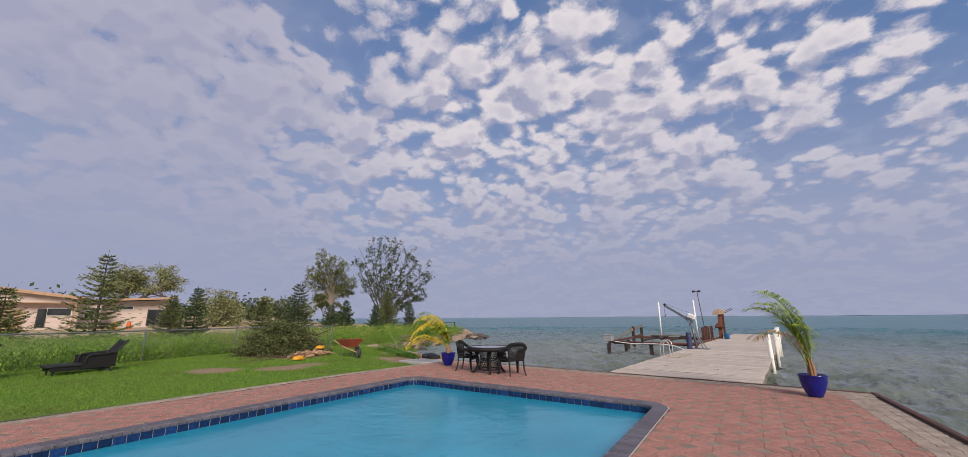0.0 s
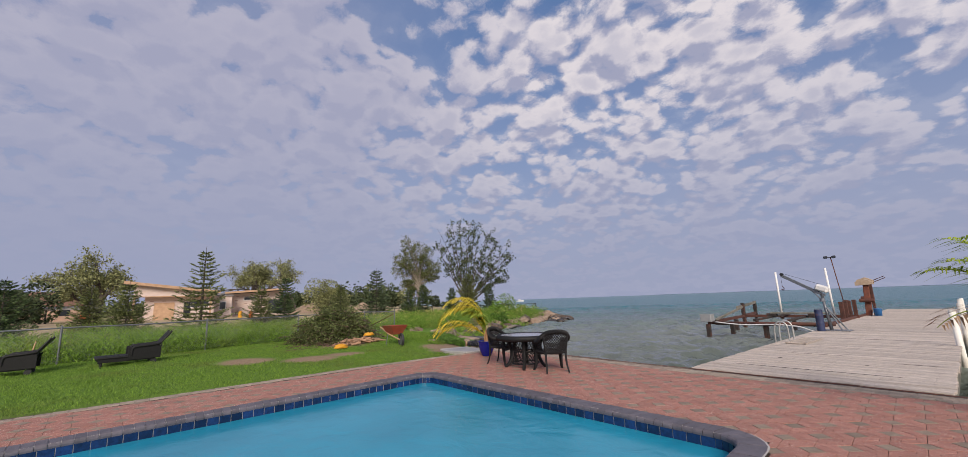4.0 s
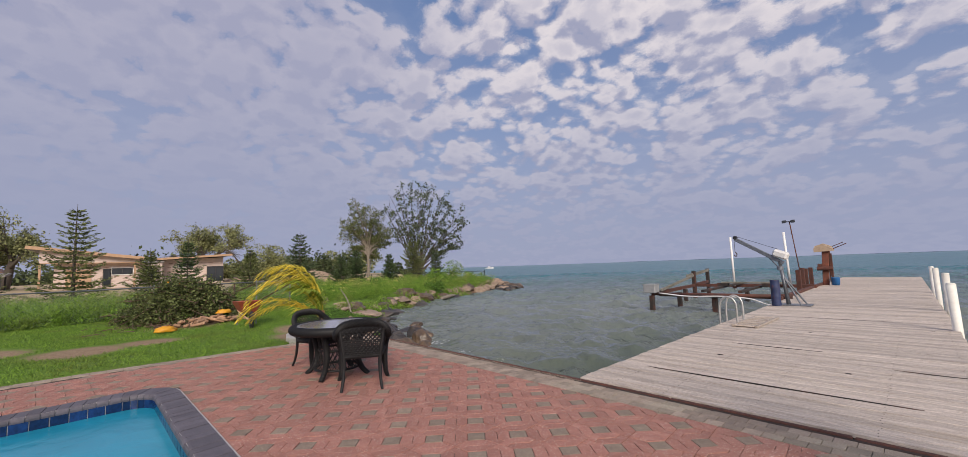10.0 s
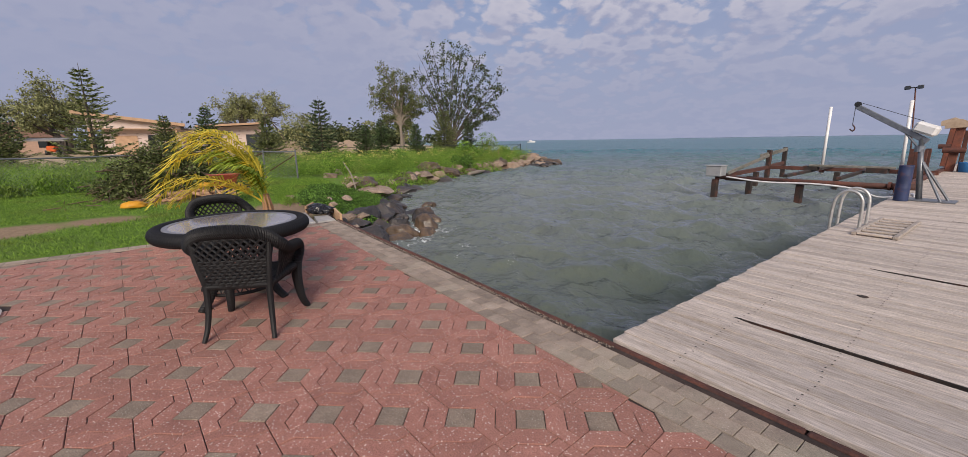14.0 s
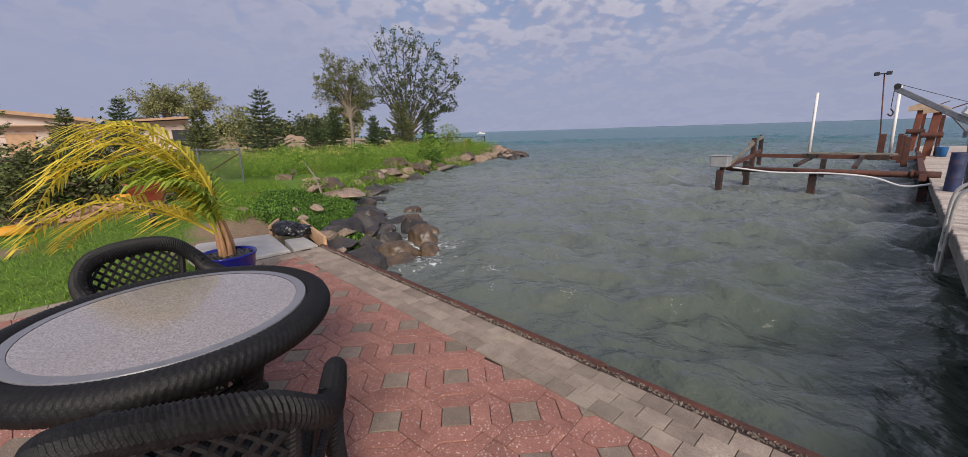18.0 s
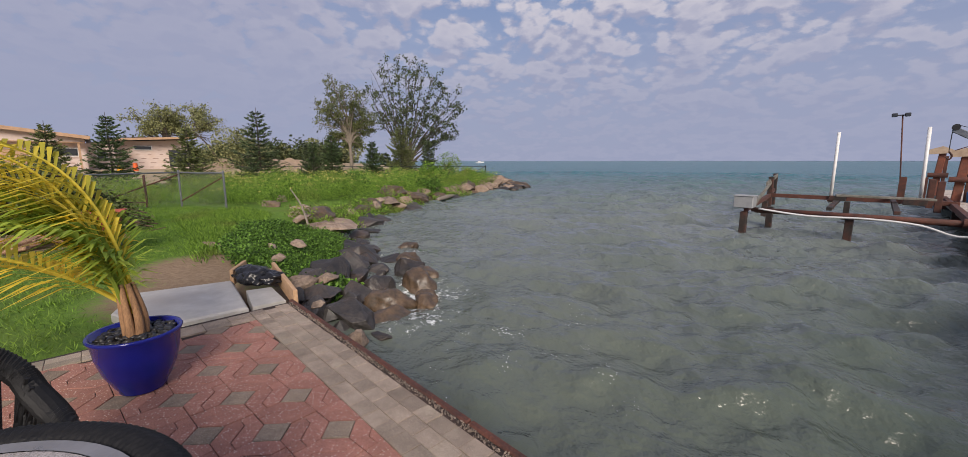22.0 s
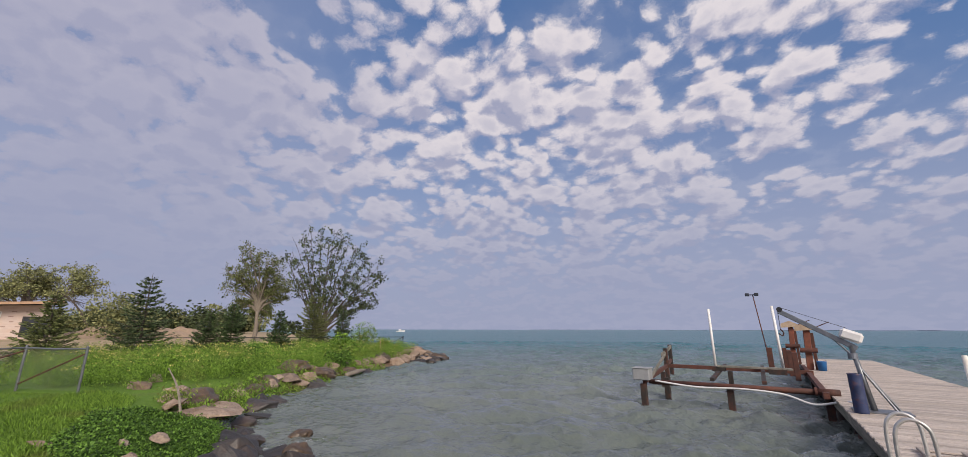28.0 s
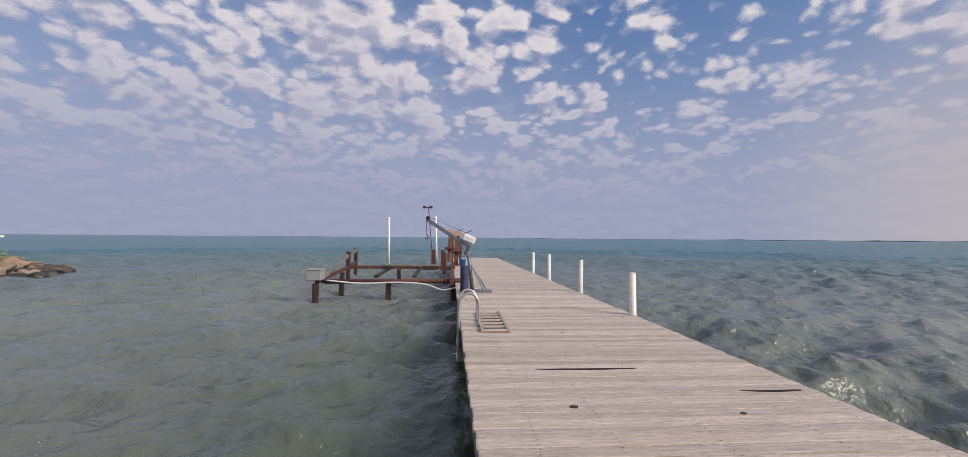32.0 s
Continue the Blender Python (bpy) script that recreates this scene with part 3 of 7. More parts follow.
def make_pool_water():
    m, nt, bsdf = nodes_of("pool_water")
    at = place(nt)
    w = add(nt, "ShaderNodeTexNoise", {"Vector": at}, Scale=2.6, Detail=4.0, Distortion=0.5)
    tint = add(nt, "ShaderNodeTexNoise", {"Vector": at}, Scale=0.5, Detail=3.0)
    nt.links.new(mix(nt, ramp(nt, tint.outputs[0], 0.35, 0.65), (0.010, 0.25, 0.38), (0.018, 0.31, 0.46)), bsdf.inputs["Base Color"])
    bsdf.inputs["Roughness"].default_value = 0.2
    bsdf.inputs["IOR"].default_value = 1.333
    b = add(nt, "ShaderNodeBump", {"Height": w.outputs[0]}, Strength=0.3, Distance=0.06)
    nt.links.new(b.outputs[0], bsdf.inputs["Normal"])
    return m


def make_glass(name, tint, rough=0.05):
    m, nt, bsdf = nodes_of(name)
    bsdf.inputs["Base Color"].default_value = (*tint, 1)
    bsdf.inputs["Roughness"].default_value = rough
    bsdf.inputs["Specular IOR Level"].default_value = 0.8
    return m


def make_table_top():
    m, nt, bsdf = nodes_of("speckled_stone_under_glass")
    at = place(nt)
    a = add(nt, "ShaderNodeTexNoise", {"Vector": at}, Scale=150.0, Detail=3.0, Roughness=0.7)
    b = add(nt, "ShaderNodeTexNoise", {"Vector": at}, Scale=5.0, Detail=4.0)
    base = mix(nt, ramp(nt, a.outputs[0], 0.38, 0.62), (0.21, 0.185, 0.175), (0.46, 0.41, 0.385))
    nt.links.new(mix(nt, ramp(nt, b.outputs[0], 0.45, 0.7, 0, 0.35), base, (0.30, 0.25, 0.22)), bsdf.inputs["Base Color"])
    bsdf.inputs["Roughness"].default_value = 0.16
    bsdf.inputs["Coat Weight"].default_value = 0.5
    bsdf.inputs["Coat Roughness"].default_value = 0.06
    return m


ground_mat, lake_mat, pool_mat, table_mat = make_ground(), make_lake(), make_pool_water(), make_table_top()
window_glass = make_glass("window_glass", (0.03, 0.035, 0.04))

# ---- mesh helpers ----
def mesh_of(name, verts, faces, material, smooth=False):
    me = bpy.data.meshes.new(name)
    me.from_pydata([tuple(v) for v in verts], [], [tuple(f) for f in faces])
    if smooth:
        me.polygons.foreach_set("use_smooth", [True] * len(me.polygons))
    if material:
        me.materials.append(material)
    me.update()
    return me


def fresh(bm, name, material, smooth=False):
    me = bpy.data.meshes.new(name)
    bmesh.ops.recalc_face_normals(bm, faces=bm.faces)
    bm.to_mesh(me)
    bm.free()
    if smooth:
        me.polygons.foreach_set("use_smooth", [True] * len(me.polygons))
    me.materials.append(material)
    return me


def part(name, data, material, parent, label="", smooth=False, at=None):
    """One mesh object under a thing or a part. data: a bmesh, a mesh, or (verts, faces)."""
    if isinstance(data, tuple):
        data = mesh_of(name, data[0], data[1], material, smooth)
    elif isinstance(data, bmesh.types.BMesh):
        data = fresh(data, name, material, smooth)
    ob = new(name, data)
    ob.parent = parent
    if at is not None:
        ob.matrix_basis = at
    if label:
        tagged(ob, label)
    return ob


def thing(name, label, category, group="", kind="", at=None):
    ob = tagged(new(name), label, category, group, kind)
    ob.empty_display_size = 0.1
    if at is not None:
        ob.matrix_basis = at
    return ob


def solid(name, data, material, label, category="", group="", kind="", smooth=False, at=None):
    return tagged(part(name, data, material, None, "", smooth, at), label, category, group, kind)


def box(bm, size, at=Matrix(), bevel=0.0):
    made = bmesh.ops.create_cube(bm, size=1.0, matrix=at @ Matrix.Diagonal((*size, 1)))
    if bevel:
        edges = {e for v in made["verts"] for e in v.link_edges}
        bmesh.ops.bevel(bm, geom=list(edges), offset=bevel, segments=1, affect="EDGES")
    return bm


def boxed(size, at=Matrix(), bevel=0.006):
    return box(bmesh.new(), size, at, bevel)


def beam_at(a, b):
    """A pose in the middle of a and b with its x along them, z as near up as can be."""
    a, b = Vector(a), Vector(b)
    x = (b - a).normalized()
    up = Vector((0, 0, 1)) if abs(x.z) < 0.95 else Vector((0, 1, 0))
    y = up.cross(x).normalized()
    z = x.cross(y)
    m = Matrix((x, y, z)).transposed().to_4x4()
    return Matrix.Translation((a + b) / 2) @ m


def beam(a, b, w, h, bevel=0.006):
    return boxed(((Vector(b) - Vector(a)).length, w, h), beam_at(a, b), bevel)


def smooth_path(points, steps=8):
    """A Catmull-Rom curve through the points."""
    p = [Vector(q) for q in points]
    p = [p[0] * 2 - p[1]] + p + [p[-1] * 2 - p[-2]]
    out = []
    for i in range(1, len(p) - 2):
        for k in range(steps):
            t = k / steps
            out.append(0.5 * (2 * p[i] + (p[i + 1] - p[i - 1]) * t + (2 * p[i - 1] - 5 * p[i] + 4 * p[i + 1] - p[i + 2]) * t * t + (3 * p[i] - p[i - 1] - 3 * p[i + 1] + p[i + 2]) * t ** 3))
    out.append(p[-2])
    return out


def tube(points, radius, sides=8, woven=0.0, pitch=0.014, flat=1.0):
    """A tube along points; radius is a number or one for each point. woven: relief of a basket weave."""
    pts = [Vector(q) for q in points]
    if woven:
        dense, run = [], [0.0]
        for a, b in zip(pts, pts[1:]):
            n = max(1, int((b - a).length / (pitch / 2.0)))
            dense += [(a.lerp(b, k / n), None) for k in range(n)]
        dense.append((pts[-1], None))
        total = len(dense)
        rr = radius if isinstance(radius, (list, tuple)) else [radius] * len(pts)
        radius = [float(np.interp(i / (total - 1), np.linspace(0, 1, len(rr)), rr)) for i in range(total)]
        pts = [q for q, _ in dense]
    rr = list(radius) if isinstance(radius, (list, tuple)) else [radius] * len(pts)
    if len(rr) != len(pts):
        rr = np.interp(np.linspace(0, 1, len(pts)), np.linspace(0, 1, len(rr)), rr).tolist()
    verts, faces = [], []
    side = None
    for i, q in enumerate(pts):
        along = (pts[min(i + 1, len(pts) - 1)] - pts[max(i - 1, 0)]).normalized()
        if side is None:
            side = along.orthogonal().normalized() if abs(along.z) > 0.9 else along.cross(Vector((0, 0, 1))).normalized()
        side = (side - along * side.dot(along)).normalized()
        other = along.cross(side)
        for k in range(sides):
            a = 2 * math.pi * k / sides
            r = rr[i] * (1 + woven * (1 if (i + k) % 2 else -1)) if woven else rr[i]
            verts.append(q + side * (math.cos(a) * r) + other * (math.sin(a) * r * flat))
    n = len(pts)
    for i in range(n - 1):
        for k in range(sides):
            faces.append((i * sides + k, i * sides + (k + 1) % sides, (i + 1) * sides + (k + 1) % sides, (i + 1) * sides + k))
    faces.append(tuple(range(sides))[::-1])
    faces.append(tuple((n - 1) * sides + k for k in range(sides)))
    return verts, faces


def joined(pieces):
    verts, faces = [], []
    for v, f in pieces:
        base = len(verts)
        verts += list(v)
        faces += [tuple(i + base for i in q) for q in f]
    return verts, faces


def lathe(profile, sides=32):
    verts, faces = [], []
    for r, z in profile:
        for k in range(sides):
            a = 2 * math.pi * k / sides
            verts.append((r * math.cos(a), r * math.sin(a), z))
    for i in range(len(profile) - 1):
        for k in range(sides):
            faces.append((i * sides + k, i * sides + (k + 1) % sides, (i + 1) * sides + (k + 1) % sides, (i + 1) * sides + k))
    return verts, faces


def prism(outline, top, bottom, bevel=0.006):
    """A flat piece with a worn top edge; the outline runs counter-clockwise."""
    n = len(outline)
    c = Vector((sum(p[0] for p in outline) / n, sum(p[1] for p in outline) / n))
    area = sum(outline[i][0] * outline[(i + 1) % n][1] - outline[(i + 1) % n][0] * outline[i][1] for i in range(n))
    pts = [Vector(p[:2]) for p in (outline if area > 0 else outline[::-1])]
    inner = []
    for i in range(n):
        a, b, e = pts[i - 1], pts[i], pts[(i + 1) % n]
        u, v = (b - a).normalized(), (e - b).normalized()
        na, nb = Vector((-u.y, u.x)), Vector((-v.y, v.x))
        m = (na + nb)
        m = m / max(m.dot(na), 0.3)
        inner.append(b + m * bevel)
    verts = [(*p, top) for p in inner] + [(*p, top - bevel) for p in pts] + [(*p, bottom) for p in pts]
    faces = [tuple(range(n))]
    for r in (0, n):
        for i in range(n):
            j = (i + 1) % n
            faces.append((r + i, r + n + i, r + n + j, r + j))
    return verts, faces


def moved(data, m):
    return [m @ Vector(v) for v in data[0]], data[1]


def leaf_quads(points, size, rng, flat=0.0, aspect=0.5, lean=(0, 0, 0)):
    """Many small pointed leaves, one at each point."""
    p = np.asarray(points, float)
    n = len(p)
    a = rng.normal(size=(n, 3))
    a[:, 2] *= 1 - flat
    a += np.asarray(lean)
    a /= np.linalg.norm(a, axis=1, keepdims=True) + 1e-9
    b = np.cross(a, rng.normal(size=(n, 3)))
    b /= np.linalg.norm(b, axis=1, keepdims=True) + 1e-9
    s = (size * rng.uniform(0.6, 1.35, n))[:, None]
    v = np.stack([p - a * s * 0.5, p + b * s * aspect * 0.5, p + a * s * 0.5, p - b * s * aspect * 0.5], 1).reshape(-1, 3)
    f = np.arange(4 * n).reshape(n, 4)
    return v.tolist(), f.tolist()


def inside(x, y, poly):
    hit = False
    for (ax, ay), (bx, by) in zip(poly, poly[1:] + poly[:1]):
        if (ay > y) != (by > y) and x < (bx - ax) * (y - ay) / (by - ay) + ax:
            hit = not hit
    return hit


# ---- plan ----
WATER = -0.65
SHORE = [(-6.3, 0.0), (-6.9, 1.15), (-8.0, 1.7), (-9.4, 2.3), (-10.6, 3.1), (-12.6, 3.7), (-14.4, 5.0), (-16.6, 7.6), (-18.8, 11.0), (-20.8, 15.3),
         (-22.4, 19.6), (-24.4, 23.9), (-26.5, 25.8), (-31, 27.5), (-42, 33), (-62, 42), (-100, 58), (-170, 90), (-420, 170)]
LAND = SHORE + [(-420, -260), (60, -260), (14, -60), (8.0, -18), (5.95, -4.0), (5.35, 0.0)]
PATIO = [(-6.28, 0.0), (-6.2, -4.5), (-5.75, -9.0), (-5.6, -18.0), (8.0, -18.0), (5.95, -4.0), (5.35, 0.0)]
POOL_O, POOL_X, POOL_Y = Vector((-4.22, -3.75)), Vector((0.998, 0.036)).normalized(), Vector((0.105, -0.994)).normalized()
POOL_W, POOL_L = 6.60, 9.6


def pool_xy(u, v):
    p = POOL_O + POOL_X * u + POOL_Y * v
    return p.x, p.y


def land_height(X, Y):
    """Level lawn, a bank at the shore and the bed of the lake beyond it."""
    d = np.full(X.shape, 1e9)
    for (ax, ay), (bx, by) in zip(SHORE, SHORE[1:]):
        vx, vy = bx - ax, by - ay
        t = np.clip(((X - ax) * vx + (Y - ay) * vy) / (vx * vx + vy * vy), 0, 1)
        d = np.minimum(d, np.hypot(X - ax - t * vx, Y - ay - t * vy))
    inner = np.zeros(X.shape, bool)
    poly = LAND
    for (ax, ay), (bx, by) in zip(poly, poly[1:] + poly[:1]):
        with np.errstate(divide="ignore", invalid="ignore"):
            cross = ((ay > Y) != (by > Y)) & (X < (bx - ax) * (Y - ay) / (by - ay + 1e-12) + ax)
        inner ^= cross
    s = np.where(inner, d, -d)
    h = np.where(s > 0, np.minimum(WATER - 0.12 + 0.42 * s, -0.03), np.maximum(WATER - 0.12 + 0.5 * s, -2.6))
    rise = np.clip((-X - 34) / 30, 0, 1) * 0.35
    bumps = 0.03 * np.sin(X * 0.9 + 1.3 * np.sin(Y * 0.4)) * np.cos(Y * 0.7) + 0.02 * np.sin(X * 2.1) * np.sin(Y * 1.7)
    return np.where(s > 1.0, h + rise + bumps * np.clip((s - 1) / 2, 0, 1), h)


def land_z(x, y):
    return float(land_height(np.array([[x]]), np.array([[y]]))[0, 0])


def grid_faces(nx, ny, keep=None):
    i = np.arange(nx - 1)[:, None] * ny + np.arange(ny - 1)[None]
    f = np.stack([i, i + ny, i + ny + 1, i + 1], -1)
    return (f[keep] if keep is not None else f.reshape(-1, 4)).tolist()


def build_ground():
    xs = np.unique(np.concatenate([np.linspace(-420, -60, 50), np.linspace(-60, -32, 40), np.linspace(-32, -5, 110), np.linspace(-5, 16, 22), np.linspace(16, 60, 8)]))
    ys = np.unique(np.concatenate([np.linspace(-260, -20, 22), np.linspace(-20, 30, 190), np.linspace(30, 180, 60)]))
    X, Y = np.meshgrid(xs, ys, indexing="ij")
    Z = land_height(X, Y)
    cx, cy = (X[:-1, :-1] + X[1:, 1:]) / 2, (Y[:-1, :-1] + Y[1:, 1:]) / 2
    under = (cx > -5.3) & (cx < 5.2) & (cy < -0.4) & (cy > -17.6)
    Z = np.where((X > -6.35) & (Y < 0.3) & (Y > -18.5) & (X < 8), np.minimum(Z, -0.06), Z)
    Z = np.where((X > -6.1) & (X < 6.5) & (Y > -0.6) & (Y < 3), -2.2, Z)
    solid("ground", mesh_of("ground", np.stack([X, Y, Z], -1).reshape(-1, 3).tolist(), grid_faces(len(xs), len(ys), ~under), ground_mat, True), None,
          "green lawn with worn bare patches running down to a soil bank at the lake", "ground", kind="structure")


def build_lake():
    rng = np.random.default_rng(5)
    n = 60
    lam = np.exp(rng.uniform(np.log(0.42), np.log(4.2), n))
    head = math.radians(304) + rng.normal(0, 0.75, n)
    amp = 0.0205 * lam ** 0.8
    phase = rng.uniform(0, 6.28, n)
    r = np.exp(np.concatenate([np.linspace(math.log(0.9), math.log(85), 720), np.linspace(math.log(87), math.log(4600), 60)]))
    a = np.radians(np.concatenate([np.linspace(-95, -15, 60)[:-1], np.linspace(-15, 20, 90)[:-1], np.linspace(20, 178, 500)]))
    R, A = np.meshgrid(r, a, indexing="ij")
    X, Y = -1.0 + R * np.cos(A), -0.9 + R * np.sin(A)
    step = np.maximum(np.gradient(r)[:, None], R * 0.004)
    Z = np.full(X.shape, WATER)
    gust = 0.75 + 0.35 * np.sin(X * 0.21 + 1.2 * np.sin(Y * 0.13)) * np.sin(Y * 0.17 + 0.6)
    for k in range(n):
        q = 2 * math.pi / lam[k] * (X * math.cos(head[k]) + Y * math.sin(head[k])) + phase[k] + 0.8 * np.sin(0.31 * X - 0.23 * Y + phase[k])
        across = 2 * math.pi / (lam[k] * rng.uniform(1.3, 2.4)) * (X * -math.sin(head[k]) + Y * math.cos(head[k])) + 2 * phase[k] + 0.9 * np.sin(q * 0.23)
        crest = 1.25 * (np.exp(1.15 * (np.cos(q) - 1)) * 1.5 - 0.62) * (0.62 + 0.55 * np.sin(across))
        Z += amp[k] * crest * np.clip(lam[k] / (3.2 * step) - 0.4, 0, 1) * gust
    cx, cy = X[:-1, :-1], Y[:-1, :-1]
    dry = (cy < -0.45) & (cx > -6.0) & (cx < 5.0) & (cy > -17)
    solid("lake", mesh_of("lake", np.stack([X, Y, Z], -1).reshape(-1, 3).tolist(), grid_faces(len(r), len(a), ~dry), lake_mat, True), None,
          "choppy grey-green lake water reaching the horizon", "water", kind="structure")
    rng = random.Random(3)
    v = []
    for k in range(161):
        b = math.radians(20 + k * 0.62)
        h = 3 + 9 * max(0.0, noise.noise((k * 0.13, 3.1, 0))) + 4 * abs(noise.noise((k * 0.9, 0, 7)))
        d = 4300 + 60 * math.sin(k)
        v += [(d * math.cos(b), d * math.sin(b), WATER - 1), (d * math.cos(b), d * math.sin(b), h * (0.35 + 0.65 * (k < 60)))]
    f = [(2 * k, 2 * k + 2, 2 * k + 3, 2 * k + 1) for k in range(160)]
    solid("backdrop", (v, f), hazy_land, "thin line of the far lake shore on the horizon, coloured haze-blue", "far shore", kind="structure")


# ---- patio, pool and seawall ----
def pool_clear(x, y, margin=0.0):
    p = Vector((x, y)) - POOL_O
    det = POOL_X.x * POOL_Y.y - POOL_X.y * POOL_Y.x
    u = (p.x * POOL_Y.y - p.y * POOL_Y.x) / det
    v = (POOL_X.x * p.y - POOL_X.y * p.x) / det
    return not (-margin < u < POOL_W + margin and -margin < v < POOL_L + margin)


def rounded_pool(inset, r, steps=6):
    """The pool's outline inset from the outer edge of its coping, with rounded corners."""
    pts = []
    for cu, cv, a0 in ((inset + r, inset + r, 180), (POOL_W - inset - r, inset + r, 270), (POOL_W - inset - r, POOL_L - inset - r, 0), (inset + r, POOL_L - inset - r, 90)):
        for k in range(steps + 1):
            a = math.radians(a0 + 90 * k / steps)
            pts.append(pool_xy(cu + r * math.cos(a), cv + r * math.sin(a)))
    return pts


def along_loop(pts, step):
    """Even stations along a closed outline: places and ways."""
    out = []
    for a, b in zip(pts, pts[1:] + pts[:1]):
        a, b = Vector(a), Vector(b)
        n = max(1, round((b - a).length / step))
        for k in range(n):
            out.append((a.lerp(b, k / n), a.lerp(b, (k + 1) / n)))
    return out


def bullnose(quad, top, bottom):
    """A coping brick whose inner edge, its last two corners, is rounded over the water."""
    a, b, c, d = (Vector(q) for q in quad)
    rings = []
    for s, z in ((0.0, bottom), (0.0, top - 0.004), (0.012, top), (0.86, top), (0.94, top - 0.008), (0.985, top - 0.022), (1.0, top - 0.042), (0.985, bottom)):
        rings.append((*a.lerp(d, s), z))
        rings.append((*b.lerp(c, s), z))
    n = len(rings) // 2
    faces = [(2 * k, 2 * k + 1, 2 * k + 3, 2 * k + 2) for k in range(n - 1)]
    faces += [tuple(range(0, 2 * n, 2))[::-1], tuple(range(1, 2 * n, 2))]
    return rings, faces


def build_pool():
    pool = thing("swimming_pool", "swimming pool of turquoise water with blue tiles and dark brick coping", "pool", kind="structure")
    outer = rounded_pool(0.0, 0.5)
    wall = rounded_pool(0.262, 0.30)
    n = len(wall)
    v = [(*p, 0.012) for p in wall] + [(*p, -1.5) for p in wall] + [(*p, 0.012) for p in outer] + [(*p, -0.06) for p in outer]
    f = [(i, (i + 1) % n, n + (i + 1) % n, n + i) for i in range(n)] + [tuple(range(n, 2 * n))]
    f += [(i, 2 * n + i, 2 * n + (i + 1) % n, (i + 1) % n) for i in range(n)]
    part("basin", (v, f), grout, pool)
    part("water", ([(*p, -0.150) for p in rounded_pool(0.257, 0.30)], [tuple(range(n))]), pool_mat, pool, "clear turquoise pool water")
    bricks = []
    steps = 12
    outer, inner = rounded_pool(0.016, 0.5, 6), rounded_pool(0.280, 0.29, 6)
    m = len(outer)
    shared = {}
    k = 0
    for i in range(m):
        a0, a1, b0, b1 = Vector(outer[i]), Vector(outer[(i + 1) % m]), Vector(inner[i]), Vector(inner[(i + 1) % m])
        c = max(1, round((a1 - a0).length / 0.115))
        for j in range(c):
            g = 0.0035 / max((a1 - a0).length, 0.01)
            s, t = j / c + g, (j + 1) / c - g
            p = [a0.lerp(a1, s), a0.lerp(a1, t), b0.lerp(b1, t), b0.lerp(b1, s)]
            quad = [(q.x, q.y) for q in p]
            mid = sum(p, Vector((0, 0))) / 4
            vv, ff = bullnose(quad, 0.020 + 0.002 * math.sin(k * 2.3), -0.045)
            bricks.append((mid.y, mid.x, vv, ff))
            k += 1
    bricks.sort(key=lambda q: -q[0])
    for y, x, vv, ff in bricks[:200]:
        part("coping_brick", (vv, ff), coping_brick, pool)
    rest = joined([(vv, ff) for _, _, vv, ff in bricks[200:]])
    tagged(part("coping_bricks_far", rest, coping_brick, pool), kind="stuff")
    bm = bmesh.new()
    box(bm, (0.148, 0.008, 0.148), bevel=0.002)
    tile = fresh(bm, "pool_tile", blue_tile)
    spots = []
    loop = rounded_pool(0.268, 0.29, 6)
    for a, b in along_loop(loop, 0.155):
        if (b - a).length < 0.03:
            continue
        mid = (a + b) / 2
        spots.append((mid, math.atan2(b.y - a.y, b.x - a.x), (b - a).length))
    spots.sort(key=lambda q: -q[0].y)
    for mid, ang, length in spots:
        m4 = Matrix.Translation((mid.x, mid.y, -0.112)) @ Matrix.Rotation(ang, 4, "Z") @ Matrix.Diagonal((min(1.0, length / 0.157), 1, 1, 1))
        part("pool_tile", tile, None, pool, at=m4)


def eased(outline, g):
    """The outline drawn in by g all round."""
    n = len(outline)
    area = sum(outline[i][0] * outline[(i + 1) % n][1] - outline[(i + 1) % n][0] * outline[i][1] for i in range(n))
    pts = [Vector(c) for c in (outline if area > 0 else outline[::-1])]
    out = []
    for i in range(n):
        u, v = (pts[i] - pts[i - 1]).normalized(), (pts[(i + 1) % n] - pts[i]).normalized()
        na, nb = Vector((-u.y, u.x)), Vector((-v.y, v.x))
        m = na + nb
        out.append(tuple(pts[i] + m / max(m.dot(na), 0.3) * g))
    return out


def paver_shapes(p, s):
    """A bent red paver that lies along one side of a grey square; four of them ring each square."""
    h, q = s / 2, p / 2
    a = (h + q) / 2
    bent = [(h, -h), (q, -q), (p - a, -a), (q, -h), (q, h), (a, a), (h, h)]
    square = [(-h, -h), (h, -h), (h, h), (-h, h)]
    return bent, square


def cut_below(outline, y):
    """The part of an outline below a line of constant y."""
    out = []
    for a, b in zip(outline, outline[1:] + outline[:1]):
        if a[1] <= y:
            out.append(a)
        if (a[1] <= y) != (b[1] <= y):
            t = (y - a[1]) / (b[1] - a[1])
            out.append((a[0] + (b[0] - a[0]) * t, y))
    return out


FIELD_EDGE = -0.447


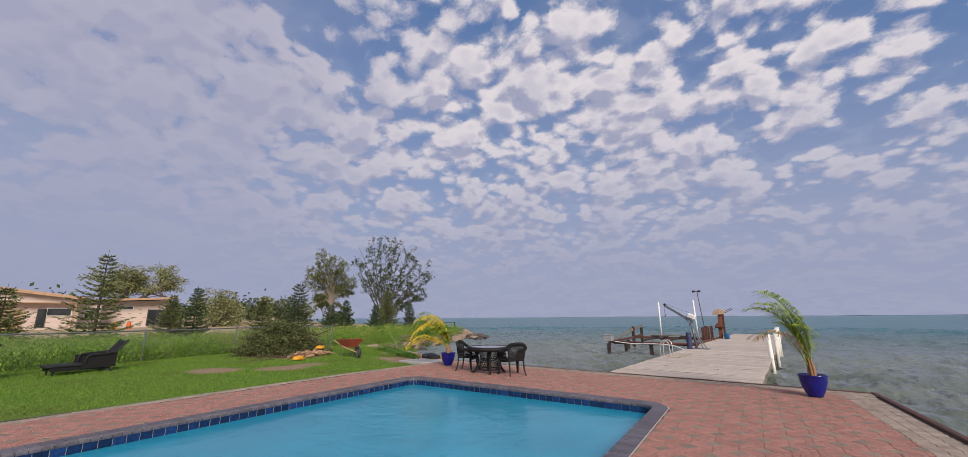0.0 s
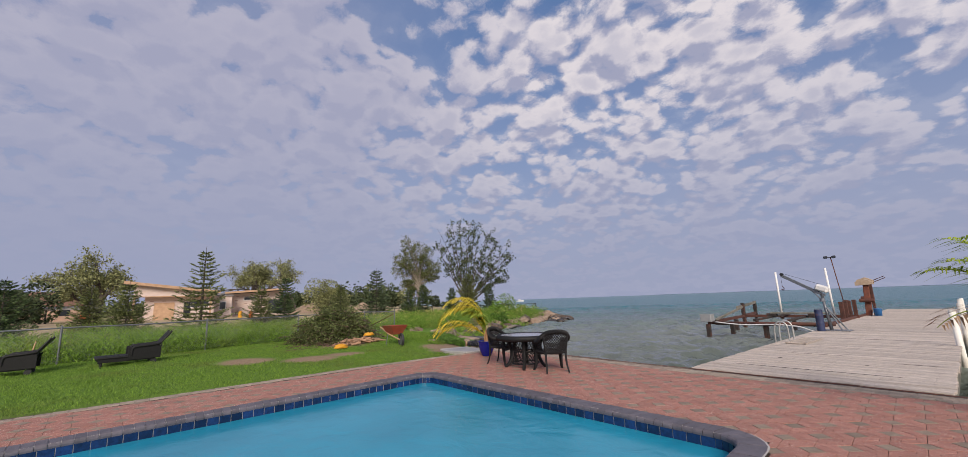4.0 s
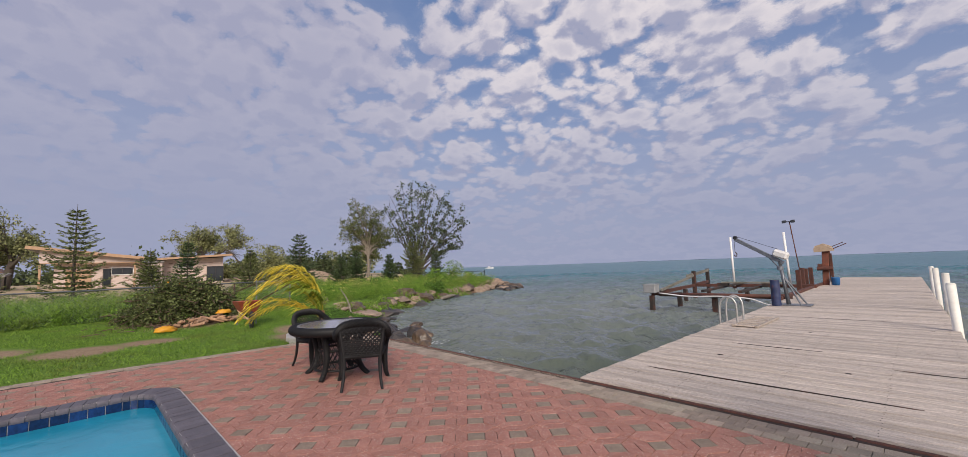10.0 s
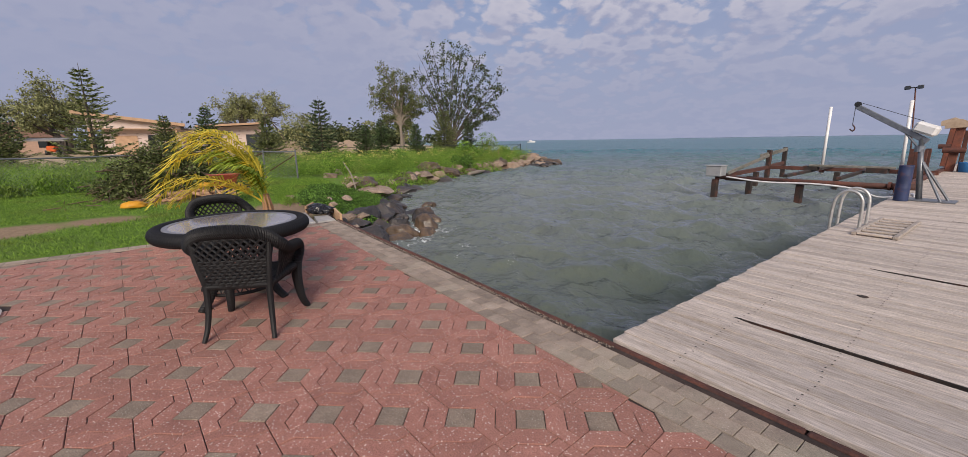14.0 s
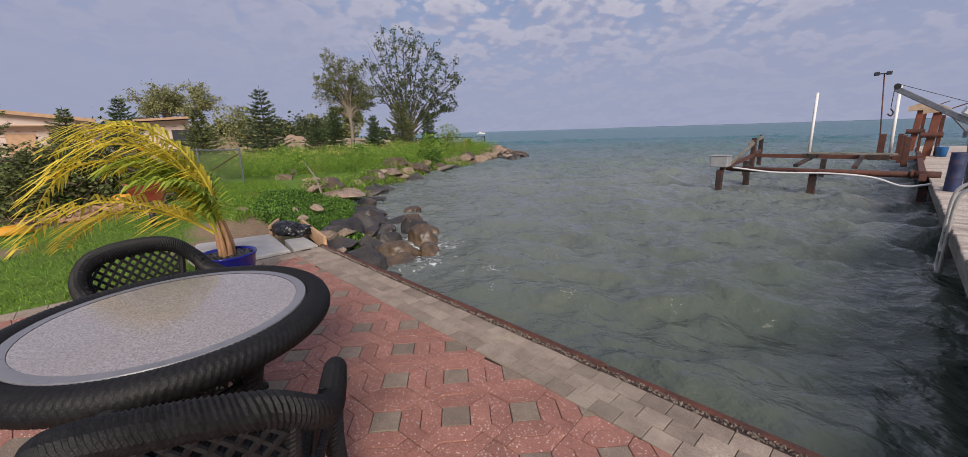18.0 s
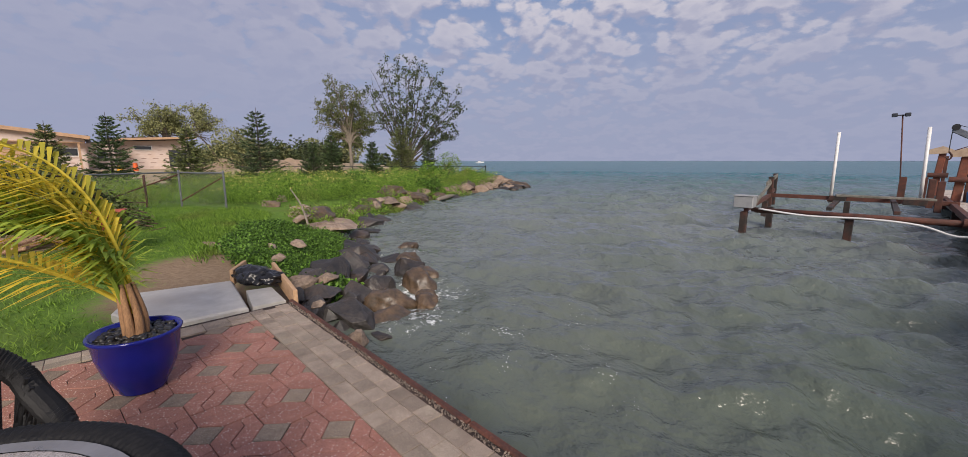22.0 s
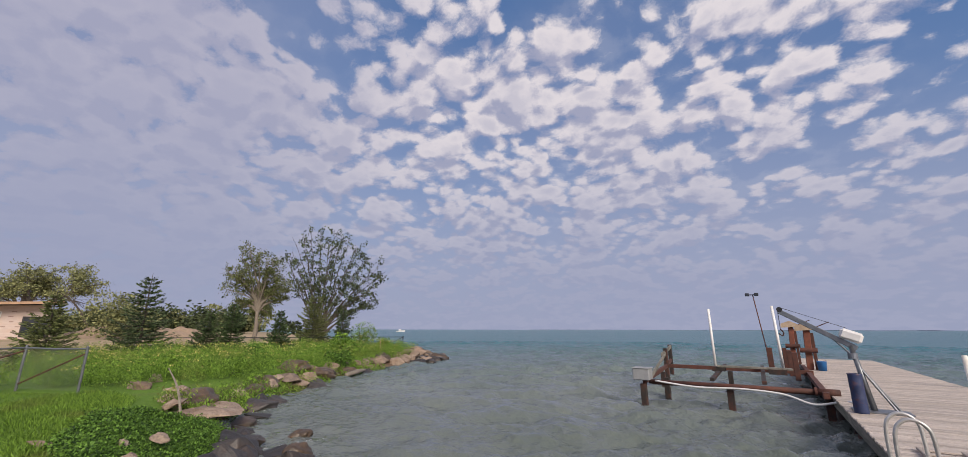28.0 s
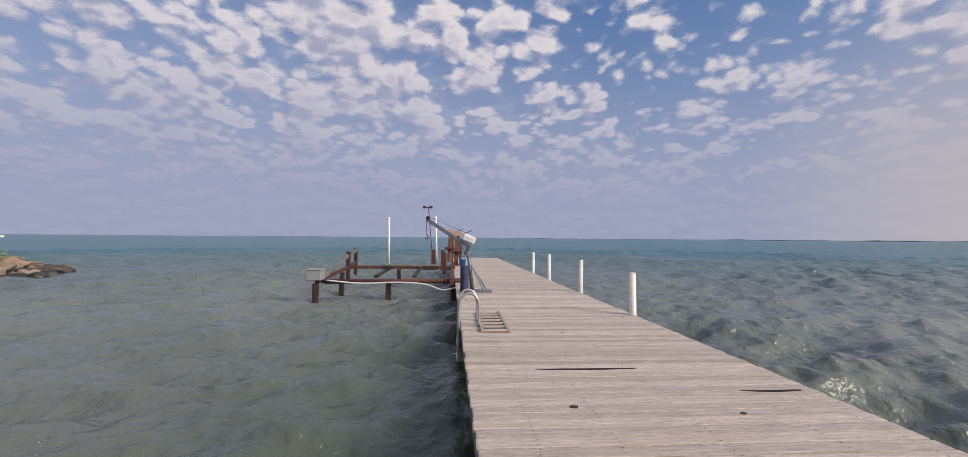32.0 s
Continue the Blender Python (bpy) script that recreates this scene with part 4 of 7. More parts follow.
def build_patio():
    patio = thing("patio", "patio of red and grey interlocking concrete pavers", "patio", kind="structure")
    hole = rounded_pool(0.02, 0.5)
    bm = bmesh.new()
    outer = [bm.verts.new((x, y, -0.009)) for x, y in PATIO]
    inner = [bm.verts.new((x, y, -0.009)) for x, y in hole]
    edges = [bm.edges.new((a, b)) for loop in (outer, inner) for a, b in zip(loop, loop[1:] + loop[:1])]
    bmesh.ops.triangle_fill(bm, use_beauty=True, use_dissolve=False, edges=edges)
    part("bedding", bm, joint_sand, patio, "dark sand in the joints")
    size, side = 0.367, 0.150
    bent, square = paver_shapes(size, side)
    drawn = {"bent": eased(bent, 0.0022), "square": eased(square, 0.0026)}
    meshes = {k: mesh_of("paver", *prism(o, 0.0, -0.03, 0.0024), red_paver if k == "bent" else grey_paver) for k, o in drawn.items()}
    turn = Matrix.Translation((-0.0077, 0.0234, 0)) @ Matrix.Rotation(radians(50.2), 4, "Z")
    rng = random.Random(11)
    pieces = []
    field = [(-6.02, FIELD_EDGE), (-5.94, -4.5), (-5.5, -9.0), (-5.35, -18), (7.5, -18), (5.45, -4.0), (4.9, FIELD_EDGE)]
    for i in range(-46, 47):
        for j in range(-46, 47):
            at = turn @ Matrix.Translation((i * size, j * size, 0))
            w = at.translation
            if not (-6.7 < w.x < 8.4 and -14.8 < w.y < 0.2):
                continue
            for kind, quarter in (("square", 0), ("bent", 0), ("bent", 1), ("bent", 2), ("bent", 3)):
                o = drawn[kind]
                m = at @ Matrix.Rotation(radians(90 * quarter), 4, "Z")
                ring = [(m @ Vector((*q, 0)))[:2] for q in o]
                cx, cy = sum(q[0] for q in ring) / len(ring), sum(q[1] for q in ring) / len(ring)
                whole = max(q[1] for q in ring) < FIELD_EDGE
                if not whole:
                    ring = cut_below(ring, FIELD_EDGE - 0.002)
                    if len(ring) < 3 or FIELD_EDGE - min(q[1] for q in ring) < 0.025:
                        continue
                    cy = min(cy, FIELD_EDGE - 0.01)
                if not inside(cx, cy, field) or not pool_clear(cx, cy, -0.10):
                    continue
                drop = rng.uniform(-0.0035, 0.0015)
                tilt = Matrix.Translation((0, 0, drop)) @ Matrix.Rotation(radians(rng.uniform(-0.5, 0.5)), 4, "X")
                pieces.append((math.hypot(cx + 1.6, cy + 1.2), kind, whole, m @ tilt, ring, drop))
    pieces.sort(key=lambda q: q[0])
    for _, kind, whole, m, ring, drop in pieces[:300]:
        if whole:
            part("paver", meshes[kind], None, patio, at=m)
        else:
            part("paver", prism(ring, drop, -0.03, 0.0), red_paver if kind == "bent" else grey_paver, patio)
    for kind, mat in (("bent", red_paver), ("square", grey_paver)):
        far = [moved(prism(drawn[k], 0.0, -0.03, 0.0024), m) if whole else prism(ring, drop, -0.03, 0.0)
               for _, k, whole, m, ring, drop in pieces[300:] if k == kind]
        tagged(part("far_pavers", joined(far), mat, patio), kind="stuff")
    # borders of grey pavers along the water and the lawn
    border = []
    for row in range(3):
        x = -6.22 + (row % 2) * 0.05
        while x < 5.3:
            w = rng.uniform(0.142, 0.154)
            y1 = -0.084 - row * 0.121
            border.append((abs(x + 2.5), [(x + 0.002, y1 - 0.1175), (x + w - 0.002, y1 - 0.1175 + rng.uniform(-0.0015, 0.0015)), (x + w - 0.002, y1), (x + 0.002, y1)]))
            x += w
    for row in range(2):
        y = FIELD_EDGE - 0.004
        while y > -14:
            w = 0.20
            lx = -6.19 if y > -4.5 else -6.19 + (-4.5 - y) * 0.1
            x0 = lx + row * 0.112
            border.append((9 - y, [(x0, y - w + 0.004), (x0 + 0.107, y - w + 0.004), (x0 + 0.107, y), (x0, y)]))
            y -= w
    for row in range(3):
        y = FIELD_EDGE - 0.004
        while y > -12:
            w = 0.165
            rx = 5.30 + (-y) * 0.15 if y > -4 else 5.90 + (-4 - y) * 0.146
            x0 = rx - 0.07 - (row + 1) * 0.163
            border.append((9 - y, [(x0, y - w + 0.004), (x0 + 0.158, y - w + 0.004), (x0 + 0.158, y), (x0, y)]))
            y -= w
    border.sort(key=lambda q: q[0])
    for _, quad in border[:290]:
        part("border_paver", prism(quad, 0.003 + rng.uniform(-0.003, 0.002), -0.03, 0.0022), border_mat, patio)
    tagged(part("far_border_pavers", joined([prism(quad, 0.003, -0.03, 0.003) for _, quad in border[290:]]), border_mat, patio), kind="stuff")


def build_edge_gravel():
    rng = random.Random(17)
    bits = []
    for k in range(1500):
        x, y, s = rng.uniform(-6.2, -0.1), -0.062 + rng.gauss(0, 0.012), rng.uniform(0.0025, 0.006)
        m = Matrix.Translation((x, y, 0.006 + rng.uniform(0, 0.004))) @ Euler((rng.uniform(0, 6), rng.uniform(0, 6), 0)).to_matrix().to_4x4() @ Matrix.Diagonal((s * 1.4, s, s, 1))
        bits.append(moved(([(1, 1, 1), (1, -1, -1), (-1, 1, -1), (-1, -1, 1)], [(0, 1, 2), (0, 3, 1), (0, 2, 3), (1, 3, 2)]), m))
    solid("edge_gravel", joined(bits), gravel_mat, "loose gravel and grit along the seawall's cap", "gravel", kind="stuff")


def build_seawall():
    wall = thing("seawall", "rusted steel sheet-pile seawall with a wooden cap along the patio", "seawall", kind="structure")
    part("wall", boxed((11.7, 0.14, 2.2), pose(-0.45, -0.075, -1.13)), rust, wall)
    for k in range(8):
        x0 = -6.3 + k * 1.46
        part("cap", beam((x0, -0.02, -0.003), (x0 + 1.45, -0.02, -0.003), 0.05, 0.036 + 0.004 * (k % 3), 0.01), rust, wall)
    part("gravel_strip", boxed((11.6, 0.05, 0.03), pose(-0.45, -0.062, -0.010)), joint_sand, wall)
    side = [(5.33, 0.0), (5.93, -4.0), (8.0, -18.0)]
    for (ax, ay), (bx, by) in zip(side, side[1:]):
        part("side_wall", beam((ax, ay, -1.13), (bx, by, -1.13), 0.12, 2.2), rust, wall)
        part("cap", beam((ax, ay, 0.0), (bx, by, 0.0), 0.1, 0.05, 0.012), rust, wall)


# ---- dock ----
def dock_left(y):
    return -0.155 - 0.025 * y


def dock_right(y):
    return 3.42 - 0.030 * y


DOCK_END = 30.2


def build_dock():
    dock = thing("dock", "long weathered grey timber dock on dark piles", "dock")
    rng = random.Random(4)
    variants = []
    for k in range(5):
        bm = bmesh.new()
        box(bm, (1, 0.140, 0.038), bevel=0.004)
        bmesh.ops.subdivide_edges(bm, edges=[e for e in bm.edges if abs((e.verts[0].co - e.verts[1].co).x) > 0.5], cuts=6)
        for v in bm.verts:
            v.co.z += 0.004 * noise.noise((v.co.x * 3, k * 5, 0))
            v.co.y += 0.003 * noise.noise((v.co.x * 4, k * 7, 3))
        variants.append(fresh(bm, "dock_board", dock_wood))
    y, n = 0.10, 0
    while y < DOCK_END:
        x0, x1 = dock_left(y) - rng.uniform(0, 0.02), dock_right(y) + rng.uniform(0, 0.03)
        gap = rng.uniform(0.006, 0.016)
        split = next((c for c in ((3.35, 0.5, 1.85), (2.64, 2.5, 3.28), (1.0, 0.15, 2.9), (7.6, 0.7, 2.4)) if abs(y - c[0]) <= 0.076), None)
        if split:
            a, b = split[1:]
            outline = [(x0, y - 0.07), (x1, y - 0.07), (x1, y + 0.07), (b, y + 0.07), (b - 0.12, y + 0.035), ((a + b) / 2, y + 0.008), (a + 0.2, y + 0.03), (a, y + 0.07), (x0, y + 0.07)]
            part("dock_board", prism(outline, 0.03, -0.01, 0.004), dock_wood, dock)
            # dark strip added for the shade deep in the rotted crack
            part("rotted_edge", boxed((b - a - 0.12, 0.004, 0.034), pose((a + b) / 2, y + 0.07 + gap - 0.0035, 0.011)), dark_pile, dock, "dark strip for the shade inside the crack of a rotted split board")
        else:
            m = pose((x0 + x1) / 2, y, 0.011 + rng.uniform(-0.003, 0.003), rng.uniform(-0.4, 0.4), rng.uniform(-0.05, 0.05), rng.uniform(-0.08, 0.08))
            part("dock_board", variants[n % 5], None, dock, at=m @ Matrix.Diagonal((x1 - x0, 1, 1, 1)))
        y += 0.140 + gap
        n += 1
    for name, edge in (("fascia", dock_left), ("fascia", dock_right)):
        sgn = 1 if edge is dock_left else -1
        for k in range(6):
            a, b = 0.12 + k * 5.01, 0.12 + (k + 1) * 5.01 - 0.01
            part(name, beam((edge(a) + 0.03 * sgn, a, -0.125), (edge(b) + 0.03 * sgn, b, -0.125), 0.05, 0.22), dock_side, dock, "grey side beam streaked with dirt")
    for x in (0.9, 1.7, 2.6):
        part("stringer", beam((x, 0.15, -0.16), (x - 0.5, DOCK_END - 0.1, -0.16), 0.08, 0.22), dark_pile, dock)
    for k in range(10):
        y = 1.2 + k * 3.1
        for x in (dock_left(y) + 0.22, 1.6, dock_right(y) - 0.22):
            part("pile", tube([(x, y, -2.4), (x, y, -0.06)], 0.13 - 0.02 * (k % 2), 12), dark_pile, dock, "dark wet pile", True)
        part("cross_beam", beam((dock_left(y) + 0.08, y + 0.16, -0.36), (dock_right(y) - 0.08, y + 0.16, -0.36), 0.1, 0.2), dark_pile, dock)
    # nail heads in rows over the stringers
    bm = bmesh.new()
    for k in range(56):
        for x in (0.28, 0.9, 1.7, 2.6, 3.2):
            for dy in (-0.035, 0.035):
                bmesh.ops.create_circle(bm, cap_ends=True, segments=5, radius=0.007, matrix=pose(x + rng.uniform(-0.012, 0.012) - 0.015 * k * 0.146, 0.10 + k * 0.1448 + dy, 0.0335))
    tagged(part("nail_heads", bm, dark_pile, dock), kind="stuff")
    for x, y, s in ((0.72, 2.4, 0.028), (2.2, 2.2, 0.02), (1.35, 5.3, 0.02), (2.9, 6.6, 0.024)):
        part("knot_hole", prism([(x + s * 1.5 * math.cos(a * 0.9), y + s * math.sin(a * 0.9)) for a in range(7)], 0.0345, 0.02, 0.001), dark_pile, dock)


def white_post(x, y, top, lean, foot=-1.2):
    post = thing("dock_post", "white plastic sleeve post standing at the dock edge", "post", "white dock posts")
    a, b = Vector((x, y, foot)), Vector((x + lean, y, top))
    part("sleeve", tube([a, b], 0.066, 16), white_post_mat, post, smooth=True)
    part("cap", tube([b, b + Vector((0, 0, 0.03))], [0.07, 0.054], 16), white_post_mat, post)


white_post_mat = bpy.data.materials["white_post"]


# ---- things on the dock ----
def build_ladder():
    ladder = thing("dock_ladder", "pale aluminium swim ladder with two hooped rails at the dock edge", "ladder")
    for y in (5.80, 6.28):
        x = dock_left(y)
        part("rail", tube(smooth_path([(x - 0.05, y, -0.60), (x - 0.05, y, -0.2), (x - 0.04, y, 0.40), (x + 0.05, y, 0.58), (x + 0.18, y, 0.60), (x + 0.28, y, 0.50), (x + 0.30, y, 0.30), (x + 0.30, y, 0.03)], 6), 0.022, 12), alu, ladder, smooth=True)
        part("foot_plate", tube([(x + 0.30, y, 0.03), (x + 0.30, y, 0.045)], 0.04, 14), alu, ladder)
        part("bumper", beam((x - 0.15, y, -0.59), (x - 0.03, y, -0.59), 0.05, 0.05), alu, ladder)
    for z in (-0.55, -0.27):
        part("rung", beam((dock_left(6.0) - 0.05, 5.80, z), (dock_left(6.0) - 0.05, 6.28, z), 0.07, 0.03), alu, ladder)


def build_duckboard():
    grate = thing("wooden_grate", "flat grey wooden slatted grate lying on the dock boards", "grate")
    x0, x1, y0, y1 = 0.04, 0.47, 5.32, 7.08
    for x in (x0, x1):
        part("rail", boxed((0.055, y1 - y0, 0.045), pose(x, (y0 + y1) / 2, 0.056)), dock_wood, grate)
    for k in range(7):
        y = y0 + 0.06 + k * (y1 - y0 - 0.12) / 6
        part("slat", boxed((x1 - x0 - 0.06, 0.105, 0.028), pose((x0 + x1) / 2, y, 0.060, 0, 0, 0.5 * math.sin(k))), dock_wood, grate)


def build_drum():
    drum = thing("steel_drum", "narrow rusty blue steel drum beside the crane", "drum", at=pose(-0.20, 10.15, 0.03))
    part("shell", lathe([(0.0, 0.0), (0.118, 0.0), (0.12, 0.02), (0.118, 0.25), (0.123, 0.27), (0.118, 0.29), (0.118, 0.52), (0.123, 0.54), (0.118, 0.56), (0.118, 0.74), (0.122, 0.76), (0.113, 0.76), (0.11, 0.6), (0.0, 0.55)], 24), blue_drum, drum, smooth=True)


def build_crane():
    crane = thing("davit_crane", "grey steel davit crane with a white motor cover on the dock", "crane")
    foot, head, tip = Vector((0.04, 10.45, 0.03)), Vector((-0.12, 10.6, 1.34)), Vector((-1.3, 10.68, 2.10))
    part("base_plate", boxed((0.9, 0.5, 0.03), pose(foot.x + 0.1, foot.y, 0.047)), galvanised, crane)
    part("mast", tube([foot, head], [0.055, 0.045], 14), galvanised, crane, smooth=True)
    part("mast_collar", tube([head - Vector((0, 0, 0.28)), head - Vector((0, 0, 0.16))], 0.085, 14), crane_grey, crane)
    for dx, dy in ((0.42, 0.14), (0.34, -0.2), (-0.05, 0.34)):
        part("brace", tube([foot + Vector((dx, dy, 0.02)), foot.lerp(head, 0.68)], 0.024, 10), galvanised, crane)
    back = head + (head - tip).normalized() * 0.12
    part("boom", beam(back, tip, 0.075, 0.11, 0.01), crane_grey, crane, "dark grey boom")
    part("boom_brace", tube([foot.lerp(head, 0.8), head.lerp(tip, 0.28)], 0.022, 8), crane_grey, crane)
    bm = boxed((0.40, 0.26, 0.23), beam_at(head + Vector((0.28, 0, 0.10)), head + Vector((-0.20, 0.05, 0.30))) , 0.05)
    part("motor_cover", bm, white_plastic, crane, "white plastic motor cover")
    part("cable", tube([head + Vector((0.0, 0, 0.36)), tip + Vector((0, 0, 0.10))], 0.006, 6), black_metal, crane)
    part("sheave", tube([tip + Vector((0.02, -0.05, 0.04)), tip + Vector((0.02, 0.05, 0.04))], 0.06, 14), black_metal, crane)
    part("hoist_rope", tube([tip + Vector((-0.02, 0, 0)), tip + Vector((-0.02, 0, -0.42))], 0.007, 6), black_metal, crane)
    part("hook", tube(smooth_path([tip + Vector((-0.02, 0, -0.42)), tip + Vector((0.03, 0, -0.5)), tip + Vector((0.0, 0, -0.57)), tip + Vector((-0.06, 0, -0.52))], 5), 0.014, 8), rust, crane)


def build_lift():
    lift = thing("boat_lift", "rust-brown steel boat lift on dark posts beside the dock", "boat lift")
    near, far = 12.45, 18.9
    for x, y, top in ((-5.08, near, 0.02), (-2.75, near + 0.3, 0.0), (-5.75, far, 0.85), (-6.3, 22.5, 0.9), (-4.9, 14.8, 0.0), (-0.55, near + 0.4, 0.0), (-0.6, far, 0.0), (-5.5, 17.0, 0.0), (-3.3, far, 0.0)):
        part("post", boxed((0.17, 0.17, top + 2.4), pose(x, y, (top - 2.4) / 2), 0.01), dark_pile, lift, "dark wet post")
    part("front_beam", tube([(-4.9, near, 0.10), (-0.4, near + 0.3, 0.10)], 0.065, 14), rust, lift, smooth=True)
    part("front_beam", tube([(-4.9, near + 0.35, 0.03), (-0.4, near + 0.62, 0.03)], 0.055, 12), rust, lift, smooth=True)
    part("back_beam", beam((-5.75, far, 0.10), (-0.55, far, 0.10), 0.12, 0.15), rust, lift)
    part("side_beam", beam((-5.05, near, 0.09), (-5.75, far, 0.09), 0.1, 0.15), rust, lift)
    part("side_beam", beam((-5.75, far, 0.12), (-6.3, 22.5, 0.12), 0.1, 0.15), rust, lift)
    part("dock_beam", beam((-0.6, near, 0.04), (-0.75, 23.0, 0.04), 0.14, 0.16), rust, lift)
    part("top_rail", beam((-5.62, 17.6, 0.62), (-6.25, 22.5, 0.80), 0.07, 0.16), dock_side, lift)
    part("cross_rail", beam((-5.0, 13.2, 0.20), (-5.75, far, 0.62), 0.06, 0.12), dock_side, lift, "tilted grey timber rail")
    for x in (-3.2, -1.9):
        part("bunk", beam((x, near + 0.4, 0.22), (x - 0.25, far, 0.24), 0.12, 0.09), dark_pile, lift)
    part("bunk_board", beam((-3.35, 15.6, 0.42), (-1.2, 15.9, 0.40), 0.35, 0.06), dock_side, lift)
    part("bunk_block", boxed((0.4, 0.3, 0.14), pose(-3.3, 15.6, 0.33)), dark_pile, lift)
    part("bunk_block", boxed((0.5, 0.4, 0.16), pose(-1.6, 15.8, 0.31)), dark_pile, lift)
    part("coupling", tube([(-0.75, near + 0.27, 0.10), (-0.30, near + 0.30, 0.10)], 0.085, 14), rust, lift, smooth=True)
    part("flange", tube([(-0.82, near + 0.27, 0.10), (-0.76, near + 0.27, 0.10)], 0.11, 14), rust, lift)
    box1 = part("control_box", boxed((0.50, 0.42, 0.34), pose(-5.08, near - 0.02, 0.31), 0.02), box_grey, lift, "grey metal control box")
    part("box_lid", boxed((0.54, 0.46, 0.03), pose(-5.08, near - 0.02, 0.493), 0.01), box_grey, box1)
    part("hose", tube(smooth_path([(-4.7, near - 0.1, 0.14), (-3.6, near - 0.06, 0.04), (-2.4, near + 0.05, 0.06), (-1.5, near + 0.05, 0.0), (-0.9, near - 0.1, -0.17), (-0.4, near - 0.3, -0.05), (-0.2, 11.6, 0.04), (-0.1, 11.1, 0.04)], 8), 0.026, 8), white_plastic, lift, "sagging white hose", True)
    for x, y in ((-0.9, 19.9), (-0.75, 18.2), (-1.05, 22.9), (-0.9, 20.7)):
        part("stub", boxed((0.17, 0.17, 1.0), pose(x - 0.3, y, 0.35), 0.01), rust, lift)


def guide_pole(foot, top):
    pole = thing("guide_pole", "tall thin white plastic boat guide pole", "pole", "white guide poles")
    part("tube", tube([foot, top], 0.052, 12), white_plastic, pole, smooth=True)
    part("bracket", boxed((0.16, 0.16, 0.1), pose(foot[0], foot[1], foot[2] + 0.12)), rust, pole)


def build_flood_lamp():
    lamp = thing("flood_lamp", "leaning rusty pole with two black floodlights", "lamp")
    a, b = Vector((-1.98, 24.4, -0.4)), Vector((-2.32, 24.4, 3.45))
    part("pole", tube([a, b], 0.026, 10), rust, lamp, smooth=True)
    part("footing", boxed((0.24, 0.24, 1.0), pose(a.x, a.y, 0.3)), rust, lamp)
    part("crossbar", beam(b + Vector((-0.25, 0, 0.02)), b + Vector((0.17, 0, 0.02)), 0.05, 0.05), black_metal, lamp)
    for dx in (-0.25, 0.16):
        head = part("light_head", boxed((0.19, 0.17, 0.15), Matrix.Translation(b + Vector((dx, -0.04, 0.03))) @ Matrix.Rotation(radians(12), 4, "X"), 0.02), black_metal, lamp)
        part("lens", boxed((0.15, 0.012, 0.11), Matrix.Translation(b + Vector((dx, -0.15, 0.01)))), window_glass, head)


def lift_tower(x, y, h, w):
    tower = thing("winch_tower", "rust-red steel winch tower with a tan cover on the dock", "tower", "winch towers")
    part("column", boxed((w, w * 0.8, h - 0.2), pose(x, y, (h - 0.2) / 2 + 0.03, 0, 3, 0), 0.015), rust_red, tower)
    part("inner_column", boxed((w * 0.5, w * 0.4, h - 0.3), pose(x + w * 0.85, y + 0.12, (h - 0.3) / 2), 0.01), rust, tower)
    bm = bmesh.new()
    v = [(-0.36, 0.0), (0.36, 0.05), (0.36, 0.16), (0.02, 0.34), (-0.36, 0.2)]
    lo, hi = [bm.verts.new((x + p, y - 0.24, h - 0.22 + q)) for p, q in v], [bm.verts.new((x + p, y + 0.24, h - 0.22 + q)) for p, q in v]
    bm.faces.new(lo), bm.faces.new(hi[::-1])
    for k in range(5):
        bm.faces.new((lo[k], lo[k - 1], hi[k - 1], hi[k]))
    part("cover", bm, tan_cap, tower, "tan weathered cover")
    part("winch_drum", tube([(x - 0.3, y - 0.2, h * 0.45), (x + 0.3, y - 0.2, h * 0.45)], 0.1, 12), rust, tower)
    part("crank_arm", tube([(x + 0.3, y, h - 0.1), (x + 0.85, y, h + 0.15)], 0.018, 8), rust, tower)


def build_bucket(x, y, z):
    bucket = thing("bucket", "blue plastic bucket beside the winch tower", "bucket", at=pose(x, y, z))
    part("pail", lathe([(0.0, 0), (0.14, 0), (0.17, 0.36), (0.18, 0.37), (0.165, 0.37), (0.13, 0.02), (0, 0.02)], 20), blue_bucket, bucket, smooth=True)
    part("bail", tube(smooth_path([(0.17, 0, 0.34), (0.12, 0, 0.46), (0, 0, 0.5), (-0.12, 0, 0.46), (-0.17, 0, 0.34)], 4), 0.006, 6), galvanised, bucket)


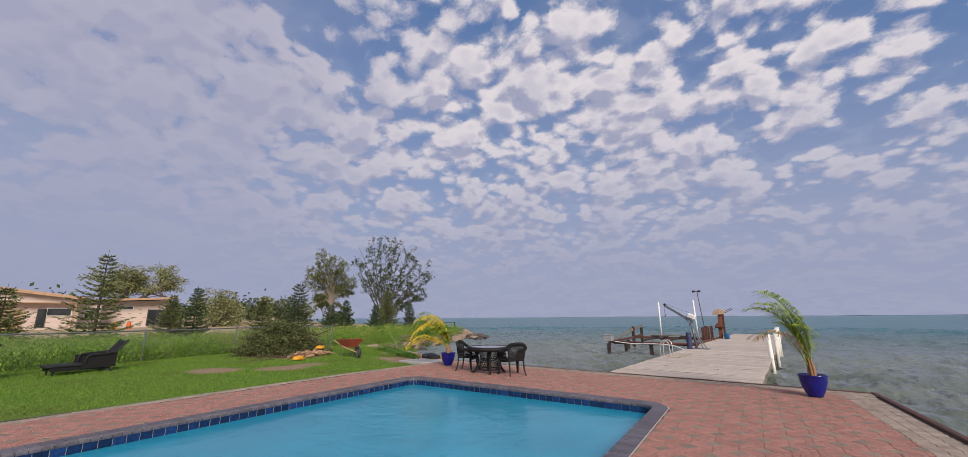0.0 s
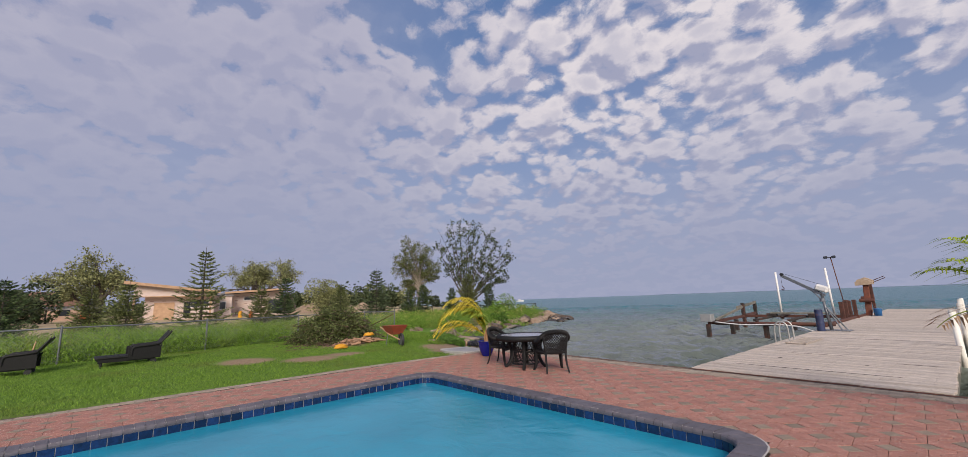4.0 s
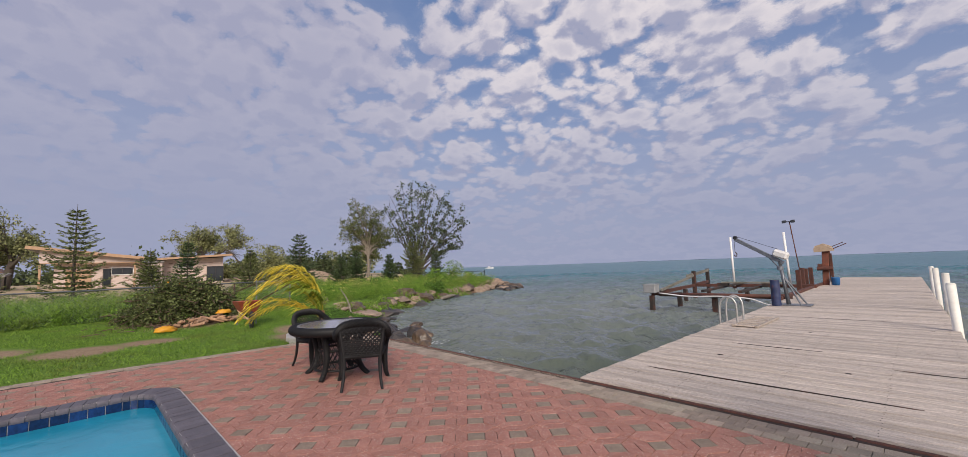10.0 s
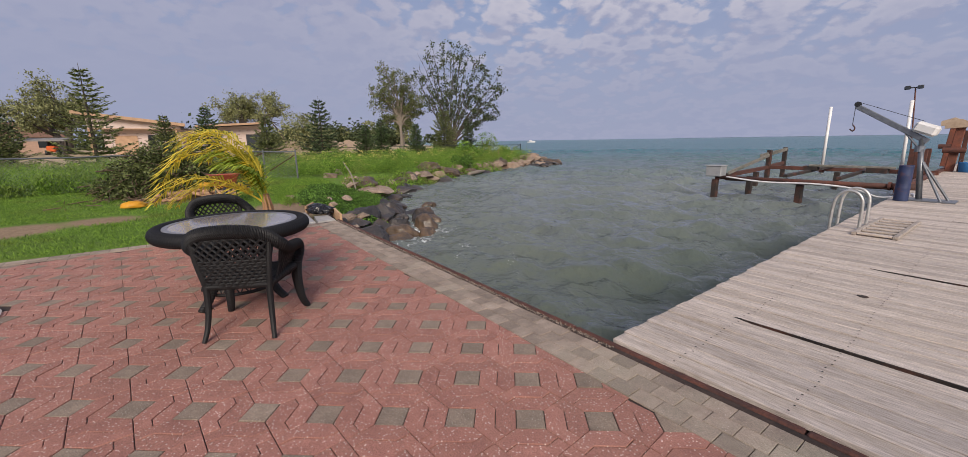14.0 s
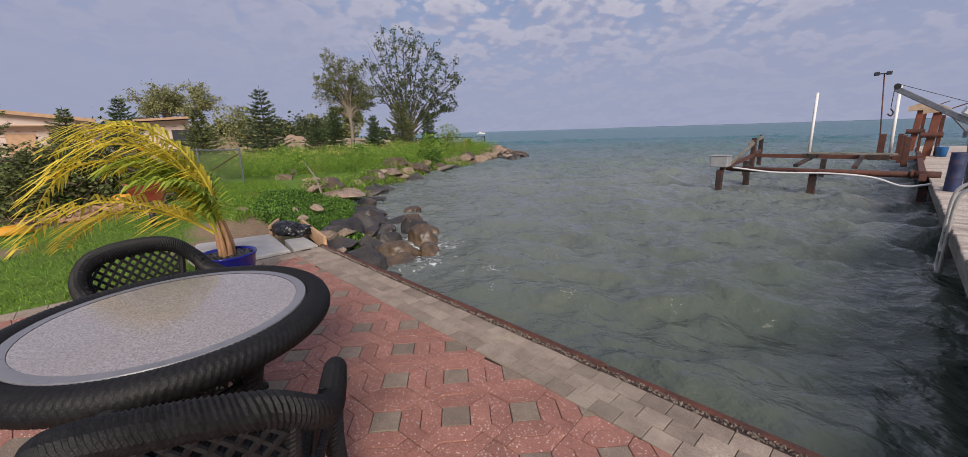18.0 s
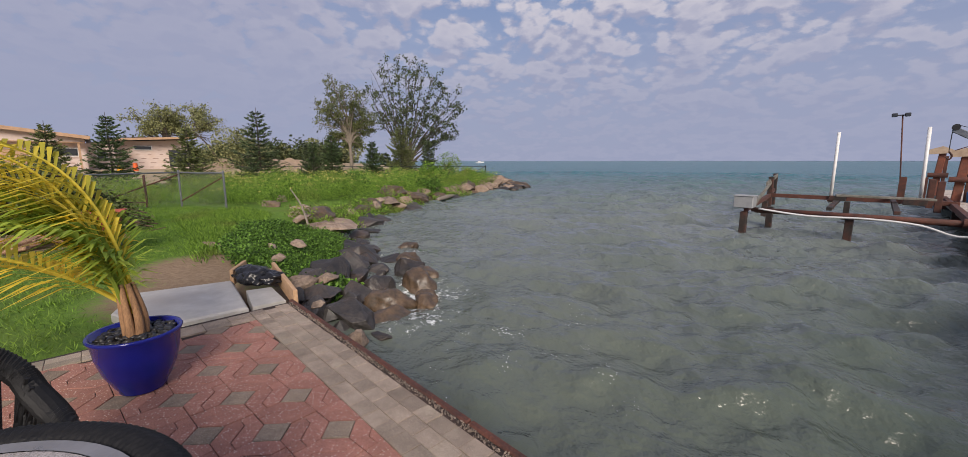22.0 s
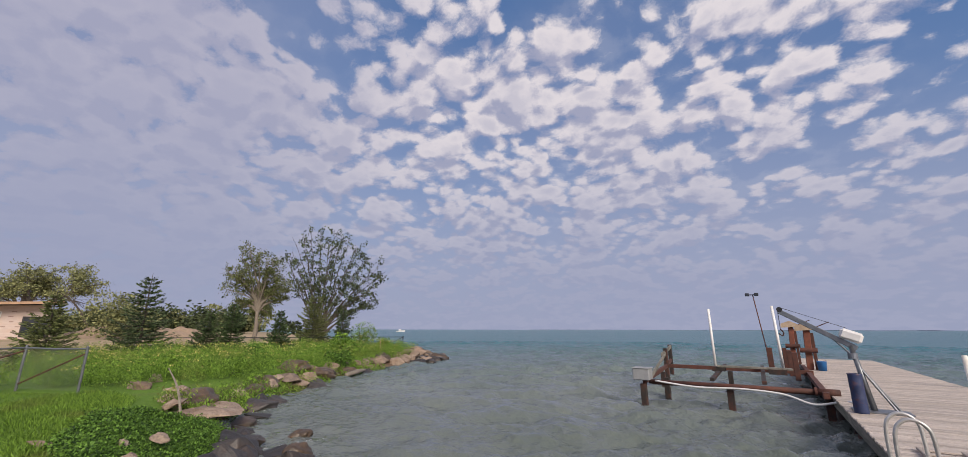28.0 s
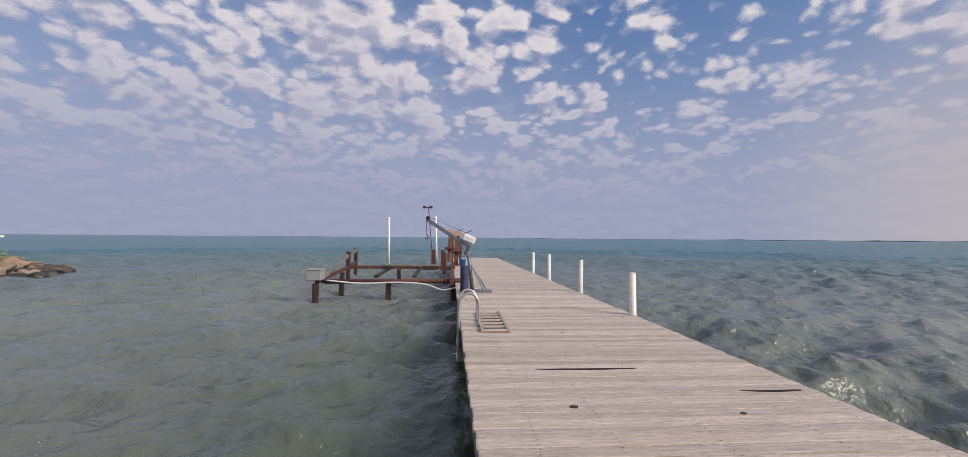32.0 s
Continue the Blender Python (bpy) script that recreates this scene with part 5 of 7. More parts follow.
# ---- furniture ----
def build_table():
    table = thing("patio_table", "round black wicker patio table with a speckled grey glass top", "table", at=pose(-2.98, -1.968, 0, 0, 0, 18) @ Matrix.Diagonal((1.025, 1.025, 1, 1)))
    ring = [(0.585 * math.cos(a), 0.585 * math.sin(a), 0.705) for a in np.linspace(0, 2 * math.pi, 73)[:-1]]
    verts, faces = [], []
    n, s = 640, 24
    for i in range(n):
        a = 2 * math.pi * i / n
        for k in range(s):
            b = 2 * math.pi * k / s
            r = 1 + 0.055 * math.cos(math.pi * (i + 2 * (k % 4 < 2)) / 2)
            verts.append(((0.578 + 0.058 * r * math.cos(b)) * math.cos(a), (0.578 + 0.058 * r * math.cos(b)) * math.sin(a), 0.668 + 0.060 * r * math.sin(b)))
    for i in range(n):
        for k in range(s):
            j, q = (i + 1) % n, (k + 1) % s
            faces.append((i * s + k, j * s + k, j * s + q, i * s + q))
    part("woven_rim", (verts, faces), wicker, table, "thick woven black rim", True)
    part("top", lathe([(0.0, 0.716), (0.488, 0.716), (0.492, 0.713), (0.492, 0.69), (0, 0.69)], 72), table_mat, table, "speckled grey glass top")
    part("top_band", lathe([(0.490, 0.7175), (0.53, 0.7175), (0.533, 0.711), (0.533, 0.69), (0.490, 0.69)], 72), table_grey, table, "smooth grey band")
    for k in range(4):
        a = math.pi / 2 * k + 0.4
        c, q = math.cos(a), math.sin(a)
        part("leg", tube(smooth_path([(0.40 * c, 0.40 * q, 0.68), (0.34 * c, 0.34 * q, 0.5), (0.30 * c, 0.30 * q, 0.28), (0.36 * c, 0.36 * q, 0.1), (0.46 * c, 0.46 * q, 0.0)], 6), [0.045, 0.042, 0.04, 0.038, 0.032], 10, 0.06, 0.02), wicker, table)
    strips = []
    for k in range(26):
        for sgn in (1, -1):
            pts = []
            for t in np.linspace(0, 1, 9):
                a = 2 * math.pi * k / 26 + sgn * t * 1.1
                r = 0.30 - 0.06 * math.sin(math.pi * t)
                pts.append((r * math.cos(a), r * math.sin(a), 0.10 + 0.52 * t))
            strips.append(tube(pts, 0.006, 5))
    part("lattice_base", joined(strips), wicker, table, "open woven lattice base")
    for z, r in ((0.10, 0.30), (0.62, 0.30), (0.36, 0.245)):
        part("base_ring", tube([(r * math.cos(a), r * math.sin(a), z) for a in np.linspace(0, 2 * math.pi, 33)], 0.016, 8), wicker, table)


def build_chair(at):
    """Faces +y."""
    chair = thing("wicker_chair", "black woven wicker armchair with an open lattice back", "chair", "chairs at the patio table", at=at)
    seat = []
    for i in range(25):
        x = -0.26 + 0.52 * i / 24
        seat.append(tube([(x, -0.22, 0.415), (x, 0.0, 0.402), (x, 0.27, 0.42)], 0.013, 6))
    for j in range(22):
        y = -0.22 + 0.49 * j / 21
        seat.append(tube([(-0.27, y, 0.412), (0.0, y, 0.40), (0.27, y, 0.412)], 0.012, 6))
    part("seat", joined(seat), wicker, chair, "woven seat")
    part("seat_edge", tube(smooth_path([(-0.24, -0.24, 0.40), (-0.28, 0.1, 0.41), (-0.27, 0.27, 0.41), (0.0, 0.31, 0.41), (0.27, 0.27, 0.41), (0.28, 0.1, 0.41), (0.24, -0.24, 0.40)], 5), 0.030, 10, 0.06), wicker, chair)
    # one thick rolled rim runs up from the front of an arm, round the back and down to the other
    half = [(0.305, 0.29, 0.40), (0.335, 0.325, 0.52), (0.345, 0.275, 0.595), (0.35, 0.12, 0.615), (0.35, -0.06, 0.635), (0.33, -0.21, 0.71), (0.222, -0.305, 0.80)]
    rim = half + [(0.0, -0.335, 0.825)] + [(-x, y, z) for x, y, z in half[::-1]]
    thick = [0.040, 0.042, 0.046, 0.047, 0.047, 0.048, 0.049]
    part("rolled_rim", tube(smooth_path(rim, 8), thick + [0.05] + thick[::-1], 14, 0.06), wicker, chair, "thick rolled woven rim")
    for s in (-1, 1):
        part("front_leg", tube(smooth_path([(s * 0.305, 0.29, 0.44), (s * 0.30, 0.285, 0.28), (s * 0.315, 0.315, 0.1), (s * 0.345, 0.365, 0.0)], 6), [0.050, 0.044, 0.036, 0.028], 10, 0.06), wicker, chair)
        part("back_leg", tube(smooth_path([(s * 0.235, -0.25, 0.42), (s * 0.235, -0.265, 0.25), (s * 0.245, -0.305, 0.1), (s * 0.262, -0.36, 0.0)], 6), [0.026, 0.024, 0.021, 0.018], 10), wicker, chair)
        slats = []
        for k in range(9):
            y = -0.17 + 0.05 * k
            top = 0.62 + 0.10 * max(0.0, -y / 0.2) * (y < 0)
            slats += [tube([(s * 0.265, y, 0.42), (s * 0.335, min(y + 0.10, 0.26), top)], 0.008, 5), tube([(s * 0.265, y + 0.08, 0.42), (s * 0.335, y - 0.02, top)], 0.008, 5)]
        part("side_panel", joined(slats), wicker, chair)
        part("back_post", tube(smooth_path([(s * 0.235, -0.25, 0.40), (s * 0.262, -0.275, 0.58), (s * 0.285, -0.285, 0.755)], 5), 0.024, 10, 0.05), wicker, chair)
    part("back_rail", tube([(-0.24, -0.25, 0.40), (0.24, -0.25, 0.40)], 0.026, 10, 0.05), wicker, chair)

    def back(u, v):
        w = 0.235 + 0.05 * v - 0.10 * max(0.0, v - 0.8) ** 2 * 10
        return Vector((u * w, -0.25 - 0.075 * v - 0.02 * (1 - u * u), 0.40 + 0.40 * v))
    strips = []
    for k in np.linspace(-2.0, 1.0, 21):
        for s in (1, -1):
            pts = []
            for t in np.linspace(0, 1, 13):
                u = s * (-1 + 2 * (t + k) * 0.72)
                if -1 <= u <= 1:
                    pts.append(back(u, t))
            if len(pts) > 1:
                strips.append(tube(pts, 0.0095, 5))
    part("back_lattice", joined(strips), wicker, chair, "open diagonal lattice")
    weave = [tube([back(u, v) for u in np.linspace(-1, 1, 9)], 0.008, 5) for v in np.linspace(0.06, 0.50, 8)]
    part("back_weave", joined(weave), wicker, chair, "weave across the lower back")
    part("apron", boxed((0.50, 0.03, 0.09), pose(0, 0.285, 0.365), 0.01), wicker, chair)
    return chair


# ---- potted palms ----
def frond(base, azimuth, rise, length, bend, droop, leaflet, rng, wind):
    """A feather leaf: its rib, and leaflets along both sides blown by the wind."""
    a, e = radians(azimuth), radians(rise)
    way = Vector((math.cos(a) * math.cos(e), math.sin(a) * math.cos(e), math.sin(e)))
    pts, n = [Vector(base)], 22
    for k in range(n):
        t = k / n
        way = (way + wind * bend * t / n * 2 + Vector((0, 0, -droop * (t + 0.15) / n * 2))).normalized()
        pts.append(pts[-1] + way * length / n)
    rib = tube(pts, [0.012 * (1 - 0.85 * k / n) + 0.002 for k in range(n + 1)], 5)
    verts, faces = [], []
    m = 38
    for k in range(m):
        t = 0.16 + 0.83 * k / m
        i = t * n
        p = pts[int(i)].lerp(pts[min(int(i) + 1, n)], i % 1)
        along = (pts[min(int(i) + 1, n)] - pts[int(i)]).normalized()
        side = along.cross(Vector((0, 0, 1)))
        side = side.normalized() if side.length > 0.05 else Vector((1, 0, 0))
        size = leaflet * (math.sin(math.pi * min(1, t * 0.86 + 0.10)) ** 0.7) * rng.uniform(0.85, 1.1)
        for s in (-1, 1):
            d = (side * s * 1.0 + along * 0.42 + wind * 0.12 + Vector((0, 0, rng.uniform(-0.15, 0.35)))).normalized()
            q = p + d * size * 0.5 + Vector((0, 0, 0.01))
            r = p + d * size + wind * size * 0.12 + Vector((0, 0, -size * 0.28))
            w = d.cross(Vector((0, 0, 1)))
            w = (w.normalized() if w.length > 0.05 else side) * 0.013
            b = len(verts)
            verts += [p - w * 0.4, p + w * 0.4, q + w, r, q - w]
            faces += [(b, b + 1, b + 2, b + 4), (b + 4, b + 2, b + 3)]
    return rib, (verts, faces)


def build_palm(x, y, z, name_label, fronds, seed, stems, wind=Vector((-0.68, -0.73, 0))):
    rng = random.Random(seed)
    pot = thing("plant_pot", "glossy cobalt blue glazed pot filled with black pebbles", "plant pot", "blue pots", at=pose(x, y, 0.005))
    part("body", lathe([(0.0, 0.0), (0.118, 0.0), (0.126, 0.008), (0.130, 0.03), (0.155, 0.07), (0.195, 0.16), (0.222, 0.27), (0.234, 0.37), (0.246, 0.383), (0.252, 0.397), (0.246, 0.408), (0.228, 0.404), (0.222, 0.36), (0.0, 0.35)], 40), glaze, pot, smooth=True)
    pebbles = []
    for k in range(240):
        r, a = 0.212 * math.sqrt(rng.random()), rng.uniform(0, 6.28)
        s = rng.uniform(0.014, 0.026)
        c = Vector((r * math.cos(a), r * math.sin(a), 0.362 + rng.uniform(0, 0.022)))
        m = Matrix.Translation(c) @ Euler((rng.uniform(-0.5, 0.5), rng.uniform(-0.5, 0.5), rng.uniform(0, 6))).to_matrix().to_4x4() @ Matrix.Diagonal((s * 1.5, s, s * 0.6, 1))
        pebbles.append(moved(ROUND, m))
    tagged(part("pebbles", joined(pebbles), pot_stone, pot, "black pebbles", True), kind="stuff")
    palm = thing("palm", name_label, "palm", "potted palms", at=pose(x, y, 0.005))
    for k in range(stems):
        a = 6.28 * k / stems + 0.4
        part("stem", tube(smooth_path([(0.04 * math.cos(a), 0.04 * math.sin(a), 0.34), (0.05 * math.cos(a), 0.05 * math.sin(a), 0.50), (0.035 * math.cos(a) - 0.02, 0.035 * math.sin(a) - 0.02, 0.72)], 4), [0.030, 0.024, 0.014], 7), stem_tan, palm, smooth=True)
    for k, (az, rise, length, bend, droop, leaflet, mat) in enumerate(fronds):
        a = 6.28 * k / len(fronds)
        rib, leaves = frond((0.03 * math.cos(a) - 0.01, 0.03 * math.sin(a) - 0.01, 0.52 + 0.03 * (k % 4)), az, rise, length, bend, droop, leaflet, rng, wind)
        leaf = part("frond", leaves, mat, palm)
        part("rib", rib, palm_yellow if mat is palm_yellow else palm_green, leaf)


def round_stone(cuts=1):
    bm = bmesh.new()
    bmesh.ops.create_icosphere(bm, subdivisions=cuts, radius=1.0)
    v, f = [tuple(q.co) for q in bm.verts], [tuple(q.index for q in g.verts) for g in bm.faces]
    bm.free()
    return v, f


ROUND = round_stone(1)


# ---- boulders and the bank ----
def boulder_mesh(seed, material, corners=15):
    """A broken block: the hull of random corners with worn edges; river-worn ones are rounder."""
    rng = random.Random(seed)
    bm = bmesh.new()
    if material is rock_brown:
        bmesh.ops.create_icosphere(bm, subdivisions=4, radius=0.95)
        for v in bm.verts:
            n = v.co.normalized()
            v.co += n * (0.30 * noise.noise(n * 1.3 + Vector((seed, 0, 0))) + 0.10 * noise.noise(n * 3.1 + Vector((0, seed, 0))) + 0.035 * noise.noise(n * 9))
        return fresh(bm, "boulder", material, True)
    for _ in range(corners):
        d = Vector((rng.gauss(0, 1), rng.gauss(0, 1), rng.gauss(0, 1))).normalized()
        bm.verts.new(d * rng.uniform(0.82, 1.05))
    hull = bmesh.ops.convex_hull(bm, input=bm.verts[:])
    bmesh.ops.delete(bm, geom=[g for g in hull["geom_interior"] if isinstance(g, bmesh.types.BMVert)], context="VERTS")
    bmesh.ops.bevel(bm, geom=bm.edges[:], offset=0.07, segments=2, profile=0.5, affect="EDGES", clamp_overlap=True)
    bmesh.ops.triangulate(bm, faces=bm.faces[:])
    bmesh.ops.subdivide_edges(bm, edges=[e for e in bm.edges if e.calc_length() > 0.3], cuts=2, use_grid_fill=True)
    for v in bm.verts:
        v.co += v.co.normalized() * (0.07 * noise.noise(v.co * 2.2 + Vector((seed, 0, 0))) + 0.045 * noise.noise(v.co * 6 + Vector((0, seed, 0))))
    bmesh.ops.recalc_face_normals(bm, faces=bm.faces[:])
    return fresh(bm, "boulder", material, False)


def build_boulders():
    rng = random.Random(21)
    kinds = {"d": ([boulder_mesh(k, rock_dark) for k in range(6)], "dark wet angular boulder at the water's edge"),
             "b": ([boulder_mesh(10 + k, rock_brown) for k in range(4)], "rounded brown algae-stained boulder in the water"),
             "p": ([boulder_mesh(20 + k, rock_pale, 13) for k in range(5)], "pale tan broken stone on the bank")}

    def put(kind, x, y, z, sx, sy, sz, turn=None):
        meshes, label = kinds[kind]
        m = pose(x, y, z, rng.uniform(-14, 14), rng.uniform(-14, 14), rng.uniform(0, 360) if turn is None else turn)
        ob = new("boulder", rng.choice(meshes))
        ob.matrix_basis = m @ Matrix.Diagonal((sx, sy, sz, 1))
        tagged(ob, label, "boulder", "shore boulders")
    for row in (("d", -6.65, 0.78, -0.50, 0.44, 0.32, 0.24, 20), ("d", -8.5, 1.35, -0.45, 0.52, 0.44, 0.36), ("d", -7.4, 1.3, -0.60, 0.38, 0.34, 0.34), ("d", -6.8, 0.4, -0.40, 0.22, 0.20, 0.24),
                ("b", -6.55, 1.3, -0.80, 0.46, 0.36, 0.30), ("b", -7.55, 2.5, -0.70, 0.36, 0.30, 0.36), ("d", -8.35, 2.85, -0.66, 0.40, 0.34, 0.36), ("b", -6.75, 2.1, -0.72, 0.26, 0.2, 0.22),
                ("b", -7.05, 1.65, -0.66, 0.36, 0.28, 0.26), ("d", -7.5, 0.8, -0.45, 0.44, 0.24, 0.18), ("p", -6.02, 0.62, -0.55, 0.2, 0.15, 0.12), ("d", -9.9, 2.55, -0.60, 0.56, 0.42, 0.34),
                ("d", -9.1, 2.0, -0.55, 0.46, 0.38, 0.34), ("d", -7.9, 1.9, -0.66, 0.40, 0.32, 0.3), ("d", -8.0, 0.85, -0.35, 0.36, 0.3, 0.26), ("d", -9.5, 3.1, -0.68, 0.36, 0.28, 0.22),
                ("d", -10.6, 3.1, -0.62, 0.42, 0.34, 0.26), ("d", -6.2, 0.36, -0.55, 0.26, 0.18, 0.2), ("d", -5.75, 0.45, -0.68, 0.24, 0.18, 0.16), ("d", -6.15, 1.0, -0.70, 0.22, 0.2, 0.16),
                ("d", -7.1, 1.0, -0.52, 0.26, 0.24, 0.24), ("p", -8.85, 0.66, -0.1, 0.13, 0.1, 0.1), ("p", -7.83, 0.62, -0.28, 0.26, 0.18, 0.14), ("p", -8.0, 0.28, -0.14, 0.18, 0.14, 0.12),
                ("p", -11.35, 1.0, 0.02, 0.24, 0.18, 0.12), ("p", -10.4, 0.1, -0.03, 0.62, 0.34, 0.10, 15), ("p", -9.6, 0.75, -0.05, 0.2, 0.16, 0.1), ("d", -5.3, 0.3, -0.74, 0.22, 0.16, 0.13),
                ("p", -13.7, 3.75, -0.34, 1.05, 0.62, 0.15, 20), ("p", -14.5, 3.35, -0.14, 0.46, 0.36, 0.22), ("p", -14.0, 2.75, -0.10, 0.55, 0.42, 0.18), ("d", -13.4, 4.7, -0.68, 0.62, 0.4, 0.16),
                ("p", -17.6, 8.0, -0.30, 0.80, 0.55, 0.28), ("p", -16.7, 6.7, -0.36, 0.56, 0.42, 0.28), ("b", -18.8, 10.3, -0.34, 0.7, 0.55, 0.28), ("p", -12.6, 3.0, -0.28, 0.45, 0.36, 0.2),
                ("p", -16.4, 2.9, -0.02, 0.42, 0.32, 0.22), ("p", -17.2, 3.0, 0.0, 0.40, 0.3, 0.24), ("p", -18.0, 3.6, 0.0, 0.34, 0.28, 0.26), ("p", -15.5, 3.4, -0.1, 0.5, 0.4, 0.2),
                ("d", -11.6, 3.5, -0.64, 0.4, 0.3, 0.22), ("p", -15.6, 5.2, -0.4, 0.5, 0.4, 0.22), ("d", -15.2, 5.9, -0.66, 0.5, 0.36, 0.2), ("d", -12.4, 3.9, -0.62, 0.44, 0.34, 0.22)):
        put(*row)
    for row in (("d", -7.37, 0.74, -0.35, 0.36, 0.27, 0.14), ("d", -7.13, 0.32, -0.25, 0.17, 0.13, 0.14), ("d", -6.69, 0.55, -0.45, 0.15, 0.12, 0.14), ("b", -10.36, 4.11, -0.66, 0.26, 0.2, 0.15),
                ("b", -9.16, 3.36, -0.66, 0.30, 0.24, 0.20), ("b", -7.95, 2.88, -0.66, 0.34, 0.26, 0.22), ("b", -7.05, 2.33, -0.72, 0.20, 0.16, 0.14), ("d", -8.18, 2.13, -0.58, 0.16, 0.12, 0.2),
                ("d", -7.89, 2.09, -0.62, 0.20, 0.16, 0.16), ("p", -7.62, 0.6, -0.22, 0.23, 0.17, 0.11), ("p", -7.68, 0.94, -0.27, 0.27, 0.2, 0.12), ("d", -6.48, 0.61, -0.55, 0.15, 0.12, 0.1),
                ("p", -12.5, 3.1, -0.25, 1.0, 0.62, 0.12, 28), ("p", -13.2, 2.6, -0.08, 0.42, 0.3, 0.14), ("p", -9.66, 1.25, -0.05, 0.19, 0.14, 0.09), ("p", -8.55, 0.55, -0.02, 0.12, 0.09, 0.08),
                ("p", -6.78, 0.45, -0.32, 0.19, 0.14, 0.1), ("b", -7.22, 1.68, -0.62, 0.2, 0.16, 0.14), ("p", -7.55, 0.22, -0.1, 0.15, 0.11, 0.09), ("d", -10.5, 2.68, -0.5, 0.46, 0.35, 0.22),
                ("d", -9.59, 2.55, -0.58, 0.40, 0.3, 0.18), ("d", -8.31, 1.75, -0.50, 0.26, 0.2, 0.16), ("d", -8.9, 2.45, -0.62, 0.3, 0.22, 0.14), ("d", -11.2, 3.25, -0.6, 0.3, 0.24, 0.18)):
        put(*row)
    runs = list(zip(SHORE[3:13], SHORE[4:14]))
    for (ax, ay), (bx, by) in runs:
        length = math.hypot(bx - ax, by - ay)
        n = int(length / 0.46)
        for k in range(n):
            t = (k + rng.random()) / n
            inland = rng.uniform(-0.25, 1.5)
            nx, ny = (by - ay) / length, -(bx - ax) / length
            x, y = ax + (bx - ax) * t - nx * inland, ay + (by - ay) * t - ny * inland
            if not inside(x, y, LAND) and inland > 0:
                x, y = ax + (bx - ax) * t + nx * inland, ay + (by - ay) * t + ny * inland
            if x > -13.4 and inland > 0.2:
                continue
            s = rng.uniform(0.22, 0.62) * (1.25 if x < -22 else 1)
            kind = "d" if inland < 0.3 else rng.choice("ppb")
            put(kind, x, y, land_z(x, y) + s * 0.12, s * 1.3, s, s * rng.uniform(0.45, 0.75))
    for k in range(26):
        t = rng.random()
        x, y = -22.5 - 3.2 * t + rng.uniform(-0.5, 0.9), 21.5 + 4.0 * t + rng.uniform(-0.8, 0.8)
        s = rng.uniform(0.3, 0.65)
        put(rng.choice("ppbd"), x, y, max(land_z(x, y), -0.7) + s * 0.25, s * 1.3, s, s * 0.6)
    log = thing("driftwood", "bleached driftwood log lying at the waterline", "driftwood")
    part("log", tube(smooth_path([(-18.9, 11.6, -0.52), (-19.3, 12.6, -0.45), (-20.1, 13.8, -0.48)], 5), [0.10, 0.12, 0.05], 8), pale_bark, log, smooth=True)
    stick = thing("dead_branch", "thin bare branch leaning out of the bank", "branch")
    part("stick", tube(smooth_path([(-11.9, 2.35, -0.35), (-12.25, 2.3, 0.35), (-12.7, 2.2, 0.8)], 5), [0.03, 0.025, 0.01], 6), pale_bark, stick)


def build_slab():
    slab = thing("concrete_slab", "pale concrete slab beside the end of the patio", "slab")
    part("slab", prism([(-6.36, -1.2), (-6.34, -0.42), (-7.55, -0.30), (-7.75, -1.25), (-7.1, -1.45)], 0.016, -0.12, 0.02), concrete, slab)
    paver = thing("grey_paving_slab", "small grey paving slab at the seawall's end", "slab")
    part("slab", prism([(-6.34, -0.38), (-6.33, -0.06), (-6.95, -0.02), (-7.0, -0.28)], 0.006, -0.12, 0.004), concrete, paver)
    for name, a, b in (("timber_plank", (-6.25, 0.02, 0.02), (-7.65, 0.22, 0.04)), ("timber_plank", (-7.55, -0.30, 0.05), (-7.95, -0.05, 0.06))):
        plank = thing(name, "raw brown timber plank edging the slab", "plank", "timber planks")
        part("board", beam(a, b, 0.045, 0.20, 0.006), plank_wood, plank)
    bag = thing("plastic_bag", "crumpled black plastic bag on the ground", "bag")
    for k, (x, y, s) in enumerate(((-7.25, -0.08, 0.24), (-7.5, -0.12, 0.2), (-7.05, 0.02, 0.16))):
        bm = bmesh.new()
        bmesh.ops.create_icosphere(bm, subdivisions=4, radius=1.0)
        for v in bm.verts:
            v.co *= 1 + 0.30 * noise.noise(v.co * 2.1 + Vector((k * 3, 0, 0))) + 0.16 * abs(noise.noise(v.co * 5.0)) + 0.06 * noise.noise(v.co * 11)
            v.co = Vector((v.co.x * s, v.co.y * s * 0.8, max(v.co.z, -0.35) * s * 0.55))
        part("fold", bm, bag_black, bag, smooth=True, at=pose(x, y, 0.07, 0, 0, 40 * k))


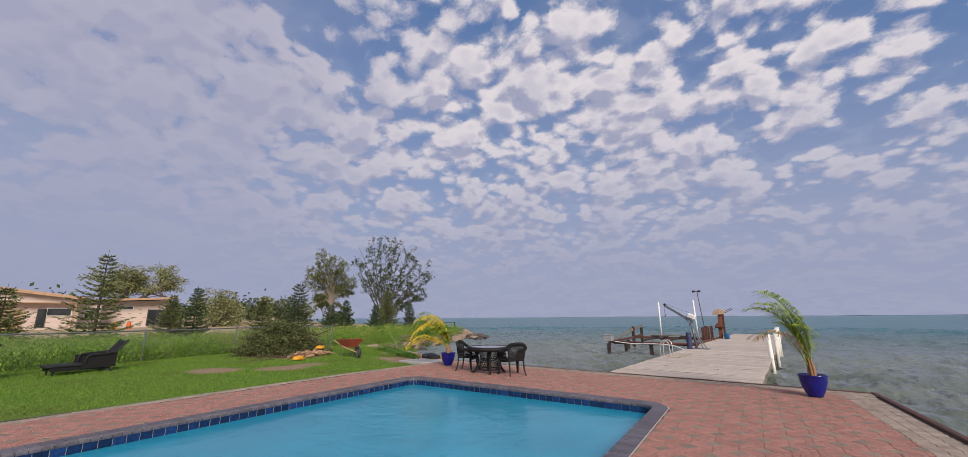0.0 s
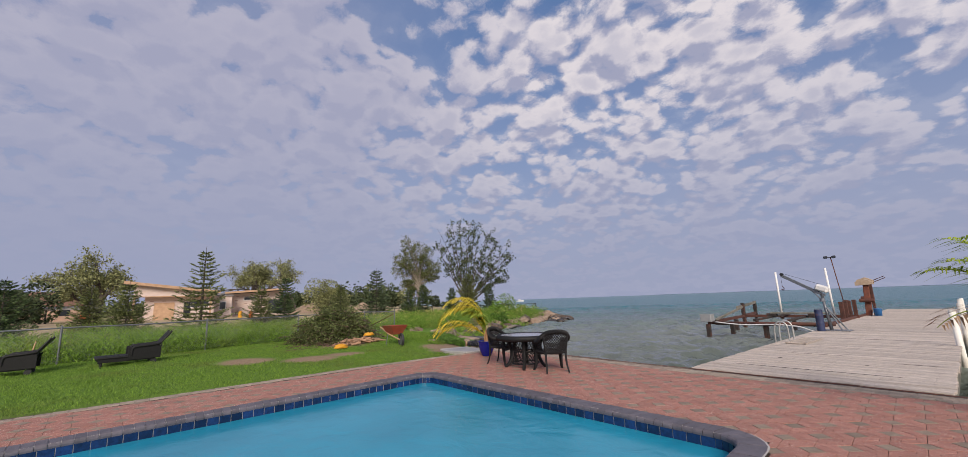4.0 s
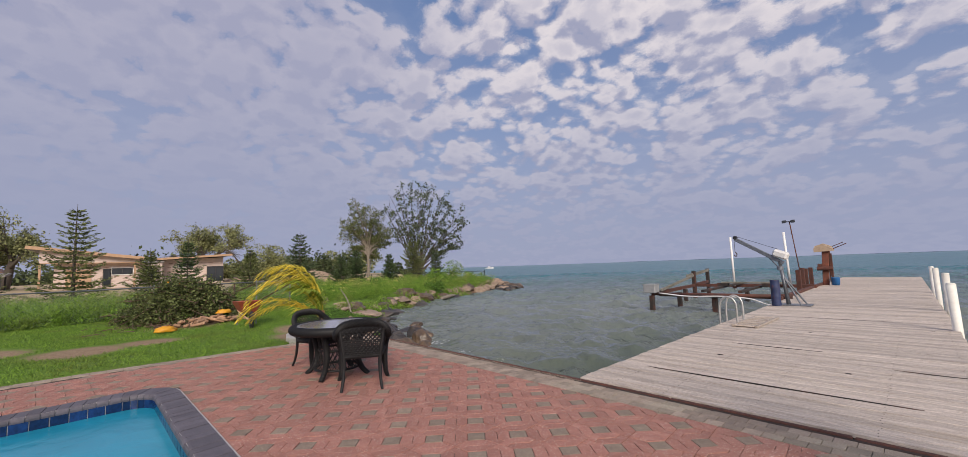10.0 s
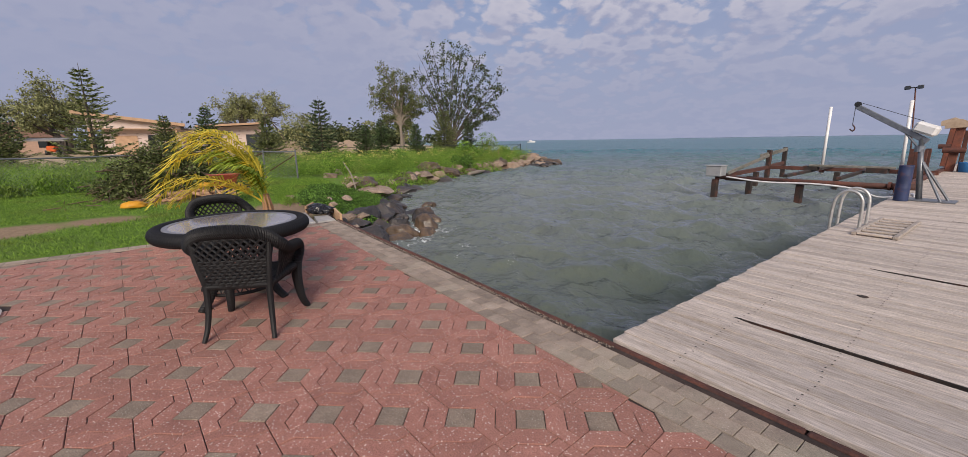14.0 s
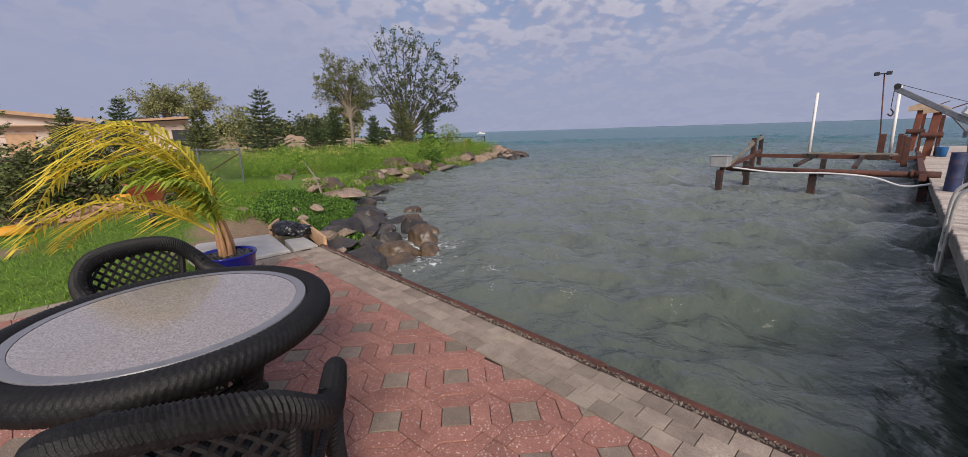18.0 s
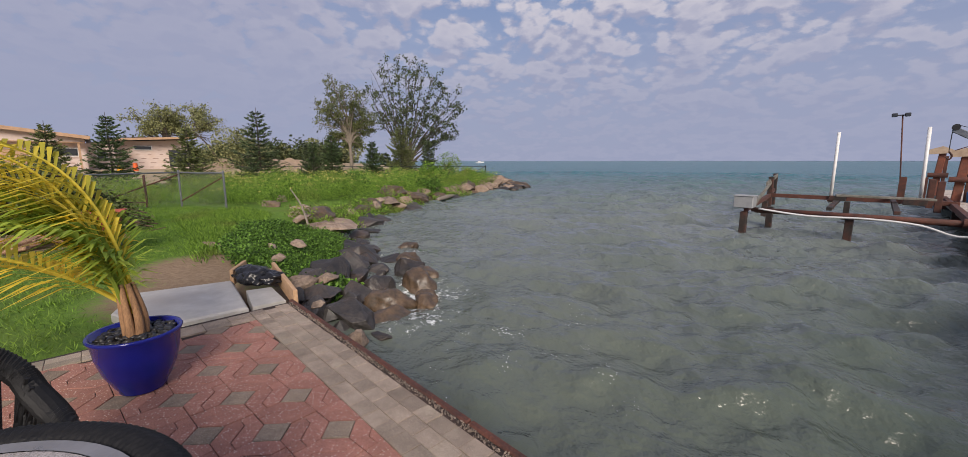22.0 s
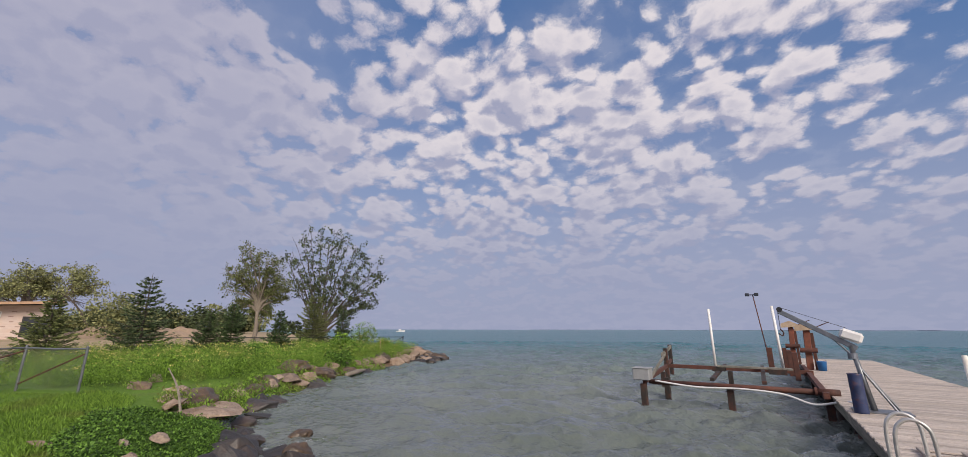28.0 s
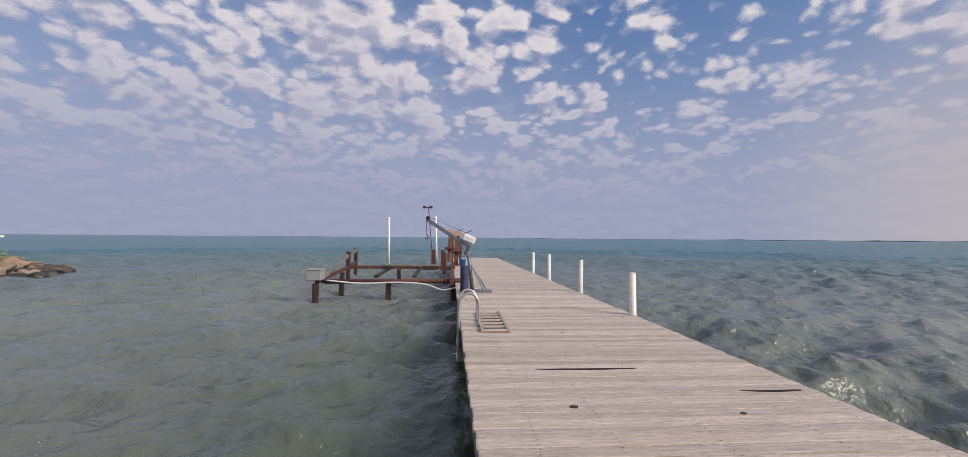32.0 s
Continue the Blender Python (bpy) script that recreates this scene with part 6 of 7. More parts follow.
# ---- lawn things ----
def build_lounger(at):
    """Its foot at -y, its raised back at +y."""
    lounger = thing("sun_lounger", "black wicker sun lounger with a raised back on the lawn", "lounger", "loungers on the lawn", at=at)
    part("bed", joined([tube([(-0.31, y, 0.30), (0.31, y, 0.30)], 0.018, 6) for y in np.linspace(-0.95, 0.35, 44)]), wicker, lounger, "woven bed")
    part("frame", tube(smooth_path([(-0.33, 0.45, 0.28), (-0.33, -0.85, 0.28), (-0.25, -0.98, 0.28), (0.25, -0.98, 0.28), (0.33, -0.85, 0.28), (0.33, 0.45, 0.28)], 4), 0.04, 10), wicker, lounger)
    part("side_skirt", boxed((0.04, 1.35, 0.14), pose(-0.33, -0.28, 0.22)), wicker, lounger)
    part("side_skirt", boxed((0.04, 1.35, 0.14), pose(0.33, -0.28, 0.22)), wicker, lounger)
    back = [tube([(-0.30, 0.35 + 0.52 * t, 0.31 + 0.60 * t), (0.30, 0.35 + 0.52 * t, 0.31 + 0.60 * t)], 0.018, 6) for t in np.linspace(0, 1, 26)]
    part("backrest", joined(back), wicker, lounger, "raised woven back")
    for s in (-1, 1):
        part("back_rail", tube([(s * 0.31, 0.33, 0.30), (s * 0.31, 0.90, 0.95)], 0.032, 8), wicker, lounger)
        part("arm", tube(smooth_path([(s * 0.36, -0.15, 0.30), (s * 0.37, -0.12, 0.50), (s * 0.37, 0.0, 0.55), (s * 0.37, 0.35, 0.57), (s * 0.35, 0.62, 0.60)], 5), 0.042, 10), wicker, lounger, "woven arm")
        part("arm_panel", boxed((0.03, 0.86, 0.36), pose(s * 0.365, 0.20, 0.36)), wicker, lounger)
        part("leg", tube([(s * 0.29, -0.85, 0.28), (s * 0.29, -0.87, 0.0)], 0.03, 8), wicker, lounger)
        part("wheel", tube([(s * 0.27, 0.45, 0.09), (s * 0.32, 0.45, 0.09)], 0.09, 16), black_metal, lounger)
        part("strut", tube([(s * 0.3, 0.45, 0.1), (s * 0.3, 0.65, 0.55)], 0.02, 8), wicker, lounger)
    return lounger


def build_barrow():
    barrow = thing("wheelbarrow", "wheelbarrow with a rusty red tray standing on the grass", "wheelbarrow", at=pose(-10.6, -1.45, -0.02, 0, 0, 85) @ Matrix.Diagonal((1.05, 1.0, 1.2, 1)))
    bm = bmesh.new()
    lo = [bm.verts.new(p) for p in ((-0.16, -0.26, 0.34), (0.16, -0.26, 0.34), (0.22, 0.26, 0.36), (-0.22, 0.26, 0.36))]
    hi = [bm.verts.new(p) for p in ((-0.30, -0.48, 0.62), (0.30, -0.48, 0.62), (0.36, 0.42, 0.60), (-0.36, 0.42, 0.60))]
    inn = [bm.verts.new((p.co.x * 0.95, p.co.y * 0.95, p.co.z)) for p in hi]
    bot = [bm.verts.new((p.co.x * 0.95, p.co.y * 0.95, p.co.z + 0.015)) for p in lo]
    for k in range(4):
        j = (k + 1) % 4
        bm.faces.new((lo[k], lo[j], hi[j], hi[k])), bm.faces.new((hi[k], hi[j], inn[j], inn[k])), bm.faces.new((inn[k], inn[j], bot[j], bot[k]))
    bm.faces.new(lo[::-1]), bm.faces.new(bot)
    part("tray", bm, barrow_red, barrow, "rusty red steel tray")
    wheel = part("wheel", tube([(0, -0.62, 0.18), (0, -0.62, 0.18001)], 0.05, 8), black_metal, barrow)
    part("tyre", tube([(0.0, -0.62 + 0.17 * math.cos(a), 0.18 + 0.17 * math.sin(a)) for a in np.linspace(0, 2 * math.pi, 21)], 0.045, 8), black_metal, wheel, smooth=True)
    part("rim", tube([(-0.02, -0.62, 0.18), (0.02, -0.62, 0.18)], 0.13, 14), galvanised, wheel)
    for s in (-1, 1):
        part("handle", tube([(s * 0.06, -0.62, 0.2), (s * 0.2, 0.0, 0.33), (s * 0.28, 0.85, 0.55)], 0.02, 8), plank_wood, barrow)
        part("leg", tube([(s * 0.2, 0.2, 0.34), (s * 0.24, 0.28, 0.0)], 0.016, 6), galvanised, barrow)


def build_brush_pile():
    rng = np.random.default_rng(8)
    pile = thing("brush_pile", "heap of cut leafy branches piled on the lawn", "brush pile")
    pts, sticks = [], []
    for k in range(230):
        a = rng.uniform(0, 6.28)
        r = math.sqrt(rng.random())
        x, y = -14.0 + 0.95 * r * math.cos(a), -2.55 + 1.5 * r * math.sin(a)
        top = (0.25 + 1.15 * (1 - r ** 2)) * rng.uniform(0.6, 1.08)
        q = np.array([x, y, top])
        d = np.array([rng.normal(), rng.normal(), rng.uniform(0.1, 0.7)])
        d /= np.linalg.norm(d)
        base = q - d * rng.uniform(0.5, 1.1)
        base[2] = max(base[2], -0.02)
        tipp = q + d * rng.uniform(0.1, 0.4)
        sticks.append(tube([base, q, tipp], [0.014, 0.009, 0.003], 4))
        for t in rng.uniform(0.1, 1.0, 95):
            pts.append(base + (tipp - base) * t + rng.normal(0, 0.09, 3))
    pts = np.array(pts)
    pts[:, 2] = np.maximum(pts[:, 2], 0.02)
    part("branchwork", joined(sticks), brush_stick, pile)
    part("leaves", leaf_quads(pts, 0.085, rng, 0.3, 0.55), brush_leaf, pile, "dull dark green leaves")
    litter = []
    for k in range(70):
        x, y = -12.9 + rng.normal(0, 0.4), -3.2 + rng.normal(0, 1.0)
        a = rng.uniform(0, 3.14)
        l = rng.uniform(0.2, 0.7)
        litter.append(tube([(x, y, 0.02), (x + l * math.cos(a), y + l * math.sin(a), rng.uniform(0.03, 0.14))], 0.01, 4))
    tagged(part("twigs", joined(litter), brush_stick, pile), kind="stuff")
    for k in range(34):
        x, y = -12.4 + rng.normal(0, 0.26), -2.1 + rng.normal(0, 0.42)
        r = max(0.0, 1 - math.hypot((x + 12.4) / 0.6, (y + 2.1) / 0.95))
        log = thing("firewood", "split piece of brown firewood in a loose heap", "firewood", "firewood heap")
        m = pose(x, y, 0.05 + 0.26 * r * rng.random(), rng.uniform(-15, 15), rng.uniform(-18, 18), rng.uniform(0, 360))
        o = rng.uniform(0.8, 1.2)
        part("piece", boxed((0.34 * o, 0.12 * o, 0.07 * o), m, 0.015), firewood, log)
    for x, y, s in ((-11.2, -3.3, 0.16), (-12.35, -1.75, 0.13)):
        bag = thing("yellow_bag", "crumpled orange-yellow plastic bag on the grass", "bag", "yellow bags")
        bm = bmesh.new()
        bmesh.ops.create_icosphere(bm, subdivisions=3, radius=1.0)
        for v in bm.verts:
            v.co *= 1 + 0.35 * noise.noise(v.co * 2.3 + Vector((x, y, 0)))
            v.co = Vector((v.co.x * s, v.co.y * s * 1.5, (max(v.co.z, -0.4) + 0.4) * s * 0.7))
        part("bag", bm, yellow, bag, smooth=True, at=pose(x, y, 0.0 if x > -12 else 0.28))


def build_fences():
    line = [(-16.85, 1.6), (-18.8, 0.7), (-17.4, -3.2), (-16.1, -7.0), (-15.0, -11.0), (-14.2, -15.0), (-13.6, -19.0)]
    fence = thing("chain_link_fence", "galvanised chain-link fence with a top rail", "fence", kind="")
    wires = []
    for k, (x, y) in enumerate(line):
        z = land_z(x, y)
        p = part("post", tube([(x, y, z - 0.3), (x, y, 1.16)], 0.032, 10), galvanised, fence)
        part("post_cap", tube([(x, y, 1.16), (x, y, 1.2)], [0.036, 0.012], 8), galvanised, p)
    for (ax, ay), (bx, by) in zip(line, line[1:]):
        part("top_rail", tube([(ax, ay, 1.12), ((ax + bx) / 2, (ay + by) / 2, 1.10), (bx, by, 1.12)], 0.024, 8), galvanised, fence)
        length = math.hypot(bx - ax, by - ay)
        h, step = 1.08, 0.085
        for k in range(int(-h / step), int(length / step)):
            for s in (1, -1):
                t0, t1 = k * step, k * step + h
                za, zb = (0.03, 0.03 + h) if s > 0 else (0.03 + h, 0.03)
                if t0 < 0:
                    za += (zb - za) * (-t0 / h)
                    t0 = 0
                if t1 > length:
                    zb = za + (zb - za) * (length - t0) / (t1 - t0)
                    t1 = length
                if t1 - t0 < 0.02:
                    continue
                p, q = Vector((ax + (bx - ax) * t0 / length, ay + (by - ay) * t0 / length, za)), Vector((ax + (bx - ax) * t1 / length, ay + (by - ay) * t1 / length, zb))
                wires.append(tube([p, q], 0.0022, 3))
    tagged(part("mesh_wire", joined(wires), chain_wire, fence), kind="stuff")
    part("brace", tube([(-16.85, 1.6, 1.0), (-18.8, 0.7, 0.15)], 0.02, 8), rust, fence, "rusty diagonal brace")
    part("brace", tube([(-18.8, 0.7, 1.05), (-18.0, -1.6, 0.2)], 0.02, 8), rust, fence, "rusty diagonal brace")
    part("old_post", tube([(-18.9, -0.2, -0.2), (-18.9, -0.2, 1.05)], 0.035, 8), rust, fence, "rusty old post")
    black = thing("metal_fence", "low black metal fence by the point of the bank", "fence")
    pts = [(-26.6, 22.6), (-29.0, 19.4), (-31.2, 16.4), (-32.9, 13.8), (-35.0, 10.6), (-37.5, 7.0)]
    for x, y in pts:
        part("post", tube([(x, y, -0.5), (x, y, 1.12)], 0.04, 8), black_metal, black)
    for (ax, ay), (bx, by) in zip(pts, pts[1:]):
        for z in (1.05, 0.55):
            part("rail", tube([(ax, ay, z), (bx, by, z)], 0.026, 6), black_metal, black)
    part("brace", tube([(-26.6, 22.6, 1.05), (-27.8, 21.0, 0.05)], 0.024, 6), black_metal, black)
    part("brace", tube([(-27.8, 21.0, 1.05), (-26.6, 22.6, 0.1)], 0.024, 6), black_metal, black)
    stake = thing("survey_stake", "pale wooden survey stake in the weeds", "stake")
    part("stake", beam((-14.6, -11.6, 0.0), (-14.8, -11.5, 0.75), 0.05, 0.03), plank_wood, stake)
    stake = thing("survey_stake", "pale wooden survey stake in the weeds", "stake")
    part("stake", beam((-24.2, 18.2, 0.0), (-24.2, 18.2, 0.9), 0.05, 0.03), plank_wood, stake)


# ---- trees ----
def branch_tree(name, label, x, y, height, trunk, spread, seed, leaf_mat, bark_mat, leaf=0.22, leaves=3600, stems=1, fork=0.25, wind=(0, 0), density=1.0, droop=0.0, split=0.28, low=0.0, gaps=0.0):
    rng = random.Random(seed)
    nr = np.random.default_rng(seed)
    z0 = land_z(x, y)
    segs, tips = [], []

    def grow(p, way, length, radius, depth):
        pts, rr = [p], [radius]
        n = 4
        for k in range(n):
            way = (way + Vector((rng.gauss(0, 0.10), rng.gauss(0, 0.10), rng.gauss(0.03, 0.06) - droop * depth * 0.05)) + Vector((*wind, 0)) * 0.05).normalized()
            p = p + way * length / n
            pts.append(p)
            rr.append(radius * (1 - 0.45 * (k + 1) / n))
            if depth >= 2:
                tips.append(p)
        segs.append((pts, rr, depth))
        if depth >= 4 or length < 0.35:
            return
        kids = 3 if depth < 3 else 2
        for k in range(kids):
            i = rng.randint(2, n) if depth else rng.randint(3, n)
            a = rng.uniform(0, 6.28)
            out = Vector((math.cos(a), math.sin(a), 0))
            out = (out - way * out.dot(way)).normalized()
            new_way = (way * (1 - split) + out * spread + Vector((0, 0, 0.25 - droop * 0.5))).normalized()
            grow(pts[i], new_way, length * rng.uniform(0.55, 0.78), rr[i] * rng.uniform(0.55, 0.72), depth + 1)
        if depth < 4:
            grow(pts[-1], (way + Vector((rng.gauss(0, 0.15), rng.gauss(0, 0.15), 0))).normalized(), length * 0.72, rr[-1] * 0.9, depth + 1)
    for s in range(stems):
        a = 6.28 * s / stems + 0.5
        way = Vector((math.cos(a) * fork, math.sin(a) * fork, 1)).normalized() if stems > 1 else Vector((0.03, 0.02, 1))
        grow(Vector((0.12 * math.cos(a) * (stems > 1), 0.12 * math.sin(a) * (stems > 1), 0)), way, height * 0.36, trunk, 0)
    top = max(t.z for t in tips)
    k = height / top
    tree = thing(name, label, "tree", at=pose(x, y, z0 - 0.05))
    thick = [tube([q * k for q in p], [r * k for r in rr], 7) for p, rr, d in segs if d <= 1]
    fine = [tube([q * k for q in p], [max(r * k, 0.008) for r in rr], 4) for p, rr, d in segs if d > 1]
    part("trunk", joined(thick), bark_mat, tree, smooth=True)
    part("branchwork", joined(fine), bark_mat, tree)
    t = np.array([tuple(q * k) for q in tips if q.z * k > low * height])
    t = t[nr.random(len(t)) > gaps]
    pick = t[nr.integers(0, len(t), leaves)] + nr.normal(0, 0.22 * density, (leaves, 3))
    part("crown", leaf_quads(pick, leaf, nr, 0.0, 0.5, (*[w * 0.6 for w in wind], 0)), leaf_mat, tree)
    return tree


def fan_tree(name, label, x, y, seed, leaf_mat, bark_mat, crown, limbs, leaf, per, trunk, fork, stems):
    """A tree whose long limbs fan upwards from a low fork; crown: degrees from upright along the shore, and reach in metres."""
    rng = random.Random(seed)
    nr = np.random.default_rng(seed)
    along, deep, up = Vector((0.54, 0.84, 0)), Vector((-0.84, 0.54, 0)), Vector((0, 0, 1))
    degs, reach = [c[0] for c in crown], [c[1] for c in crown]
    tree = thing(name, label, "tree", at=pose(x, y, land_z(x, y) - 0.05))
    main, twigs, spots = [], [], []
    if stems == 1:
        main.append(tube(smooth_path([(0, 0, 0), (0.05, 0.02, fork * 0.5), (0.02, -0.05, fork)], 4), [trunk, trunk * 0.8, trunk * 0.7], 9))
    for k in range(limbs):
        th = degs[0] + (degs[-1] - degs[0]) * (k + rng.random()) / limbs
        r = float(np.interp(th, degs, reach)) * (rng.uniform(0.45, 0.8) if k % 3 == 0 else rng.uniform(0.88, 1.0))
        th, ph = radians(th), radians(rng.uniform(-34, 34))
        foot = up * (fork * rng.uniform(0.85, 1.0)) if stems == 1 else along * rng.uniform(-0.35, 0.35) + deep * rng.uniform(-0.3, 0.3)
        tip = along * (math.sin(th) * r) + deep * (math.sin(ph) * r * 0.55) + up * (math.cos(th) * r)
        c1 = foot + up * (r * 0.25) + (tip - foot) * 0.08
        c2 = foot + (tip - foot) * 0.62 + up * (r * 0.05)
        pts = []
        for q in np.linspace(0, 1, 13):
            pts.append(foot * (1 - q) ** 3 + c1 * (3 * q * (1 - q) ** 2) + c2 * (3 * q * q * (1 - q)) + tip * q ** 3 + Vector((rng.gauss(0, 0.05), rng.gauss(0, 0.05), 0)) * min(1, 4 * q))
        thick = trunk * (0.42 if k % 3 else 0.62)
        main.append(tube(pts, [thick * (1 - q) ** 0.9 + 0.014 for q in np.linspace(0, 1, 13)], 6))
        for m in range(9):
            q = 0.5 + 0.49 * (m + rng.random()) / 9
            i = int(q * 12)
            base = pts[i].lerp(pts[min(i + 1, 12)], q * 12 - i)
            way = (pts[min(i + 1, 12)] - pts[i]).normalized()
            out = Vector((rng.gauss(0, 1), rng.gauss(0, 1), rng.gauss(0.15, 0.7))).normalized()
            d = (way * 0.55 + out * 0.8).normalized()
            length = rng.uniform(0.5, 1.35) * r / 10
            end = base + d * length + up * (0.1 * length)
            twigs.append(tube([base, base.lerp(end, 0.5) + Vector((0, 0, 0.04)), end], [0.022, 0.014, 0.006], 4))
            if rng.random() < 0.82:
                for _ in range(per):
                    spots.append(tuple(base.lerp(end, rng.uniform(0.3, 1.08)) + Vector((rng.gauss(0, 0.2), rng.gauss(0, 0.2), rng.gauss(0, 0.17)))))
    part("trunk", joined(main), bark_mat, tree, smooth=True)
    tagged(part("branchwork", joined(twigs), bark_mat, tree), kind="stuff")
    part("crown", leaf_quads(spots, leaf, nr, 0.0, 0.5, (0.12, -0.2, 0)), leaf_mat, tree)


def conifer(x, y, height, width, seed, mat, full=1.0, label="young dark green spruce with layered drooping branches", tip=0.12, shape=1.0):
    """A spruce: a straight trunk with whorls of branches carrying sprays of needles."""
    rng = random.Random(seed)
    nr = np.random.default_rng(seed)
    tree = thing("spruce", label, "tree", "conifers", at=pose(x, y, land_z(x, y) - 0.03))
    part("trunk", tube([(0, 0, 0), (0.02, 0, height * 0.5), (0, 0, height)], [0.035 * height * 0.5, 0.025 * height * 0.45, 0.008], 7), bark, tree)
    boughs, needles_at, ways = [], [], []
    z = height * 0.05
    while z < height * (1 - tip * 0.4):
        t = z / height
        reach = width / 2 * (1 - t) ** (0.85 * shape) * rng.uniform(0.7, 1.15) + 0.05
        n = max(4, int((8 * (1 - t) + 3.5) * full))
        for k in range(n):
            a = 6.28 * (k + rng.random()) / n
            r = reach * rng.uniform(0.55, 1.15)
            rise = 0.40 * t - 0.03 + rng.uniform(-0.06, 0.08)
            d = Vector((math.cos(a), math.sin(a), rise))
            base = Vector((0, 0, z))
            endp = base + d * r + Vector((0, 0, 0.10 * r))
            mid = base + d * r * 0.55 - Vector((0, 0, 0.05 * r))
            boughs.append(tube([base, mid, endp], [0.018, 0.012, 0.004], 4))
            m = int(10 + 46 * r / (width / 2))
            for q in np.linspace(0.12, 1.0, m):
                c = base.lerp(mid, q / 0.55) if q < 0.55 else mid.lerp(endp, (q - 0.55) / 0.45)
                s = 0.24 * r * (1.1 - q) + 0.03
                for side in (-1, 1):
                    off = Vector((-d.y, d.x, 0)) * side * rng.uniform(0, s)
                    needles_at.append(c + off + Vector((0, 0, rng.uniform(-0.07, 0.03))))
                    ways.append(d * 0.7 + Vector((-d.y, d.x, 0)) * side * 0.6 + Vector((0, 0, rng.uniform(-0.35, 0.25))))
        z += height * rng.uniform(0.034, 0.060)
    part("branchwork", joined(boughs), bark, tree)
    p = np.array([tuple(q) for q in needles_at])
    w = np.array([tuple(q) for q in ways])
    w /= np.linalg.norm(w, axis=1, keepdims=True)
    b = np.cross(w, nr.normal(size=w.shape))
    b /= np.linalg.norm(b, axis=1, keepdims=True)
    s = (nr.uniform(0.09, 0.19, len(p)) * (0.6 + 0.1 * height))[:, None]
    v = np.stack([p, p + w * s * 0.5 + b * s * 0.15, p + w * s, p + w * s * 0.5 - b * s * 0.15], 1).reshape(-1, 3)
    part("crown", (v.tolist(), np.arange(len(v)).reshape(-1, 4).tolist()), mat, tree)


def round_bush(name, label, x, y, w, h, seed, mat, leaf=0.3, leaves=3000, category="tree", lobes=7):
    nr = np.random.default_rng(seed)
    z0 = land_z(x, y)
    bush = thing(name, label, category, at=pose(x, y, z0))
    c = np.stack([nr.normal(0, w * 0.23, lobes), nr.normal(0, w * 0.23, lobes), nr.uniform(h * 0.25, h * 0.75, lobes)], 1)
    r = nr.uniform(0.26, 0.42, lobes) * min(w, h)
    k = nr.integers(0, lobes, leaves)
    d = nr.normal(size=(leaves, 3))
    d /= np.linalg.norm(d, axis=1, keepdims=True)
    p = c[k] + d * (r[k] * nr.uniform(0.55, 1.05, leaves) ** 0.5)[:, None]
    p[:, 2] = np.abs(p[:, 2])
    part("stems", joined([tube([(0.1 * math.cos(i), 0.1 * math.sin(i), 0), tuple(q)], [0.06, 0.02], 5) for i, q in enumerate(c)]), bark, bush)
    part("crown", leaf_quads(p, leaf, nr, 0.2, 0.55), mat, bush)


